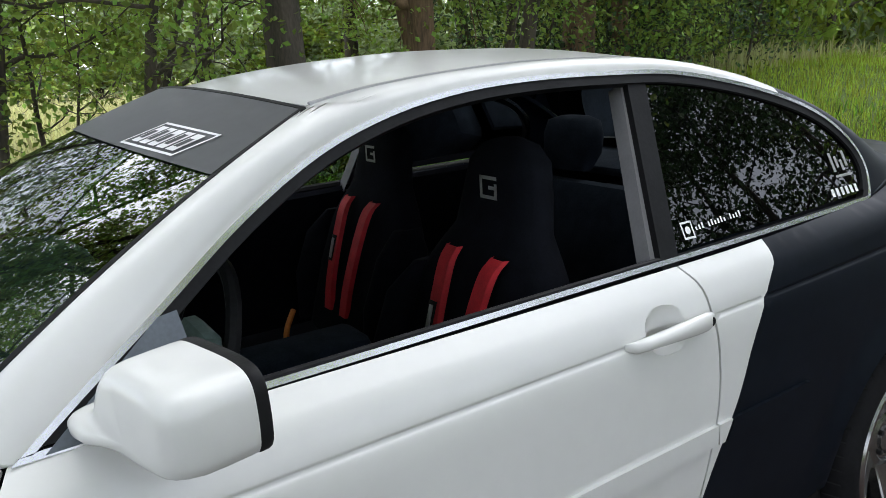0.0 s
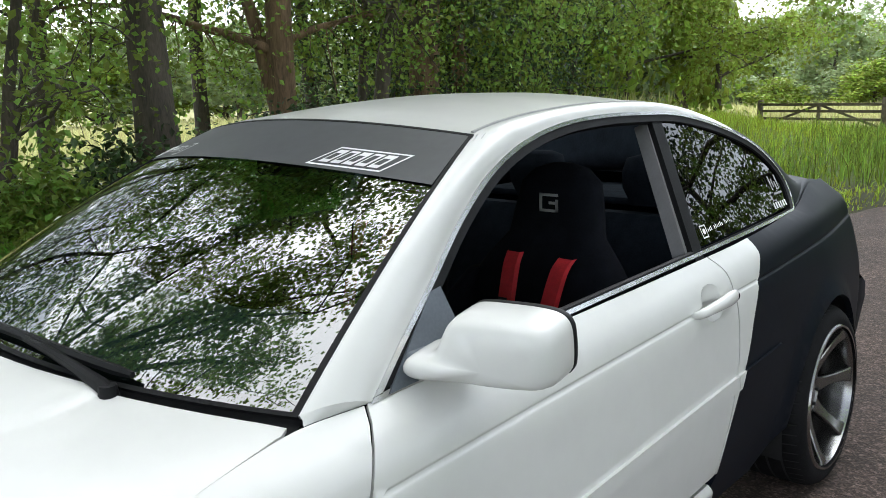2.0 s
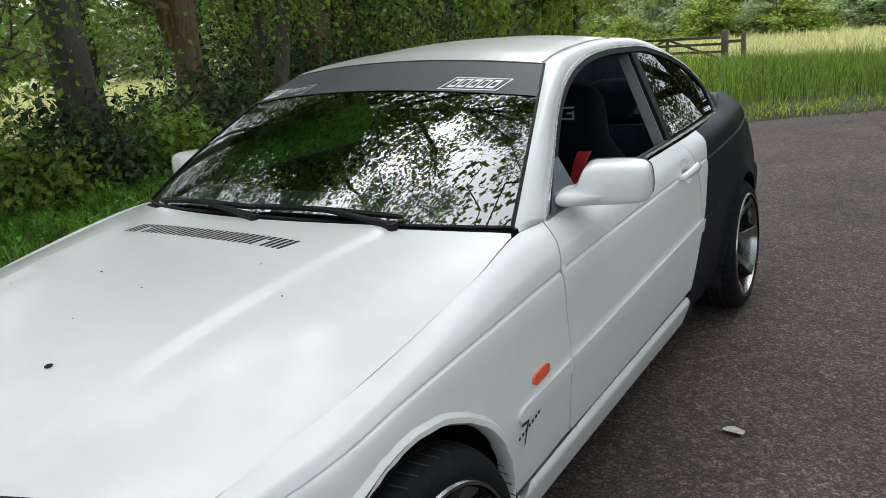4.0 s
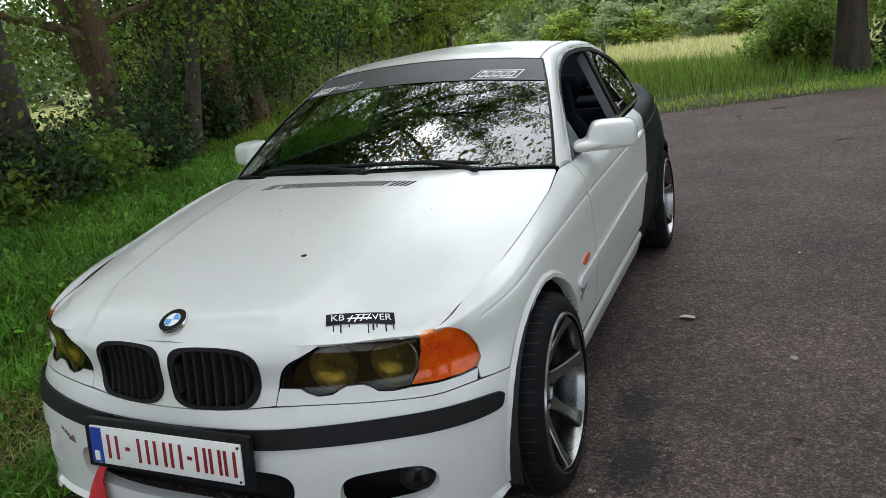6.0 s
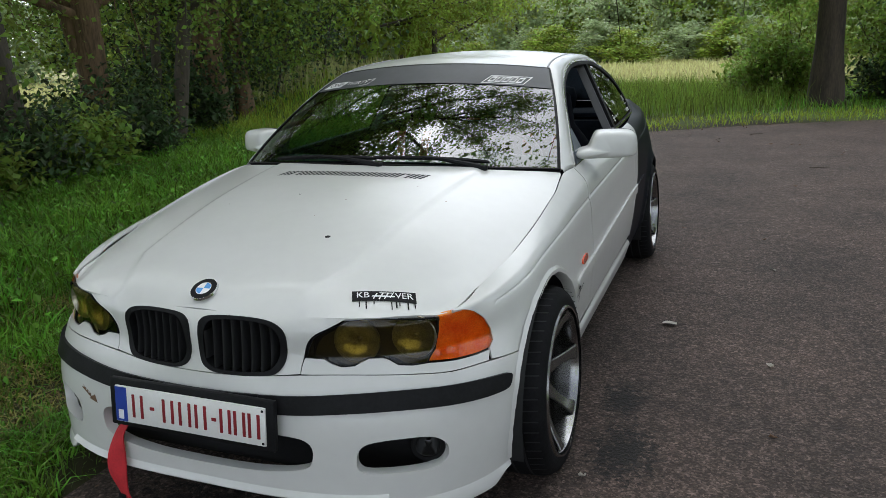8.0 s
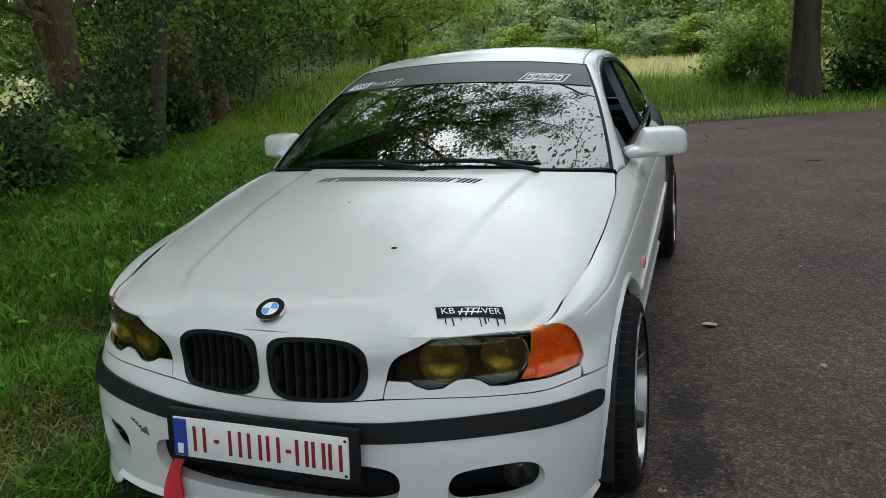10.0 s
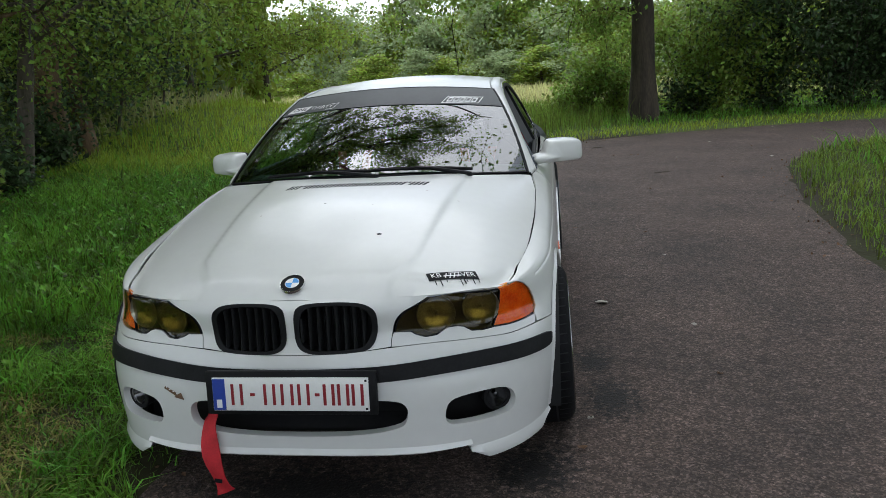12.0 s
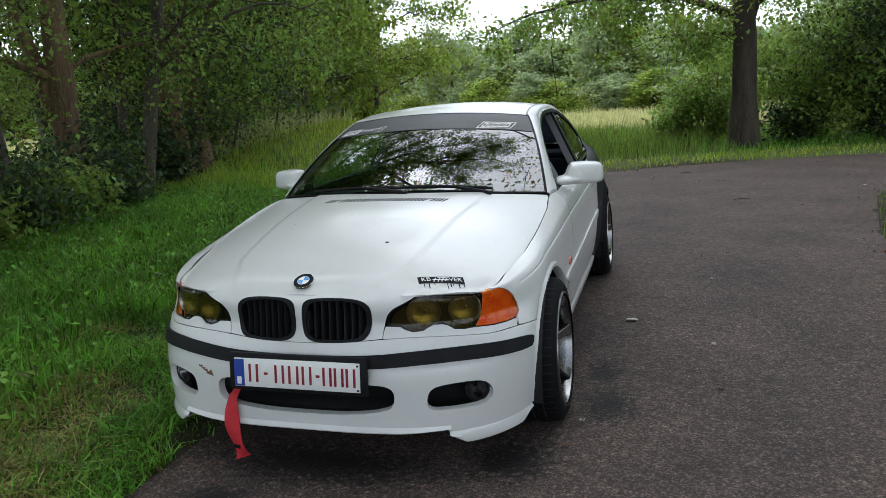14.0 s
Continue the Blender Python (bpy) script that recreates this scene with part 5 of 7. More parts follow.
# wheels
def wheel(sgn, y, x, camber, turn):
    """An alloy wheel with seven flat spokes falling to a sunk hub, on a wide tyre."""
    m = Matrix.Translation((sgn * x, y, 0.315)) @ Matrix.Rotation(radians(turn), 4, "Z") @ Matrix.Rotation(radians(sgn * -camber), 4, "Y") @ Matrix.Diagonal((sgn, 1, 1, 1))

    def done(bm, name, mat, parent, label="", angle=35):
        bmesh.ops.transform(bm, matrix=m, verts=bm.verts)
        bmesh.ops.recalc_face_normals(bm, faces=bm.faces)
        return part(name, bm, mat, parent, label, True, angle)

    rim = done(lathe([(0.242, 0.010), (0.249, 0.010), (0.253, 0.004), (0.251, -0.008), (0.241, -0.006), (0.237, 0.002), (0.234, -0.008), (0.229, -0.03), (0.226, -0.20), (0.10, -0.21)], sides=64),
               "wheel", POLISH, car, "silver alloy wheel with seven spokes on a low tyre")
    prof = [(0.246, -0.010), (0.253, 0.004), (0.264, 0.007), (0.282, 0.003), (0.298, -0.008), (0.309, -0.022), (0.315, -0.042), (0.3165, -0.12), (0.315, -0.206), (0.306, -0.23), (0.27, -0.245), (0.23, -0.235)]
    tyre = done(lathe(prof, sides=72), "tyre", TYRE, rim, "low black tyre with tread grooves")
    for k, w in enumerate((-0.062, -0.112, -0.162)):
        done(lathe([(0.3172, w - 0.004), (0.3176, w - 0.004), (0.3176, w + 0.004), (0.3172, w + 0.004)], sides=48), "groove", DARK, tyre)
    bm = bmesh.new()
    for i in range(56):
        a = 2 * math.pi * i / 56
        for w, d in ((-0.030, 0.1), (-0.196, -0.1)):
            t = Matrix.Rotation(a, 4, "X") @ Matrix.Translation((w, 0, 0.3155)) @ Matrix.Rotation(d, 4, "Z")
            own = [t @ Vector(p) for p in ((-0.024, -0.0022, 0.0016), (0.024, -0.0022, -0.001 if w > -0.1 else 0.0016), (0.024, 0.0022, -0.001 if w > -0.1 else 0.0016), (-0.024, 0.0022, 0.0016))]
            bm.faces.new([bm.verts.new(p) for p in own])
    done(bm, "tread", DARK, tyre)["kind"] = "stuff"
    done(lathe([(0.09, -0.072), (0.062, -0.062), (0.055, -0.068), (0.036, -0.068), (0.034, -0.062), (0.0001, -0.062)], sides=32), "hub", ALLOY, rim)
    done(lathe([(0.155, -0.135), (0.155, -0.115), (0.06, -0.115)], sides=32), "brake_disc", material("brake_disc", (0.2, 0.19, 0.18), 0.4, 0.8, vary=0.2) if "brake_disc" not in bpy.data.materials else bpy.data.materials["brake_disc"], rim)
    for i in range(5):
        a = 2 * math.pi * i / 5
        bm = lathe([(0.0075, -0.066), (0.0075, -0.056), (0.0001, -0.054)], sides=8)
        bmesh.ops.translate(bm, vec=(0, 0.047 * math.cos(a), 0.047 * math.sin(a)), verts=bm.verts)
        done(bm, "wheel_bolt", DARK, rim)
    for i in range(7):
        a = 2 * math.pi * (i + 0.3) / 7
        bm = bmesh.new()
        last = None
        for r, w, f, d in ((0.060, 0.034, -0.070, 0.045), (0.085, 0.026, -0.066, 0.04), (0.12, 0.020, -0.055, 0.035), (0.16, 0.018, -0.040, 0.032), (0.20, 0.020, -0.022, 0.030), (0.224, 0.026, -0.006, 0.026), (0.239, 0.031, -0.002, 0.02)):
            ring = [bm.verts.new(p) for p in ((f, -w + 0.004, r), (f, w - 0.004, r), (f - 0.004, w, r), (f - d, w * 0.7, r), (f - d, -w * 0.7, r), (f - 0.004, -w, r))]
            if last:
                for k in range(6):
                    bm.faces.new((last[k], last[(k + 1) % 6], ring[(k + 1) % 6], ring[k]))
            last = ring
        bmesh.ops.rotate(bm, matrix=Matrix.Rotation(a, 3, "X"), verts=bm.verts)
        done(bm, "spoke", ALLOY, rim)


for sgn in (1, -1):
    wheel(sgn, 0.0, 0.900, 2.5, 0)
    wheel(sgn, 2.72, 0.893, 2.0, 0)

# wipers and cowl
bm = bmesh.new()
rows = []
for u0 in np.linspace(-1, 1, 41):
    p = screen(np.array(u0), np.array(0.0))
    rows.append([bm.verts.new(p + np.array(o)) for o in ((0, -0.030, -0.035), (0, -0.004, -0.018), (0, 0.05, 0.004))])
for a, b in zip(rows, rows[1:]):
    for i in range(2):
        bm.faces.new((a[i], a[i + 1], b[i + 1], b[i]))
part("cowl", bm, TRIM, car)
for u0, u1, v0, v1 in ((-0.66, 0.05, 0.022, 0.030), (0.02, 0.66, 0.034, 0.026)):
    uu = np.linspace(u0, u1, 14)
    vv = np.linspace(v0, v1, 14) + 0.012 * np.sin(np.linspace(0, np.pi, 14))
    p = screen(uu, vv) + np.array([0, -0.010, 0.010])
    wiper = part("wiper", tube(p, [0.006] + [0.009] * 12 + [0.006], 6), TRIM, car, "black wiper blade")
    root = screen(np.array(u1 + 0.03 if u0 < 0 else u1 - 0.02), np.array(0.0)) + np.array([0, -0.022, 0.0])
    hook = p[6] + np.array([0, -0.014, 0.006])
    arm = [root, root + (hook - root) * 0.08 + np.array([0, 0, 0.004])] + [root + (hook - root) * k + np.array([0, 0, 0.006]) for k in (0.35, 0.7)] + [hook]
    part("wiper_arm", tube(arm, [0.013, 0.013, 0.010, 0.008, 0.006], 8), TRIM, wiper)
    part("wiper_pivot", tube([root + np.array([0, 0, -0.012]), root + np.array([0, 0, 0.012])], [0.017, 0.014], 12), TRIM, wiper)

# writing and marks on the paint
v, f = divided(*quads([(-0.088, -0.019, 0.088, 0.019)]), 14, 4)


def on_kb(v):
    c, s = math.cos(0.47), math.sin(0.47)
    return np.stack([0.512 + v[:, 0] * c - v[:, 1] * s, -0.522 + v[:, 0] * s + v[:, 1] * c], 1)


kb = sticker("bonnet_sticker", on_kb(v), f, on_bonnet, 0.002, BLACKVINYL, car, "black sticker lettered KB and VER with paint drips")
drips = [(x, -0.022 - d, x + w, -0.020) for x, w, d in ((-0.07, 0.003, 0.016), (-0.052, 0.004, 0.022), (-0.03, 0.003, 0.008), (0.018, 0.003, 0.026), (0.03, 0.005, 0.018), (0.040, 0.003, 0.010), (0.062, 0.004, 0.02), (0.082, 0.003, 0.012))]
for drip in drips:
    v, f = divided(*quads([drip]), 1, 4)
    sticker("drip", on_kb(v), f, on_bonnet, 0.002, BLACKVINYL, kb)
v, f = divided(*quads([(-0.032, -0.004, 0.030, 0.001), (-0.018, 0.010, 0.016, 0.013), (-0.026, -0.012, -0.022, 0.010), (-0.010, -0.014, -0.006, 0.012), (0.004, -0.012, 0.008, 0.010), (0.018, -0.008, 0.021, 0.016)]), 2, 2)
v[:, 0] += 0.5 * v[:, 1]
sticker("scribble", on_kb(v), f, on_bonnet, 0.003, WHITE, kb, "white scribbled strokes")
for txt, x0, sz in (("KB", -0.058, 0.030), ("VER", 0.055, 0.029)):
    v, f = letters(txt, sz, (x0, 0.002))
    sticker("letters", on_kb(v), f, on_bonnet, 0.003, WHITE, kb)
for x, y, r in ((0.225, -0.315, 0.0085), (-0.065, 0.004, 0.004), (-0.30, -0.10, 0.003), (0.14, -0.03, 0.0025), (0.47, 0.08, 0.003), (0.33, 0.16, 0.0025), (0.10, -0.18, 0.002)):
    a = [(x + r * math.cos(k) * 1.2, y + r * math.sin(k)) for k in np.linspace(0, 2 * np.pi, 8)[:-1]]
    sticker("stone_chip", np.array(a), [tuple(range(7))], on_bonnet, 0.0012, BLACKVINYL if r > 0.0035 else SHED, bonnet)


def on_skin_left(s, h):
    return body(s, h)


def on_rear_glass(y, z):
    return on_glass(y, z, -0.002)


# outline mark and bars on the rear side window
v, f = framed(0.034, 0.034, 0.004, 0)
w_owner = [o for o in car.children if o.name.startswith("rear_side_window")][0]
sticker("square_mark", placed(v, 2.020, 0.985, 1, 1), f, on_rear_glass, 0.001, WHITE, w_owner, "white outlined square mark")
a = [(2.020 + 0.008 * math.cos(k), 0.985 + 0.008 * math.sin(k)) for k in np.linspace(0, 2 * np.pi, 13)[:-1]]
sticker("square_dot", np.array(a), [tuple(range(12))], on_rear_glass, 0.001, WHITE, w_owner)
v, f = quads([(2.044 + 0.0105 * i, 0.981 + 0.0005 * i, 2.049 + 0.0105 * i, 0.988 + 0.0022 * (i % 3) + 0.0005 * i) for i in range(15) if i not in (3, 10)])
sticker("bars", v, f, on_rear_glass, 0.001, WHITE, w_owner, "row of small white bars")
v, f = quads([(2.555 + 0.021 * i, 0.976, 2.567 + 0.021 * i, 0.994) for i in range(6)])
sticker("bars", v, f, on_rear_glass, 0.001, WHITE, w_owner, "row of white bars")
v, f = quads([(2.60 + 0.02 * i, 1.03 + 0.008 * (i % 2), 2.611 + 0.02 * i, 1.075 - 0.01 * (i % 3)) for i in range(4)] + [(2.60, 1.016, 2.675, 1.022)])
sticker("emblem", v, f, on_rear_glass, 0.001, GREYVINYL, w_owner, "grey emblem of upright strokes")
# slanted figure and bars behind the front wheel
v = np.array([(0.492, 0.536), (0.53, 0.536), (0.530, 0.544), (0.492, 0.544), (0.522, 0.540), (0.530, 0.540), (0.513, 0.470), (0.508, 0.470)])
sticker("slanted_mark", v, [(0, 1, 2, 3), (4, 5, 6, 7)], on_skin_left, 0.002, BLACKVINYL, car, "black slanted mark on the wing")
v, f = quads([(0.478 + 0.017 * i, 0.500 + 0.004 * i, 0.488 + 0.017 * i, 0.511 + 0.004 * i) for i in range(7)])
sticker("bars", v, f, on_skin_left, 0.0012, BLACKVINYL, car, "row of small black bars")
# striped arrow on the bumper
v = np.array([(-0.335, 0.452), (-0.29, 0.425), (-0.296, 0.415), (-0.341, 0.442), (-0.282, 0.433), (-0.272, 0.405), (-0.306, 0.413)])
arrow = sticker("arrow_sticker", v, [(0, 1, 2, 3), (4, 5, 6)], front, 0.006, SHED, bumper, "small striped arrow sticker")
v, f = quads([(-0.333 + 0.012 * i, 0.446 - 0.007 * i, -0.328 + 0.012 * i, 0.450 - 0.007 * i) for i in range(4)])
sticker("stripes", v, f, front, 0.0075, WHITE, arrow)

# red tow strap
pts = [(-0.300, -0.690, 0.345), (-0.306, -0.735, 0.315), (-0.302, -0.765, 0.27), (-0.292, -0.782, 0.21), (-0.276, -0.788, 0.15), (-0.262, -0.786, 0.105), (-0.258, -0.784, 0.085)]
pts = rounded(pts, 4)
bm = bmesh.new()
rows = []
for i, p in enumerate(pts):
    w = 0.026 - 0.004 * (i < 3)
    k = 0.010 * math.sin(i * 0.45)
    rows.append([bm.verts.new((p[0] - w, p[1] + k, p[2] - 0.006)), bm.verts.new((p[0], p[1] - 0.004, p[2])), bm.verts.new((p[0] + w, p[1] - k, p[2] + 0.006)),
                 bm.verts.new((p[0] + w, p[1] - k + 0.005, p[2] + 0.006)), bm.verts.new((p[0], p[1] + 0.003, p[2])), bm.verts.new((p[0] - w, p[1] + k + 0.005, p[2] - 0.006))])
for a, b in zip(rows, rows[1:]):
    for i in range(6):
        bm.faces.new((a[i], a[(i + 1) % 6], b[(i + 1) % 6], b[i]))
bm.faces.new(rows[0]), bm.faces.new(rows[-1][::-1])
strap = part("tow_strap", bm, RED, car, "red webbing tow strap hanging from the bumper")
part("strap_label", box((0.026, 0.003, 0.014), (-0.272, -0.797, 0.135), 0.001, Matrix.Rotation(0.15, 3, "Y")), BLACKVINYL, strap)

# cabin
bm = bmesh.new()
prof = [(0.50, 0.86), (0.62, 0.905), (0.80, 0.925), (0.92, 0.915), (0.99, 0.86), (1.0, 0.74), (0.94, 0.55)]
rows = [[bm.verts.new((x, y + 0.05 * (abs(x) > 0.5), z + (0.035 * math.exp(-((x - 0.37) / 0.16) ** 2) if 0.7 < y < 0.98 else 0))) for x in np.linspace(-0.70, 0.70, 41)] for y, z in prof]
for a, b in zip(rows, rows[1:]):
    for i in range(40):
        bm.faces.new((a[i], a[i + 1], b[i + 1], b[i]))
bmesh.ops.recalc_face_normals(bm, faces=bm.faces)
part("dashboard", bm, DASH, car, "grey-green moulded dashboard")
hub_m = Matrix.Translation((0.37, 1.08, 0.84)) @ Matrix.Rotation(radians(-22), 4, "X")
bm = bmesh.new()
for i in range(40):
    a = 2 * math.pi * i / 40
    ring = [bm.verts.new(((0.185 + 0.015 * math.cos(b)) * math.cos(a), 0.015 * math.sin(b), (0.185 + 0.015 * math.cos(b)) * math.sin(a))) for b in np.linspace(0, 2 * np.pi, 9)[:-1]]
    if i:
        for k in range(8):
            bm.faces.new((last[k], last[(k + 1) % 8], ring[(k + 1) % 8], ring[k]))
    else:
        first = ring
    last = ring
for k in range(8):
    bm.faces.new((last[k], last[(k + 1) % 8], first[(k + 1) % 8], first[k]))
bmesh.ops.transform(bm, matrix=hub_m, verts=bm.verts)
bmesh.ops.recalc_face_normals(bm, faces=bm.faces)
steer = part("steering_wheel", bm, TRIM, car, "black steering wheel")
bm = box((0.17, 0.05, 0.13), (0, 0, 0), 0.024)
box((0.34, 0.018, 0.035), (0, 0.004, 0.01), 0.006, bm=bm)
box((0.04, 0.018, 0.17), (0, 0.004, -0.09), 0.006, bm=bm)
bmesh.ops.transform(bm, matrix=hub_m, verts=bm.verts)
part("steering_boss", bm, DASH, steer)


def lofted(sections, n=24, bm=None):
    """A rounded solid through (centre, half width, half depth, power) sections that lie across z."""
    bm = bm or bmesh.new()
    last = None
    for (cx, cy, cz), w, d, e in sections:
        ring = [bm.verts.new((cx + w * np.sign(math.cos(a)) * abs(math.cos(a)) ** e, cy + d * np.sign(math.sin(a)) * abs(math.sin(a)) ** e, cz)) for a in np.linspace(0, 2 * np.pi, n + 1)[:-1]]
        if last:
            for i in range(n):
                bm.faces.new((last[i], last[(i + 1) % n], ring[(i + 1) % n], ring[i]))
        else:
            bm.faces.new(ring[::-1])
        last = ring
    bm.faces.new(last)
    return bm


def bucket_seat(x, shift):
    """A one-piece sports seat with shoulder wings, and a harness with red pads over it."""
    back = [((x, 1.62, 0.42), 0.24, 0.09, 0.6), ((x, 1.66, 0.55), 0.255, 0.085, 0.6), ((x, 1.70, 0.70), 0.265, 0.075, 0.6), ((x, 1.745, 0.84), 0.27, 0.06, 0.6), ((x, 1.765, 0.91), 0.22, 0.055, 0.65),
            ((x, 1.785, 0.98), 0.155, 0.05, 0.65), ((x, 1.80, 1.06), 0.14, 0.048, 0.65), ((x, 1.81, 1.13), 0.125, 0.045, 0.65), ((x, 1.815, 1.165), 0.085, 0.036, 0.7), ((x, 1.815, 1.18), 0.03, 0.02, 0.8)]
    seat = part("bucket_seat", lofted(back), CABIN, car, "black cloth bucket seat with a red harness", True, 60)
    part("seat_base", box((0.50, 0.52, 0.16), (x, 1.38, 0.42), 0.05), CABIN, seat)
    for sg in (1, -1):
        part("seat_wing", lofted([((x + sg * 0.245, 1.64, 0.50), 0.03, 0.09, 0.8), ((x + sg * 0.26, 1.66, 0.66), 0.035, 0.10, 0.8), ((x + sg * 0.26, 1.70, 0.80), 0.03, 0.085, 0.8), ((x + sg * 0.24, 1.73, 0.87), 0.016, 0.045, 0.8)]), CABIN, seat, "", True, 60)
    mark = quads([(-0.032, -0.026, 0.032, -0.018), (-0.032, 0.018, 0.032, 0.026), (-0.032, -0.026, -0.022, 0.026), (0.022, -0.026, 0.032, 0.01), (0.0, -0.004, 0.032, 0.004)])
    v = np.array([(x + a, 1.7495, 1.075 + b) for a, b in mark[0]])
    mesh_object("head_mark", v, mark[1], GREYVINYL, seat, "pale square mark on the headrest", False)
    for sg in (1, -1):
        bm = bmesh.new()
        last = None
        for i, (y, z) in enumerate(rounded([(1.70, 0.935), (1.672, 0.905), (1.645, 0.84), (1.615, 0.75), (1.59, 0.66), (1.575, 0.58)], 3)):
            xo = x + sg * (0.088 - 0.0022 * i)
            ring = [bm.verts.new(p) for p in ((xo - 0.027, y + 0.016, z), (xo - 0.022, y + 0.002, z), (xo + 0.022, y + 0.002, z), (xo + 0.027, y + 0.016, z))]
            if last:
                for k in range(3):
                    bm.faces.new((last[k], last[k + 1], ring[k + 1], ring[k]))
            last = ring
        bmesh.ops.recalc_face_normals(bm, faces=bm.faces)
        pad = part("harness_pad", bm, RED, seat, "red harness pad")
        if sg < 0:
            part("pad_label", box((0.030, 0.004, 0.085), (x + sg * 0.078, 1.625, 0.775), 0.001, Matrix.Rotation(radians(-16), 3, "X")), BLACKVINYL, pad, "black label with pale bars")
            part("pad_bars", box((0.014, 0.004, 0.066), (x + sg * 0.078, 1.622, 0.775), 0.001, Matrix.Rotation(radians(-16), 3, "X")), GREYVINYL, pad)
    seat.location.y = shift
    return seat


bucket_seat(0.405, 0.0)
bucket_seat(-0.40, 0.12)
bm = tube(rounded([(-0.40, 1.56, 0.62), (-0.36, 1.52, 0.58), (-0.34, 1.50, 0.53), (-0.37, 1.48, 0.50)], 4), 0.009, 8)
part("harness_tail", bm, AMBER, car, "amber webbing loop below the harness")
part("centre_armrest", box((0.17, 0.36, 0.10), (0.0, 1.42, 0.62), 0.03), BENCH, car, "dark centre armrest")
rear = part("rear_seat", box((1.22, 0.18, 0.52), (0, 2.50, 0.67), 0.06, Matrix.Rotation(radians(-20), 3, "X")), BENCH, car, "blue-grey rear bench with back window light in its cloth colour")
part("rear_cushion", box((1.22, 0.5, 0.2), (0, 2.25, 0.42), 0.05), CABIN, rear)
for x in (0.27, -0.27):
    part("headrest", lofted([((x, 2.60, 0.95), 0.09, 0.04, 0.7), ((x, 2.605, 1.01), 0.125, 0.05, 0.6), ((x, 2.61, 1.07), 0.13, 0.052, 0.6), ((x, 2.615, 1.12), 0.115, 0.045, 0.65), ((x, 2.62, 1.135), 0.06, 0.03, 0.7)]), BENCH, rear, "", True, 60)
part("parcel_shelf", box((1.20, 0.42, 0.03), (0, 2.86, 0.945), 0.01), BENCH, car)
sheet("head_lining", [patch([[(a, float(1.28 + 0.05 * a * a)) for a in np.linspace(-0.97, 0.97, 16)] + [(a, 2.44) for a in np.linspace(0.97, -0.97, 16)]], lambda u, y: on_roof(u, y) - np.array([0, 0, 0.035]), 0.1, 0)], LINING, car, "grey head lining")
part("inner_mirror", box((0.20, 0.03, 0.055), (0.0, 1.16, 1.215), 0.012), TRIM, car)
air = leaf_material("green_card", (0.12, 0.42, 0.03), (0.08, 0.3, 0.02), 0.1)
bm = bmesh.new()
for a in range(5):
    box((0.022, 0.002, 0.05), (0.02 * math.sin(a * 2.4), 1.10, 1.13 - 0.012 * a), 0.0, Matrix.Rotation(a * 1.2, 3, "Y"), bm)
part("air_freshener", bm, air, car, "green leaf-shaped card hanging from the inner mirror")

# ---- the place ----
ROAD_LEFT = rounded([(-0.62, -30), (-0.62, -12), (-0.60, -4), (-0.64, -0.5), (-0.66, 3), (-0.74, 6), (-0.80, 8.2), (-0.45, 9.5), (0.5, 10.2), (1.6, 10.9), (3.2, 11.6), (5.2, 12.2), (8, 12.5), (14, 12.4), (40, 9)], 5)
ROAD_RIGHT = rounded([(3.05, -30), (3.05, -12), (3.0, -2), (2.98, 2.2), (3.03, 3.1), (3.18, 4.35), (3.44, 5.6), (3.84, 7.1), (4.7, 8.3), (5.6, 8.85), (8, 9.3), (14, 9.0), (40, 5)], 5)
ROAD_LOOP = ROAD_LEFT + ROAD_RIGHT[::-1]


def fast_mesh(name, verts, tris, mat, parent=None, smooth=False):
    me = bpy.data.meshes.new(name)
    verts, tris = np.asarray(verts, np.float32), np.asarray(tris, np.int32)
    me.vertices.add(len(verts))
    me.vertices.foreach_set("co", verts.ravel())
    me.loops.add(tris.size)
    me.loops.foreach_set("vertex_index", tris.ravel())
    me.polygons.add(len(tris))
    me.polygons.foreach_set("loop_start", np.arange(0, tris.size, 3, dtype=np.int32))
    me.polygons.foreach_set("loop_total", np.full(len(tris), 3, np.int32))
    me.polygons.foreach_set("use_smooth", np.full(len(tris), smooth))
    me.update(calc_edges=True)
    me.materials.append(mat)
    ob = new(name, me)
    if parent is not None:
        ob.parent = parent
    return ob


def road_far(points):
    """How far points lie outside the road (minus: inside)."""
    loop = resampled(np.array(ROAD_LOOP), 0.4)
    d = np.concatenate([np.linalg.norm(c[:, None] - loop[None], axis=-1).min(1) for c in np.array_split(points, max(1, len(points) // 2000))])
    return np.where(inside(points, ROAD_LOOP), -d, d)


def ground_z(x, y):
    p = np.stack([np.ravel(x), np.ravel(y)], 1)
    z = keyed([(-1, -0.03), (-0.12, -0.012), (0.02, 0.004), (0.6, 0.02), (3, 0.02)], np.clip(road_far(p), -1, 3)).reshape(np.shape(x))
    far = np.clip((np.asarray(y) - 16) / 12, 0, 1)
    mound = 0.75 * np.exp(-((np.asarray(x) + 8.8) / 4.2) ** 2 - ((np.asarray(y) - 17.5) / 5.2) ** 2)
    return z + mound - 0.38 * far * far * (3 - 2 * far)


def ground_at(x, y):
    return float(ground_z(np.array([x]), np.array([y]))[0])


def graded(lo, hi, fine_lo, fine_hi, fine, n):
    a = np.arange(fine_lo, fine_hi + fine / 2, fine)
    out = (np.linspace(0, 1, n) ** 3)[1:]
    return np.concatenate([fine_lo - (fine_lo - lo) * out[::-1], a, fine_hi + (hi - fine_hi) * out])


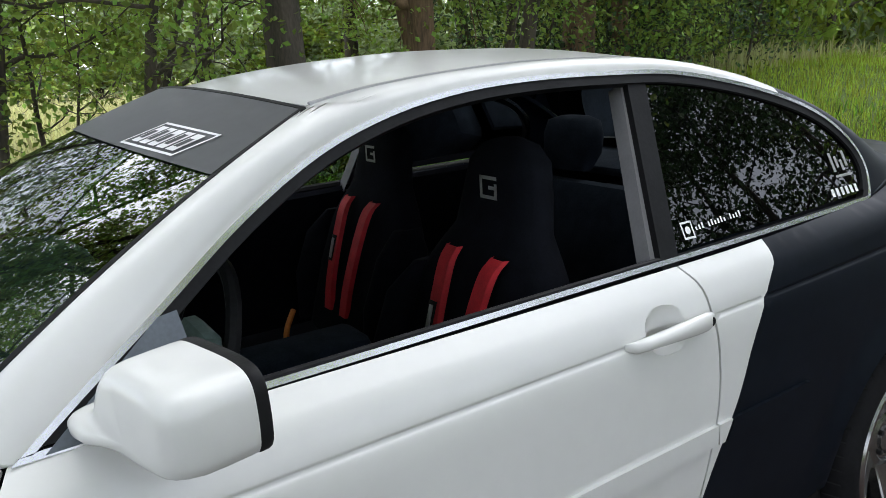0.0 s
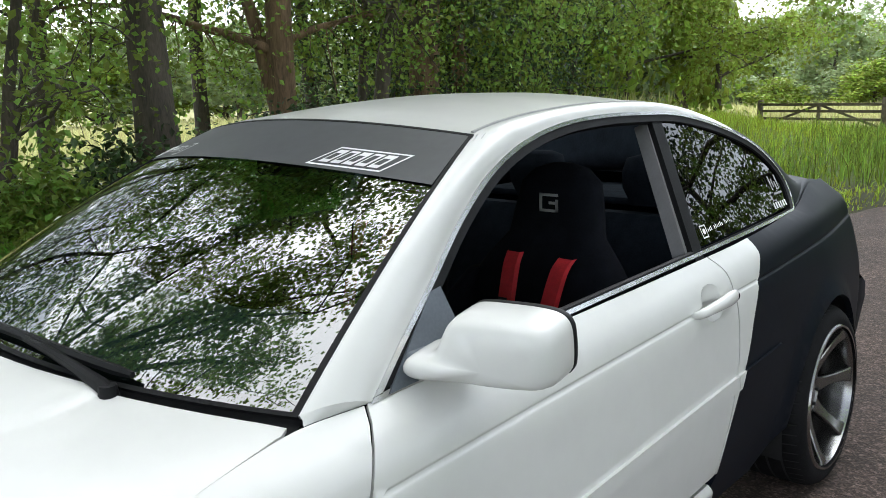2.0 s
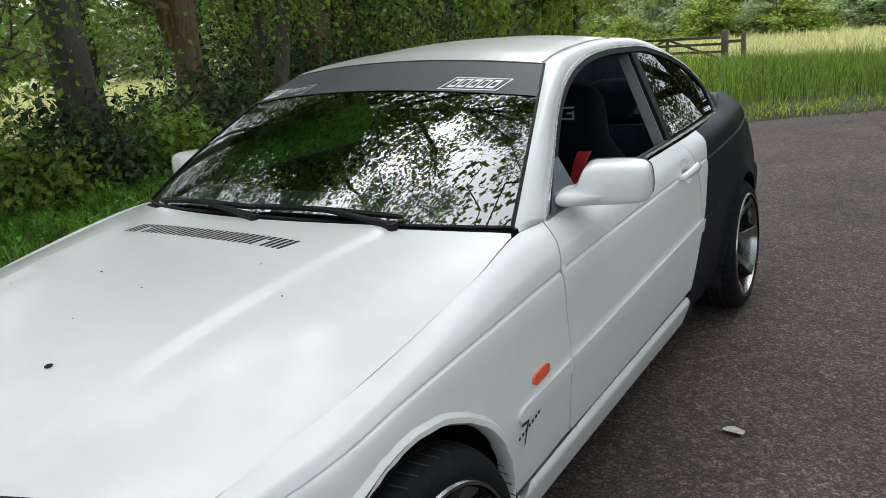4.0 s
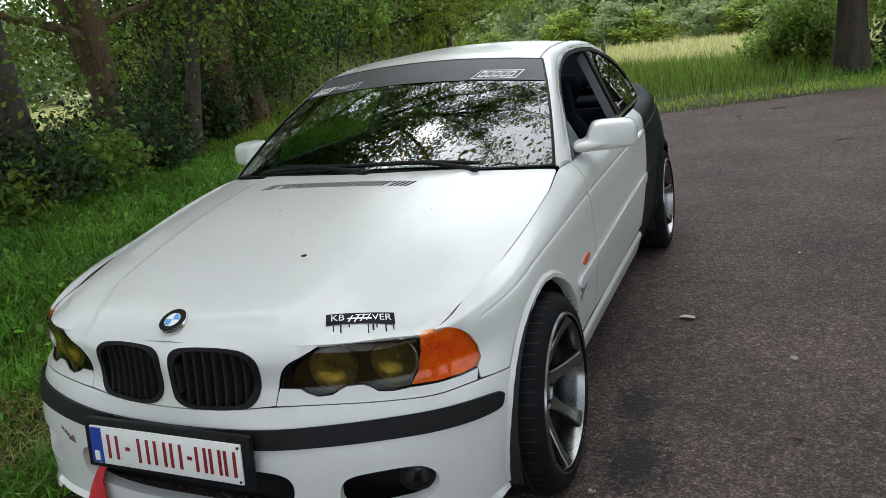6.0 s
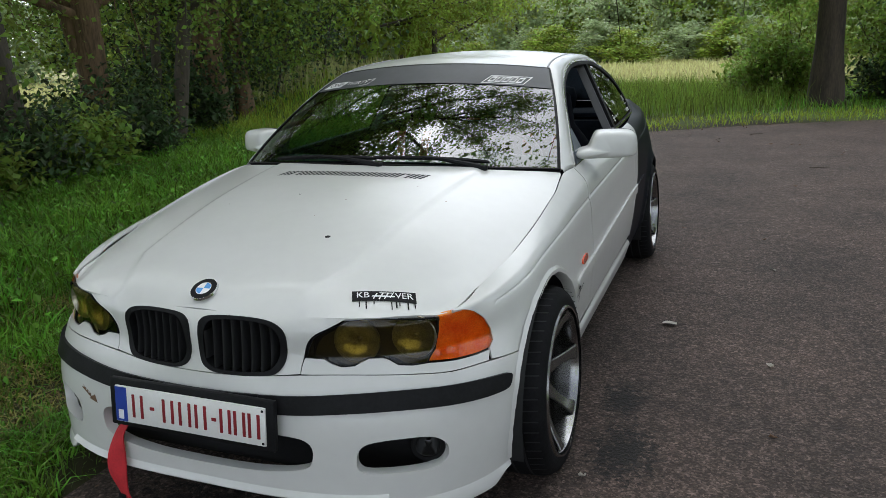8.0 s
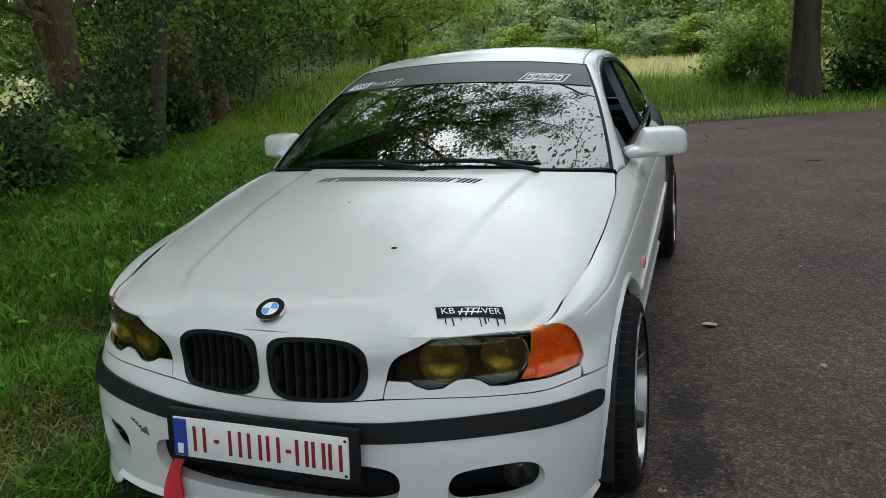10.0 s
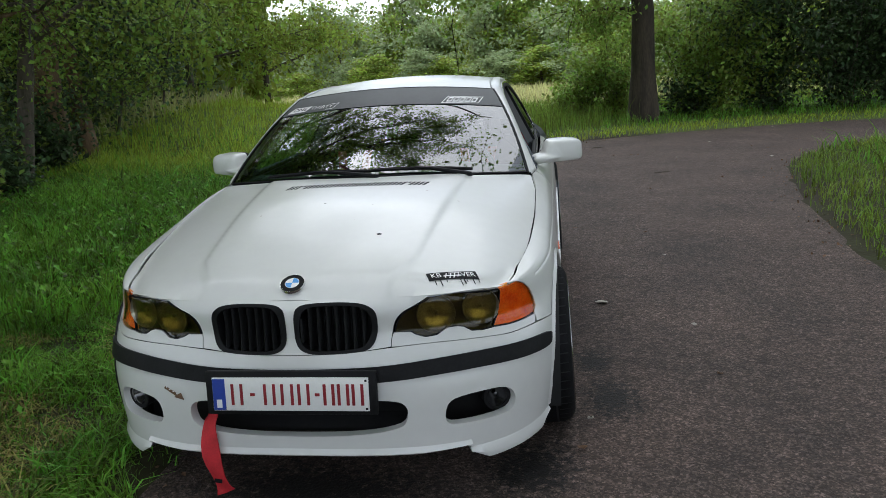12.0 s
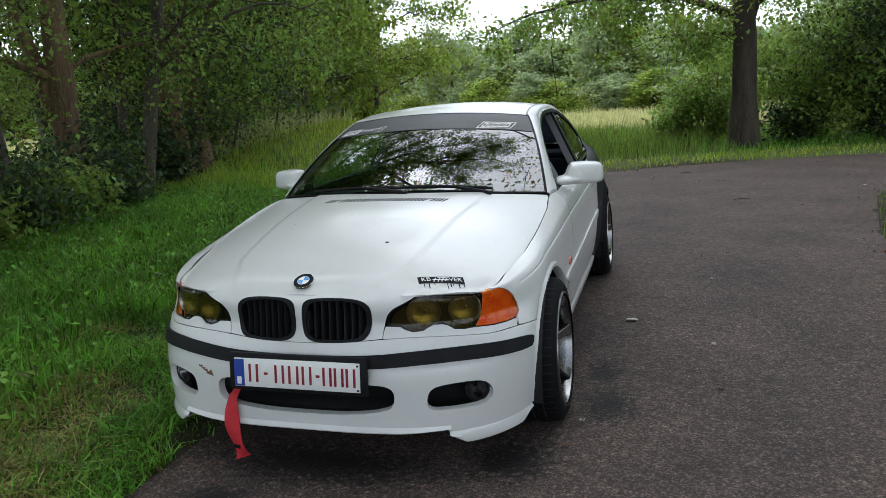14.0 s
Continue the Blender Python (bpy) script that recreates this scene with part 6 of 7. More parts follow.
gx, gy = graded(-900, 900, -14, 9, 0.25, 16), graded(-600, 1500, -8, 26, 0.25, 16)
GX, GY = np.meshgrid(gx, gy, indexing="ij")
GZ = ground_z(GX, GY)
idx = np.arange(GX.size).reshape(GX.shape)
quad = np.stack([idx[:-1, :-1], idx[1:, :-1], idx[1:, 1:], idx[:-1, 1:]], -1).reshape(-1, 4)
tri = np.concatenate([quad[:, [0, 1, 2]], quad[:, [0, 2, 3]]])
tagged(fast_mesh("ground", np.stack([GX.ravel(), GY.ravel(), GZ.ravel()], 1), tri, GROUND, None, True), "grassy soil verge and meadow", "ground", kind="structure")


def on_road(x, y):
    x, y = np.broadcast_arrays(np.asarray(x, float), np.asarray(y, float))
    return np.stack([x, y, 0 * x], -1)


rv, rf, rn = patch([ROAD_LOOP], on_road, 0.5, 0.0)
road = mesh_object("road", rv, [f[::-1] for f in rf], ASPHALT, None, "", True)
tagged(road, "narrow brown-grey asphalt lane with damp patches and painted shade under the nose", "road", kind="structure")


def grass(name, centres, height, width, mat, lean=0.35, label="", droop=0.3, seed=0):
    """Blades of three triangles at ground points; height and width as (least, most)."""
    r = np.random.default_rng(seed)
    n = len(centres)
    h, w = r.uniform(*height, n), r.uniform(*width, n)
    swell = sum(np.sin(centres @ (k * np.array([math.cos(q), math.sin(q)])) + q * 7) for k, q in ((3.1, 0.4), (5.3, 1.7), (7.9, 2.9), (11.0, 4.4))) / 4
    h = h * (1 + 0.75 * swell)
    a, b = r.uniform(0, 2 * np.pi, n), r.uniform(0, 2 * np.pi, n)
    out = np.stack([np.cos(a), np.sin(a)], 1) * (h * r.uniform(0.05, lean, n))[:, None]
    side = np.stack([np.cos(b), np.sin(b)], 1) * w[:, None] / 2
    z = ground_z(centres[:, 0], centres[:, 1]) - 0.01
    z3 = lambda xy, zz: np.concatenate([xy, zz[:, None]], 1)
    drop = 1 - droop * r.uniform(0, 1, n)
    p0, p1 = z3(centres - side, z), z3(centres + side, z)
    m0, m1 = z3(centres - side * 0.8 + out * 0.35, z + h * 0.55), z3(centres + side * 0.8 + out * 0.35, z + h * 0.55)
    tip = z3(centres + out * 1.15, z + h * drop)
    v = np.stack([p0, p1, m0, m1, tip], 1).reshape(-1, 3)
    k = np.arange(n)[:, None] * 5
    t = np.stack([k + [0, 1, 3], k + [0, 3, 2], k + [2, 3, 4]], 1).reshape(-1, 3)
    return tagged(fast_mesh(name, v, t, mat), label, "grass", kind="stuff")


def scatter(n, x0, x1, y0, y1, seed, keep=None):
    r = np.random.default_rng(seed)
    p = np.stack([r.uniform(x0, x1, n), r.uniform(y0, y1, n)], 1)
    return p if keep is None else p[keep(p)]


def clumped(p, scale, least):
    """Keeps points where a slow noise is high, for tufts."""
    v = np.array([noise.noise((a * scale, b * scale, 0.3)) for a, b in p])
    return v > least


# ---- trees ----
def leaves(name, centres, size, mat, parent, seed=0, flat=0.5):
    """Folded leaves of two triangles at points."""
    r = np.random.default_rng(seed)
    n = len(centres)
    d = r.normal(size=(n, 3))
    d[:, 2] -= 0.3
    d /= np.linalg.norm(d, axis=1, keepdims=True)
    up = r.normal(size=(n, 3)) * (1 - flat) + np.array([0, 0, 1.0]) * flat * 2
    side = np.cross(d, up)
    side /= np.maximum(np.linalg.norm(side, axis=1, keepdims=True), 1e-6)
    nrm = np.cross(side, d)
    s = r.uniform(0.6, 1.25, n)[:, None] * size
    base, tip = centres - d * s * 0.5, centres + d * s * 0.5
    l = centres + side * s * 0.33 + nrm * s * 0.10 - d * s * 0.05
    q = centres - side * s * 0.33 + nrm * s * 0.10 - d * s * 0.05
    v = np.stack([base, l, tip, q], 1).reshape(-1, 3)
    k = np.arange(n)[:, None] * 4
    t = np.stack([k + [0, 1, 2], k + [0, 2, 3]], 1).reshape(-1, 3)
    return fast_mesh(name, v, t, mat, parent)


def bent(r, a, b, n, wild):
    a, b = np.array(a, float), np.array(b, float)
    t = np.linspace(0, 1, n)[:, None]
    w = np.cumsum(r.normal(size=(n, 3)), 0) * wild * np.linalg.norm(b - a) / n
    return a + (b - a) * t + w * np.sin(np.pi * np.minimum(t * 0.9, 1)) + np.array([0, 0, 1.0]) * 0.06 * np.linalg.norm(b - a) * np.sin(np.pi * t)


def tree(seed, height, radius, fork, spread, count, size, leaf, bark, label, place=(0, 0, 0), limbs=12, lean=(0, 0), low=0.3, gappy=0.5, stems=1, twig=True, arms=(), clump=0.22, bare=0.0):
    """A trunk that tapers, limbs with branches, and leaves in clumps round the twigs."""
    r = np.random.default_rng(seed)
    ob = tagged(empty("tree", place), label, "tree")
    bm = bmesh.new()
    tips = []
    for stem in range(stems):
        off = np.array([0, 0, 0]) if stems == 1 else np.array([0.35 * math.cos(stem * 2.3), 0.35 * math.sin(stem * 2.3), 0])
        top = np.array([lean[0] + off[0] * 4, lean[1] + off[1] * 4, height * 0.92])
        spine = bent(r, off + np.array([0, 0, -0.1]), top, 12, 0.10)
        rad = radius * (1 - 0.85 * np.linspace(0, 1, 12)) * (1 if stem == 0 else 0.7)
        rad[0] *= 1.35
        tube(spine, rad, 14 if radius > 0.15 else 8, bm)
        for k in range(limbs):
            t = fork / height + (0.97 - fork / height) * (k + r.uniform(0, 0.9)) / limbs
            i = min(10, int(t * 11))
            start = spine[i] + (spine[i + 1] - spine[i]) * (t * 11 - i)
            a = k * 2.4 + r.uniform(-0.5, 0.5)
            reach = spread * (1 - 0.55 * max(0, (t - 0.35) / 0.65)) * r.uniform(0.7, 1.1)
            end = start + np.array([math.cos(a) * reach, math.sin(a) * reach, reach * r.uniform(0.05, 0.55)])
            limb = bent(r, start, end, 8, 0.25)
            lr = max(0.012, radius * (1 - t) * 0.5)
            tube(limb, lr * (1 - 0.8 * np.linspace(0, 1, 8)), 6, bm, False)
            for j in range(5):
                m = 2 + j if j < 4 else 7
                s2 = limb[min(7, m + 1)]
                e2 = s2 + r.normal(size=3) * reach * 0.28 + np.array([0, 0, reach * 0.02])
                branch = bent(r, s2, e2, 5, 0.3)
                if twig:
                    tube(branch, lr * 0.35 * (1 - 0.7 * np.linspace(0, 1, 5)), 4, bm, False)
                tips += [branch[2], branch[3], branch[4]]
            tips += [limb[5], limb[7]]
    for start, end, thick in arms:
        limb = bent(r, start, end, 10, 0.12)
        tube(limb, thick * (1 - 0.8 * np.linspace(0, 1, 10)), 8, bm, False)
        for j in range(2, 10):
            for _ in range(3):
                e2 = limb[j] + r.normal(size=3) * (0.45, 0.45, 0.22) - np.array([0, 0, r.uniform(0.0, 0.45)])
                twigs = bent(r, limb[j], e2, 5, 0.2)
                tube(twigs, 0.012 * (1 - 0.7 * np.linspace(0, 1, 5)), 4, bm, False)
                tips += [twigs[3], twigs[4], twigs[4]]
    bmesh.ops.recalc_face_normals(bm, faces=bm.faces)
    part("trunk", bm, bark, ob, "", True, 60)
    tips = np.array(tips)
    keep = tips[:, 2] > low * fork
    tips = tips[keep]
    if bare:
        tips = tips[r.uniform(size=len(tips)) > bare]
    pick = r.integers(0, len(tips), count)
    own = clump + gappy * r.uniform(0, 1, len(tips)) * spread * 0.16
    c = tips[pick] + r.normal(size=(count, 3)) * own[pick][:, None] * np.array([1, 1, 0.75])
    leaves("crown", c, size, leaf, ob, seed, 0.35)
    return ob


def bush(seed, w, h, count, size, leaf, label, place, name="bush", squash=1.0):
    """Stems and a ragged mass of leaves down to the ground."""
    r = np.random.default_rng(seed)
    ob = tagged(empty(name, place), label, "bush")
    bm = bmesh.new()
    tips = []
    for k in range(16):
        a, reach = r.uniform(0, 6.28), r.uniform(0.2, 1) * w
        end = np.array([math.cos(a) * reach, math.sin(a) * reach * squash, h * r.uniform(0.35, 1.0) * (1 - 0.35 * reach / w)])
        p = bent(r, (0.1 * math.cos(a) * w, 0.1 * math.sin(a) * w, -0.05), end, 7, 0.3)
        tube(p, 0.014 * (1 - 0.75 * np.linspace(0, 1, 7)), 5, bm, False)
        tips += list(p[1:]) + [p[-1] + r.normal(size=3) * 0.2 * w for _ in range(4)] + [p[3] + r.normal(size=3) * 0.2 * w for _ in range(2)]
    part("stem", bm, BARKDARK, ob)
    tips = np.array(tips)
    tips[:, 2] = np.clip(tips[:, 2], 0.05, None)
    pick = r.integers(0, len(tips), count)
    c = tips[pick] + r.normal(size=(count, 3)) * w * 0.16
    c[:, 2] = np.abs(c[:, 2])
    leaves("foliage", c, size, leaf, ob, seed, 0.68)
    return ob


OAK = "broad oak with a dark trunk and hanging leafy branches"
# the line of trees along the verge
tree(11, 13, 0.21, 2.9, 4.4, 8500, 0.09, LEAF, BARK, "tall tree with ridged brown bark and a leaning second stem", (-7.35, 6.25, 0), limbs=13, bare=0.45, clump=0.2, arms=(((0, 0, 0.9), (-0.7, -0.5, 4.5), 0.13), ((0, 0, 2.0), (-1.2, -2.6, 2.5), 0.07), ((0, 0, 2.1), (0.4, 2.2, 2.6), 0.06)))
tree(12, 10, 0.13, 2.0, 3.2, 6000, 0.09, LEAF, BARKDARK, "slender dark tree with two leaning stems", (-7.65, 7.7, 0), limbs=9, bare=0.45, clump=0.2, stems=2, lean=(0.6, 0.8))
tree(13, 14, 0.30, 2.6, 4.2, 14000, 0.09, LEAF, BARK, "thick brown-trunked tree beside the verge", (-8.15, 9.85, 0), limbs=13, bare=0.45, clump=0.2)
tree(14, 12, 0.17, 2.2, 3.4, 9500, 0.09, LEAF, BARK, "brown-trunked tree beside the verge", (-8.2, 11.0, 0), limbs=11, bare=0.45, clump=0.2)
tree(15, 13, 0.24, 2.6, 5.6, 38000, 0.12, LEAF, BARKDARK, "dark ivy-covered tree beside the verge", (-6.45, 4.0, 0), limbs=13, gappy=0.2, clump=0.15, bare=0.56, arms=(((2.4, 0.5, 7.2), (6.6, 3.0, 9.6), 0.07), ((0.2, 0, 3.6), (3.8, -2.6, 5.2), 0.07), ((0.2, 0, 4.6), (2.0, -2.4, 7.0), 0.06), ((0.2, 0, 4.0), (2.9, -2.1, 6.2), 0.06), ((0.2, 0, 3.7), (3.9, -1.9, 5.0), 0.06), ((0.2, 0, 4.1), (3.2, -1.2, 5.8), 0.06), ((1.5, -0.6, 4.4), (4.3, -1.2, 5.4), 0.05), ((0.2, 0, 3.8), (3.6, -1.6, 5.5), 0.07), ((0.2, 0, 4.2), (3.0, -0.4, 6.3), 0.06), ((0.6, 0.2, 5.4), (3.4, -0.8, 7.4), 0.07), ((4.6, 1.0, 9.2), (8.4, 1.6, 10.8), 0.06), ((4.0, 0.9, 8.8), (7.6, -0.8, 11.2), 0.06), ((4.4, 1.1, 9.2), (7.4, 3.4, 10.2), 0.06), ((0.3, 0, 5.0), (5.0, 1.2, 9.5), 0.16), ((2.6, 0.6, 7.4), (4.8, -1.6, 9.6), 0.08), ((3.2, 0.8, 8.0), (6.8, 0.6, 10.6), 0.07), ((2.2, 0.5, 7.0), (4.6, 3.4, 9.2), 0.08), ((1.5, 0.3, 6.2), (3.4, 2.6, 7.4), 0.07), ((0.3, 0, 6.5), (3.2, -2.6, 9.4), 0.10)))
for i, (x, y) in enumerate(((-7.2, 2.4), (-7.0, 0.75))):
    tree(16 + 4 * i, 6, 0.075, 0.9, 2.0, 8000, 0.09, LEAF, BARKDARK, "young thin-stemmed tree at the meadow edge", (x, y, 0), limbs=11, stems=2, lean=(0.4, 0.3), low=0.9)
# Out of view: its crown is added over the car for mirroring and shade.
tree(17, 12, 0.2, 3.2, 6.5, 30000, 0.105, LEAF, BARKDARK, "leafy tree beside the verge", (-5.6, -2.0, 0), limbs=14, gappy=0.25, clump=0.16, bare=0.5, arms=(((0, 0, 4.0), (3.6, 2.2, 6.6), 0.10), ((0, 0, 4.6), (1.6, 3.4, 5.6), 0.08), ((0, 0, 5.2), (4.4, 0.6, 8.4), 0.10), ((0, 0, 5.6), (3.4, 3.4, 8.2), 0.08), ((1.5, 1.0, 5.4), (4.6, 3.4, 9.6), 0.06)))
for i, (x, y) in enumerate(((-10.2, 12.6), (-11.0, 16.0), (-11.8, 19.8), (-12.2, 24.0), (-11.2, 29.0))):
    tree(30 + i, 10.5 + 0.4 * i, 0.15, 1.5, 3.5 + 0.22 * i, 22000, 0.125 + 0.012 * i, LEAFLIGHT if i > 1 else LEAF, BARKDARK, "leafy tree in the row along the meadow track", (x, y, ground_at(x, y) - 0.1), limbs=12, low=0.0, gappy=0.8)
for i, (x, y) in enumerate(((-10.2, 6.6), (-10.6, 9.2), (-11.0, 12.0), (-9.8, 4.0))):
    tree(36 + i, 11, 0.14, 2.5, 3.2, 13000, 0.11, LEAF, BARKDARK, "slim leafy tree standing in the meadow's edge", (x, y, ground_at(x, y)), limbs=12, low=0.8, gappy=0.8)
# oak at the bend
tree(41, 12, 0.27, 3.6, 6.0, 14000, 0.105, LEAF, BARKOAK, OAK, (2.86, 14.2, 0), limbs=12, gappy=0.12, clump=0.13, arms=(((0, 0, 2.6), (-2.6, -1.0, 3.3), 0.10), ((-1.5, -0.6, 3.1), (-4.8, -1.8, 2.7), 0.06), ((-1.5, -0.6, 3.1), (-3.6, 0.2, 3.4), 0.06), ((0, 0, 2.6), (1.0, -0.4, 5.4), 0.16), ((0, 0, 2.3), (-1.6, 0.4, 2.45), 0.06), ((0.2, 0, 3.0), (2.8, -1.0, 3.8), 0.1)))
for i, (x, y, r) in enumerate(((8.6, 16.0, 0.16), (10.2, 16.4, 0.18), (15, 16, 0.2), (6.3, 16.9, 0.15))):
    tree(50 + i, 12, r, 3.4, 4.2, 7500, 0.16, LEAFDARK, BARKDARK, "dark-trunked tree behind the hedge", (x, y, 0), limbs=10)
# unseen trees added round the camera's side, mirrored in the glass and giving shade
for i, (x, y, h) in enumerate(((5.4, -3.2, 12), (6.4, 2.6, 12), (-7.0, -9.0, 13))):
    tree(60 + i, h, 0.22, 3.6, 6.4, 8000, 0.15, LEAF, BARKDARK, "unseen roadside tree added on the open side for mirroring and shade", (x, y, 0), limbs=12)
# More unseen copies round the camera block low light from the car.
rows = [o for o in scene.objects if o.name.startswith("tree") and o.location.y < 5]
for i, (x, y) in enumerate(((-7.5, -13), (-9, -19), (9.5, -22), (9.5, -4), (10, 4), (-11, -6))):
    copy_thing(rows[i % len(rows)], pose(x, y, 0, 0, 0, 77 * i))
# bushes under the trees
spots = [(-5.5, 2.7, 0.8, 0.7), (-7.6, 8.9, 0.7, 0.85), (-6.6, 5.9, 0.6, 0.7), (-6.2, 3.7, 0.9, 0.9), (-6.3, 4.7, 0.8, 0.85), (-6.9, 5.4, 1.0, 1.0), (-7.2, 6.3, 0.9, 0.95), (-7.7, 6.9, 1.0, 1.05), (-8.0, 7.7, 1.0, 1.1), (-8.4, 8.4, 1.1, 1.25), (-8.8, 9.2, 1.0, 1.2),
         (-9.3, 9.9, 1.2, 1.5), (-9.6, 10.7, 1.1, 1.4), (-10.0, 11.7, 1.3, 2.0), (-10.8, 13.6, 1.4, 2.4), (-11.8, 15.8, 1.6, 2.6), (-12.8, 18.4, 1.8, 2.8), (-13.8, 21.6, 2.0, 2.8), (-15.0, 25.7, 2.2, 3.0)]
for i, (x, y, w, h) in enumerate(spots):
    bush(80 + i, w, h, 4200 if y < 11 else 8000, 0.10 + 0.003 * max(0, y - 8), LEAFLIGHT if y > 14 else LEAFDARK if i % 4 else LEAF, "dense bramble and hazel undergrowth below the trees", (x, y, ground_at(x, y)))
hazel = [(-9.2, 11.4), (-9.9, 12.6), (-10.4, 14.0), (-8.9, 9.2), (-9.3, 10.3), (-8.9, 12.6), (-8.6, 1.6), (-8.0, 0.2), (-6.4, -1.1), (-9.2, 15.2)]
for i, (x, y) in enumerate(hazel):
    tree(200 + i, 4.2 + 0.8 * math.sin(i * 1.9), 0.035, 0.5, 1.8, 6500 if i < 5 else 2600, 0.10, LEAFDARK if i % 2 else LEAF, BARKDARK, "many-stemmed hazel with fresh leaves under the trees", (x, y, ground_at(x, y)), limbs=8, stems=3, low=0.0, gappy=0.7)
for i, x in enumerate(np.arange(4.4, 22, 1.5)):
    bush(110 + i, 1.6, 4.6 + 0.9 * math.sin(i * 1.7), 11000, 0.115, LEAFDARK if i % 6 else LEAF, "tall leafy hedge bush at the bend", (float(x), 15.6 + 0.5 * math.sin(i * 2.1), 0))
for i, (x, y, w, h, count) in enumerate(((1.25, 16.6, 0.6, 0.95, 900), (1.75, 16.3, 0.8, 1.7, 1900), (2.45, 16.1, 0.9, 2.6, 3600), (4.0, 15.1, 0.7, 0.95, 2500))):
    bush(130 + i, w, h, count, 0.115, LEAF if i < 3 else LEAFDARK, "loose leafy bush beside the oak" if i < 3 else "low bush beside the oak", (x, y, 0))
# far wood beyond the meadow
r = np.random.default_rng(5)
far_tree = tree(140, 8.5, 0.2, 0.4, 3.2, 5200, 0.36, LEAFFAR, BARKDARK, "tree in the far wood with haze put into its pale leaves", (-4, 62, -0.4), limbs=12, low=0.0, gappy=0.9, twig=False)
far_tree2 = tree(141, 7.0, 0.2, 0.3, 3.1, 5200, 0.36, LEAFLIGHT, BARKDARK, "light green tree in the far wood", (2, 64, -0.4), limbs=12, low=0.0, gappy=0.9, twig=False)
for ob in (far_tree, far_tree2):
    tagged(ob, group="far wood")
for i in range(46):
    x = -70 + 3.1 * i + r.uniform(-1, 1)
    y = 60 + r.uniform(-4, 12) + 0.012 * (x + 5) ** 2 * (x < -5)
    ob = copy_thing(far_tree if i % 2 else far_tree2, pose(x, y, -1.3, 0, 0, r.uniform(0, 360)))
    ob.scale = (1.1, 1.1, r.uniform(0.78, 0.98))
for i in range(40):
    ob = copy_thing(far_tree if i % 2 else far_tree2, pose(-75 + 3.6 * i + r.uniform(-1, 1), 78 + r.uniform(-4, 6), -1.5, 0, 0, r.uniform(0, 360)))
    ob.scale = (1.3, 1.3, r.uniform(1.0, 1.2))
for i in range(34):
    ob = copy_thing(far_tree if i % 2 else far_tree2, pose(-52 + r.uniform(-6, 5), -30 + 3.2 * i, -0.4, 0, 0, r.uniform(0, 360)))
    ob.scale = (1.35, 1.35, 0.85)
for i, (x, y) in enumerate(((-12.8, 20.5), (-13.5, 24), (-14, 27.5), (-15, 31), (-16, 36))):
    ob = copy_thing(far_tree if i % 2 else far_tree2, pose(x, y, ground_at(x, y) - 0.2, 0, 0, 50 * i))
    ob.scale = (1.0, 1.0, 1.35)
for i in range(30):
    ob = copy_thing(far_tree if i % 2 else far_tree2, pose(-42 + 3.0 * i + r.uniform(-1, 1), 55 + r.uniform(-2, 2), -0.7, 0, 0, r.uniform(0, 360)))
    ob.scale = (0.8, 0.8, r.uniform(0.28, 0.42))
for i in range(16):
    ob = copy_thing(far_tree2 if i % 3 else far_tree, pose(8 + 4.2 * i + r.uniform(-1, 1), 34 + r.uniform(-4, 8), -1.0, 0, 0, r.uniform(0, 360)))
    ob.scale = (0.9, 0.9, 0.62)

# grass
beside = lambda p: (road_far(p) > 0.02) & ~((np.abs(p[:, 0]) < 0.80) & (p[:, 1] > -0.7) & (p[:, 1] < 3.7))
foot_x = lambda y: np.interp(y, [-3, 2.8, 4.3, 5.1, 7.4, 11, 20, 33], [-5.2, -4.9, -5.4, -6.0, -7.0, -9.0, -13.5, -18.5])
worn_x = lambda y: np.interp(y, [-3.6, -0.6, 0.0, 0.72, 1.5, 3.5, 9], [-1.55, -1.6, -1.85, -2.35, -1.9, -1.35, -1.1])
verge = scatter(165000, -8.5, -0.6, -3.6, 9.5, 1, lambda p: beside(p) & (p[:, 0] < worn_x(p[:, 1]) + 0.18 * np.random.default_rng(5).normal(size=len(p))) & (p[:, 0] > foot_x(p[:, 1]) - 0.6))
# The verge's far end takes the sunlit grass colour.
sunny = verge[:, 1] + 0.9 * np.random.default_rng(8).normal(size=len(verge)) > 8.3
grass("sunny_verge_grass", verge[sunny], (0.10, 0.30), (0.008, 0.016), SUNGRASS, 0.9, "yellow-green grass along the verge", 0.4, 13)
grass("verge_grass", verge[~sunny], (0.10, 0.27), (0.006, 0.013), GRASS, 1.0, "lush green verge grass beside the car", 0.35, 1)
trod = scatter(150000, -3.0, -0.5, -3.6, 6.5, 2, lambda p: beside(p) & (p[:, 0] > worn_x(p[:, 1]) - 0.25))
tuft = clumped(trod, 1.6, 0.0) | (np.random.default_rng(12).uniform(size=len(trod)) < 0.3) | (trod[:, 1] > 0.9)
grass("verge_tufts", trod[tuft], (0.04, 0.13), (0.005, 0.011), GRASS, 1.6, "green tufts among trampled grass at the road edge", 0.5, 12)
grass("trampled_grass", trod[~tuft], (0.04, 0.11), (0.005, 0.010), DRYGRASS, 2.8, "short trampled yellow-green grass at the road edge", 0.7, 2)
edge = scatter(9000, -1.2, -0.56, -4, 8.5, 3, lambda p: (road_far(p) > -0.05) & (road_far(p) < 0.5))
grass("edge_grass", edge, (0.03, 0.12), (0.003, 0.006), GRASS, 1.2, "short grass fringe of the road", 0.5, 3)
low = verge[(verge[:, 1] < 7)][::7]
herb_z = np.random.default_rng(16).uniform(0.03, 0.22, len(low)) + ground_z(low[:, 0], low[:, 1])
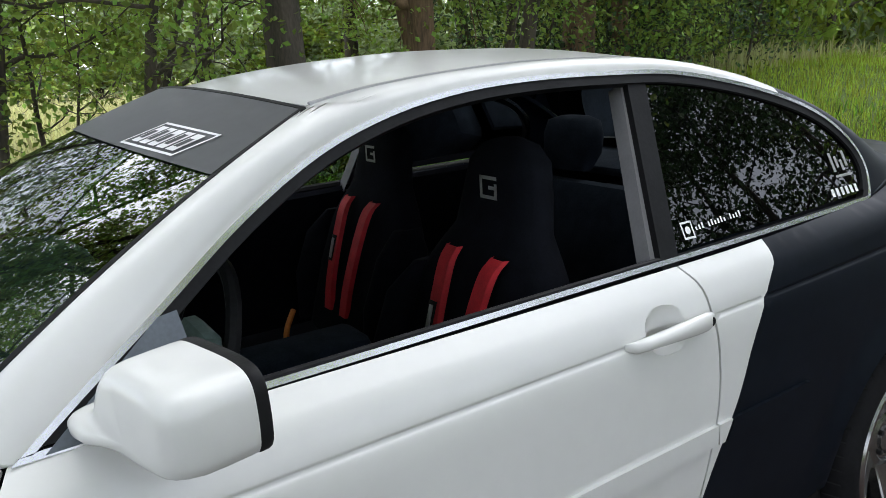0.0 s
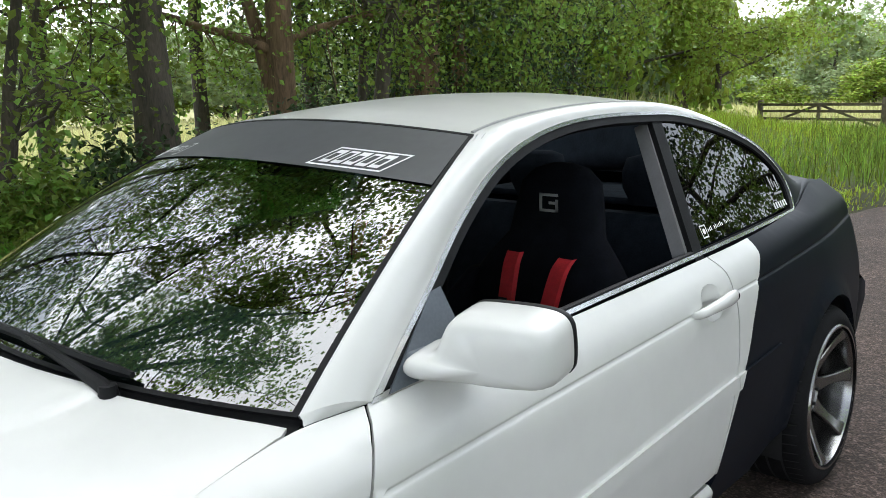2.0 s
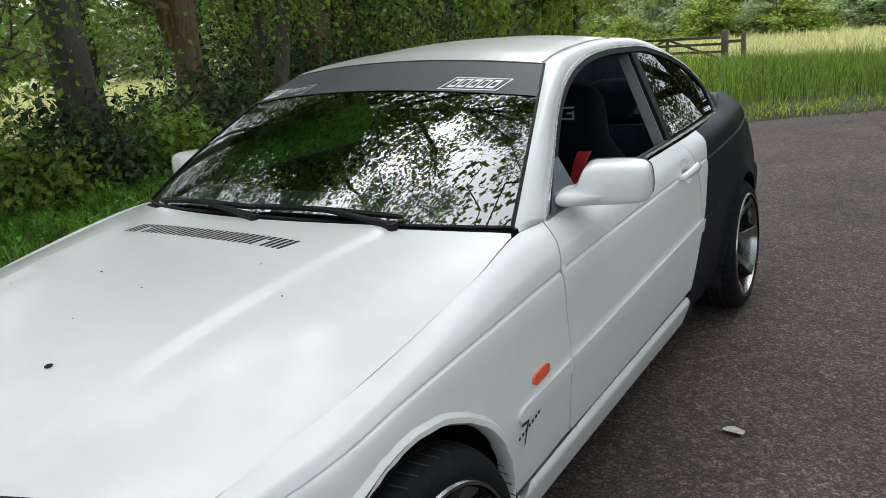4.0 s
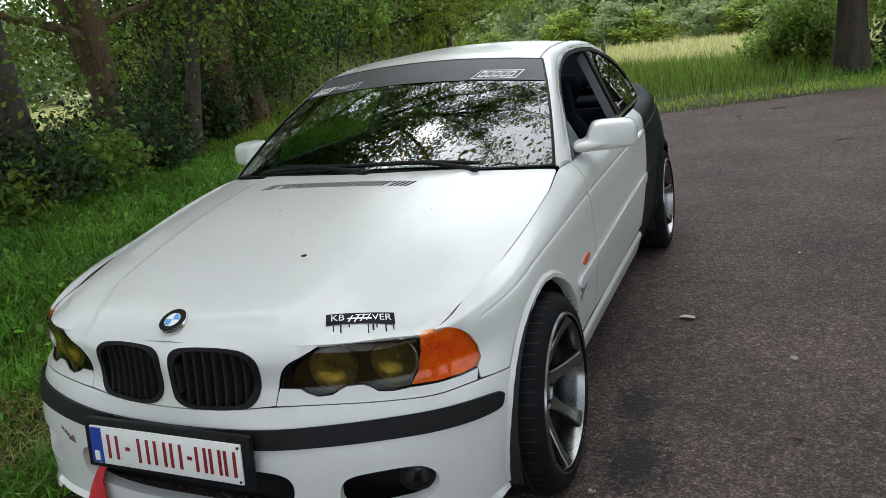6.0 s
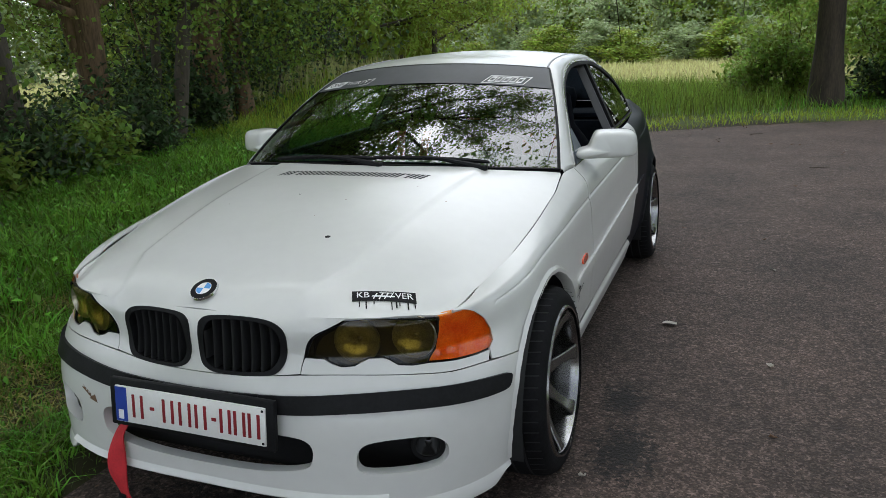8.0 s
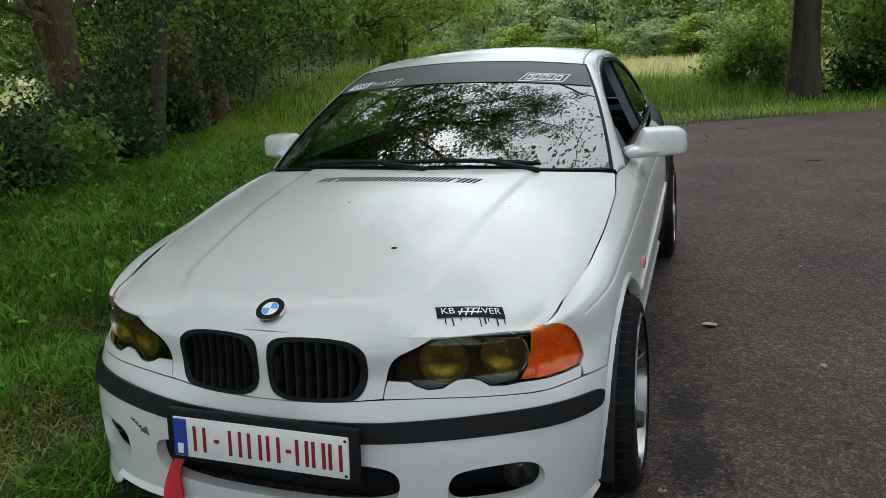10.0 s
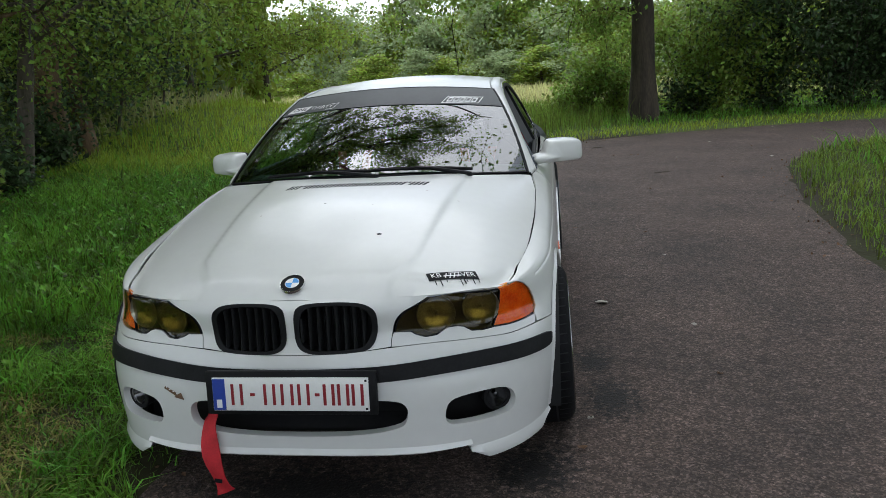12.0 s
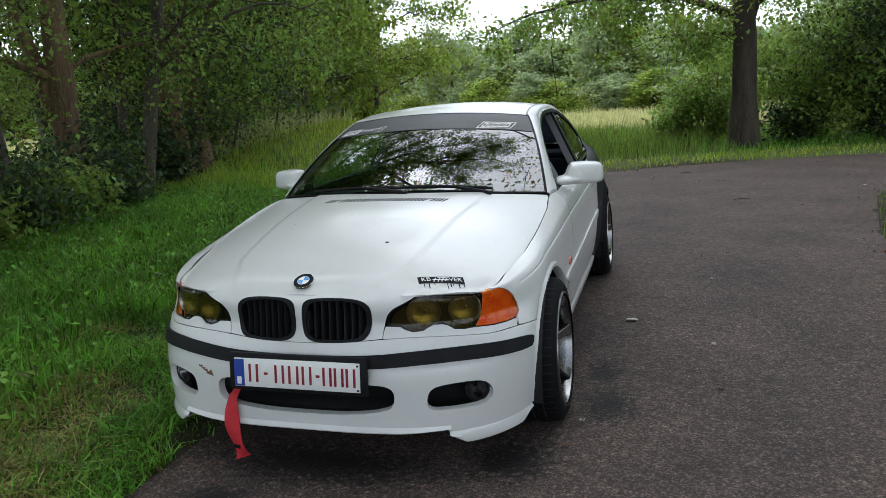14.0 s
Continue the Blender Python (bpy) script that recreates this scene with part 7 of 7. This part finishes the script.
tagged(leaves("verge_herbs", np.concatenate([low, herb_z[:, None]], 1), 0.055, GRASS, None, 18, 0.75), "broad-leaved green herbs among the verge grass", "herbs", kind="stuff")
farv = scatter(105000, -14, 16, 8.2, 27, 4, lambda p: (road_far(p) > 0.0) & (p[:, 0] > foot_x(p[:, 1])))
short = road_far(farv) < 1.4
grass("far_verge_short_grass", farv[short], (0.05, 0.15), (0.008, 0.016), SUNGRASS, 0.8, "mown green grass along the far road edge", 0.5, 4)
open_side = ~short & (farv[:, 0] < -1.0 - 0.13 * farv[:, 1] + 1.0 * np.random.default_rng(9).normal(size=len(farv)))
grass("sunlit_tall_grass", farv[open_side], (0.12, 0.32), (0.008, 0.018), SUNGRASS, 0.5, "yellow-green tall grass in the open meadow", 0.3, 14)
hay = farv[:, 1] > 24 + 1.0 * np.random.default_rng(10).normal(size=len(farv))
grass("hay_fringe_grass", farv[~short & ~open_side & hay], (0.15, 0.34), (0.008, 0.018), MEADOW, 0.5, "pale seeding grass at the meadow edge", 0.3, 16)
# The hedge foot's shade is put in by using the deeper green blades.
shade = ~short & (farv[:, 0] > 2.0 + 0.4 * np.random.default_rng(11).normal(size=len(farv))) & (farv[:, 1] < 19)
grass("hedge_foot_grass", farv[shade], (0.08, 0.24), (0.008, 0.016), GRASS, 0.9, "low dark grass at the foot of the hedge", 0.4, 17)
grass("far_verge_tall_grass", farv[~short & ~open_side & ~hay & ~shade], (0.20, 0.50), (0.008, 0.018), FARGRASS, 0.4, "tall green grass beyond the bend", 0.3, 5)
isl = scatter(40000, 2.8, 9, -4, 9.2, 6, lambda p: road_far(p) > 0.05 + 0.12 * np.random.default_rng(14).uniform(size=len(p)))
grass("island_grass", isl, (0.05, 0.19), (0.006, 0.012), FARGRASS, 0.7, "green grass inside the bend", 0.4, 6)
rough = np.concatenate([scatter(18000, -16, -3.5, -12, 13, 31), scatter(9000, -8, -0.5, -14, -2.8, 32, beside), scatter(12000, 4.4, 16, -14, 8.5, 33, beside), scatter(6000, 9, 22, 8, 22, 34, beside)])
grass("rough_grass", rough, (0.10, 0.34), (0.010, 0.024), GRASS, 1.0, "rough green grass under the trees", 0.4, 15)
field = scatter(56000, -55, 30, 26, 60, 8)
grass("meadow_grass", field, (0.25, 0.5), (0.03, 0.07), MEADOW, 0.4, "pale hay meadow", 0.3, 7)
fieldl = scatter(40000, -30, -8.5, -4, 27, 9)
grass("side_meadow_grass", fieldl, (0.3, 0.7), (0.02, 0.045), MEADOW, 0.4, "pale meadow behind the tree row", 0.3, 8)

# wooden gate in the meadow fence
def plank(a, b, w, t):
    a, b = Vector(a), Vector(b)
    d = b - a
    return box((d.length, t, w), (a + b) / 2, 0.008, d.to_track_quat("X", "Z").to_matrix(), segments=1)


gate = tagged(empty("field_gate", (-6, 27.5, -0.50)), "weathered wooden field gate between thick posts", "gate")
P0, P1 = Vector((-3.05, 0.25, 0)), Vector((1.25, -1.0, 0))
d = (P1 - P0).normalized()
for t, w, h in ((0.0, 0.16, 1.25), (1.0, 0.20, 1.32), (1.15, 0.14, 1.22)):
    c = P0 + (P1 - P0) * t
    part("post", box((w, w, h), c + Vector((0, 0, h / 2)), 0.015), OLDWOOD, gate)
for z in (0.35, 0.62, 0.88, 1.10):
    part("rail", plank(P0 + Vector((0, 0, z)), P1 + Vector((0, 0, z)), 0.09, 0.03), OLDWOOD, gate)
for a, b in ((0.02, 0.5), (0.98, 0.5)):
    part("brace", plank(P0 + (P1 - P0) * a + Vector((0, 0.03, 0.35)), P0 + (P1 - P0) * b + Vector((0, 0.03, 1.1)), 0.08, 0.03), OLDWOOD, gate)
part("post", box((0.10, 0.10, 1.15), P0 + (P1 - P0) * 0.5 + Vector((0, 0.04, 0.575)), 0.01), OLDWOOD, gate)
part("rail", plank(P1 + Vector((0, 0, 0.95)), P0 + (P1 - P0) * 1.15 + Vector((0, 0, 0.95)), 0.1, 0.04), OLDWOOD, gate)

# brown leaf litter along the road's edges
far = scatter(17000, -1.2, 9, -3.5, 13, 21, lambda p: np.abs(road_far(p) + 0.06) < np.abs(np.random.default_rng(3).normal(0, 0.13, len(p))))
lp = np.concatenate([far, np.full((len(far), 1), 0.008)], 1)
tagged(leaves("leaf_litter", lp, 0.03, SHED, None, 5, 0.9), "brown leaf litter along the road edge", "litter", kind="stuff")
# litter on the road
def leaf_litter(x, y, s, mat, name, label, seed):
    r = np.random.default_rng(seed)
    bm = bmesh.new()
    n = 9
    ring = [bm.verts.new((s * (0.6 + 0.5 * r.uniform()) * math.cos(a) * 1.5, s * (0.6 + 0.5 * r.uniform()) * math.sin(a), 0.006 + 0.012 * r.uniform())) for a in np.linspace(0, 2 * np.pi, n + 1)[:-1]]
    mid = bm.verts.new((0, 0, 0.004))
    for i in range(n):
        bm.faces.new((mid, ring[i], ring[(i + 1) % n]))
    ob = part(name, bm, mat, None)
    ob.location = (x, y, 0)
    return tagged(ob, label, "litter", "litter on the road")


leaf_litter(1.118, 1.456, 0.030, STONE, "fallen_leaf", "pale curled leaf lying on the asphalt", 1)
r = np.random.default_rng(9)
for i in range(60):
    x, y = r.uniform(0.9, 6), r.uniform(-3, 12)
    if road_far(np.array([[x, y]]))[0] < -0.1:
        leaf_litter(x, y, r.uniform(0.008, 0.017), SHED if i % 4 else STONE, "fallen_leaf", "small dry leaf scrap on the asphalt", i + 2)
for i, (x, y, a, l) in enumerate(((2.2, 6.6, 0.2, 0.22), (1.1, 9.0, 0.9, 0.12), (1.6, 9.6, 0.3, 0.2), (0.7, 9.4, 1.2, 0.15), (2.4, 0.6, 0.5, 0.15))):
    bm = tube([(x - l / 2 * math.cos(a), y - l / 2 * math.sin(a), 0.008), (x, y, 0.014), (x + l / 2 * math.cos(a + 0.3), y + l / 2 * math.sin(a + 0.3), 0.008)], [0.004, 0.006, 0.003], 5)
    tagged(part("twig", bm, BARKDARK, None), "short dark twig lying on the asphalt", "twig", "litter on the road")
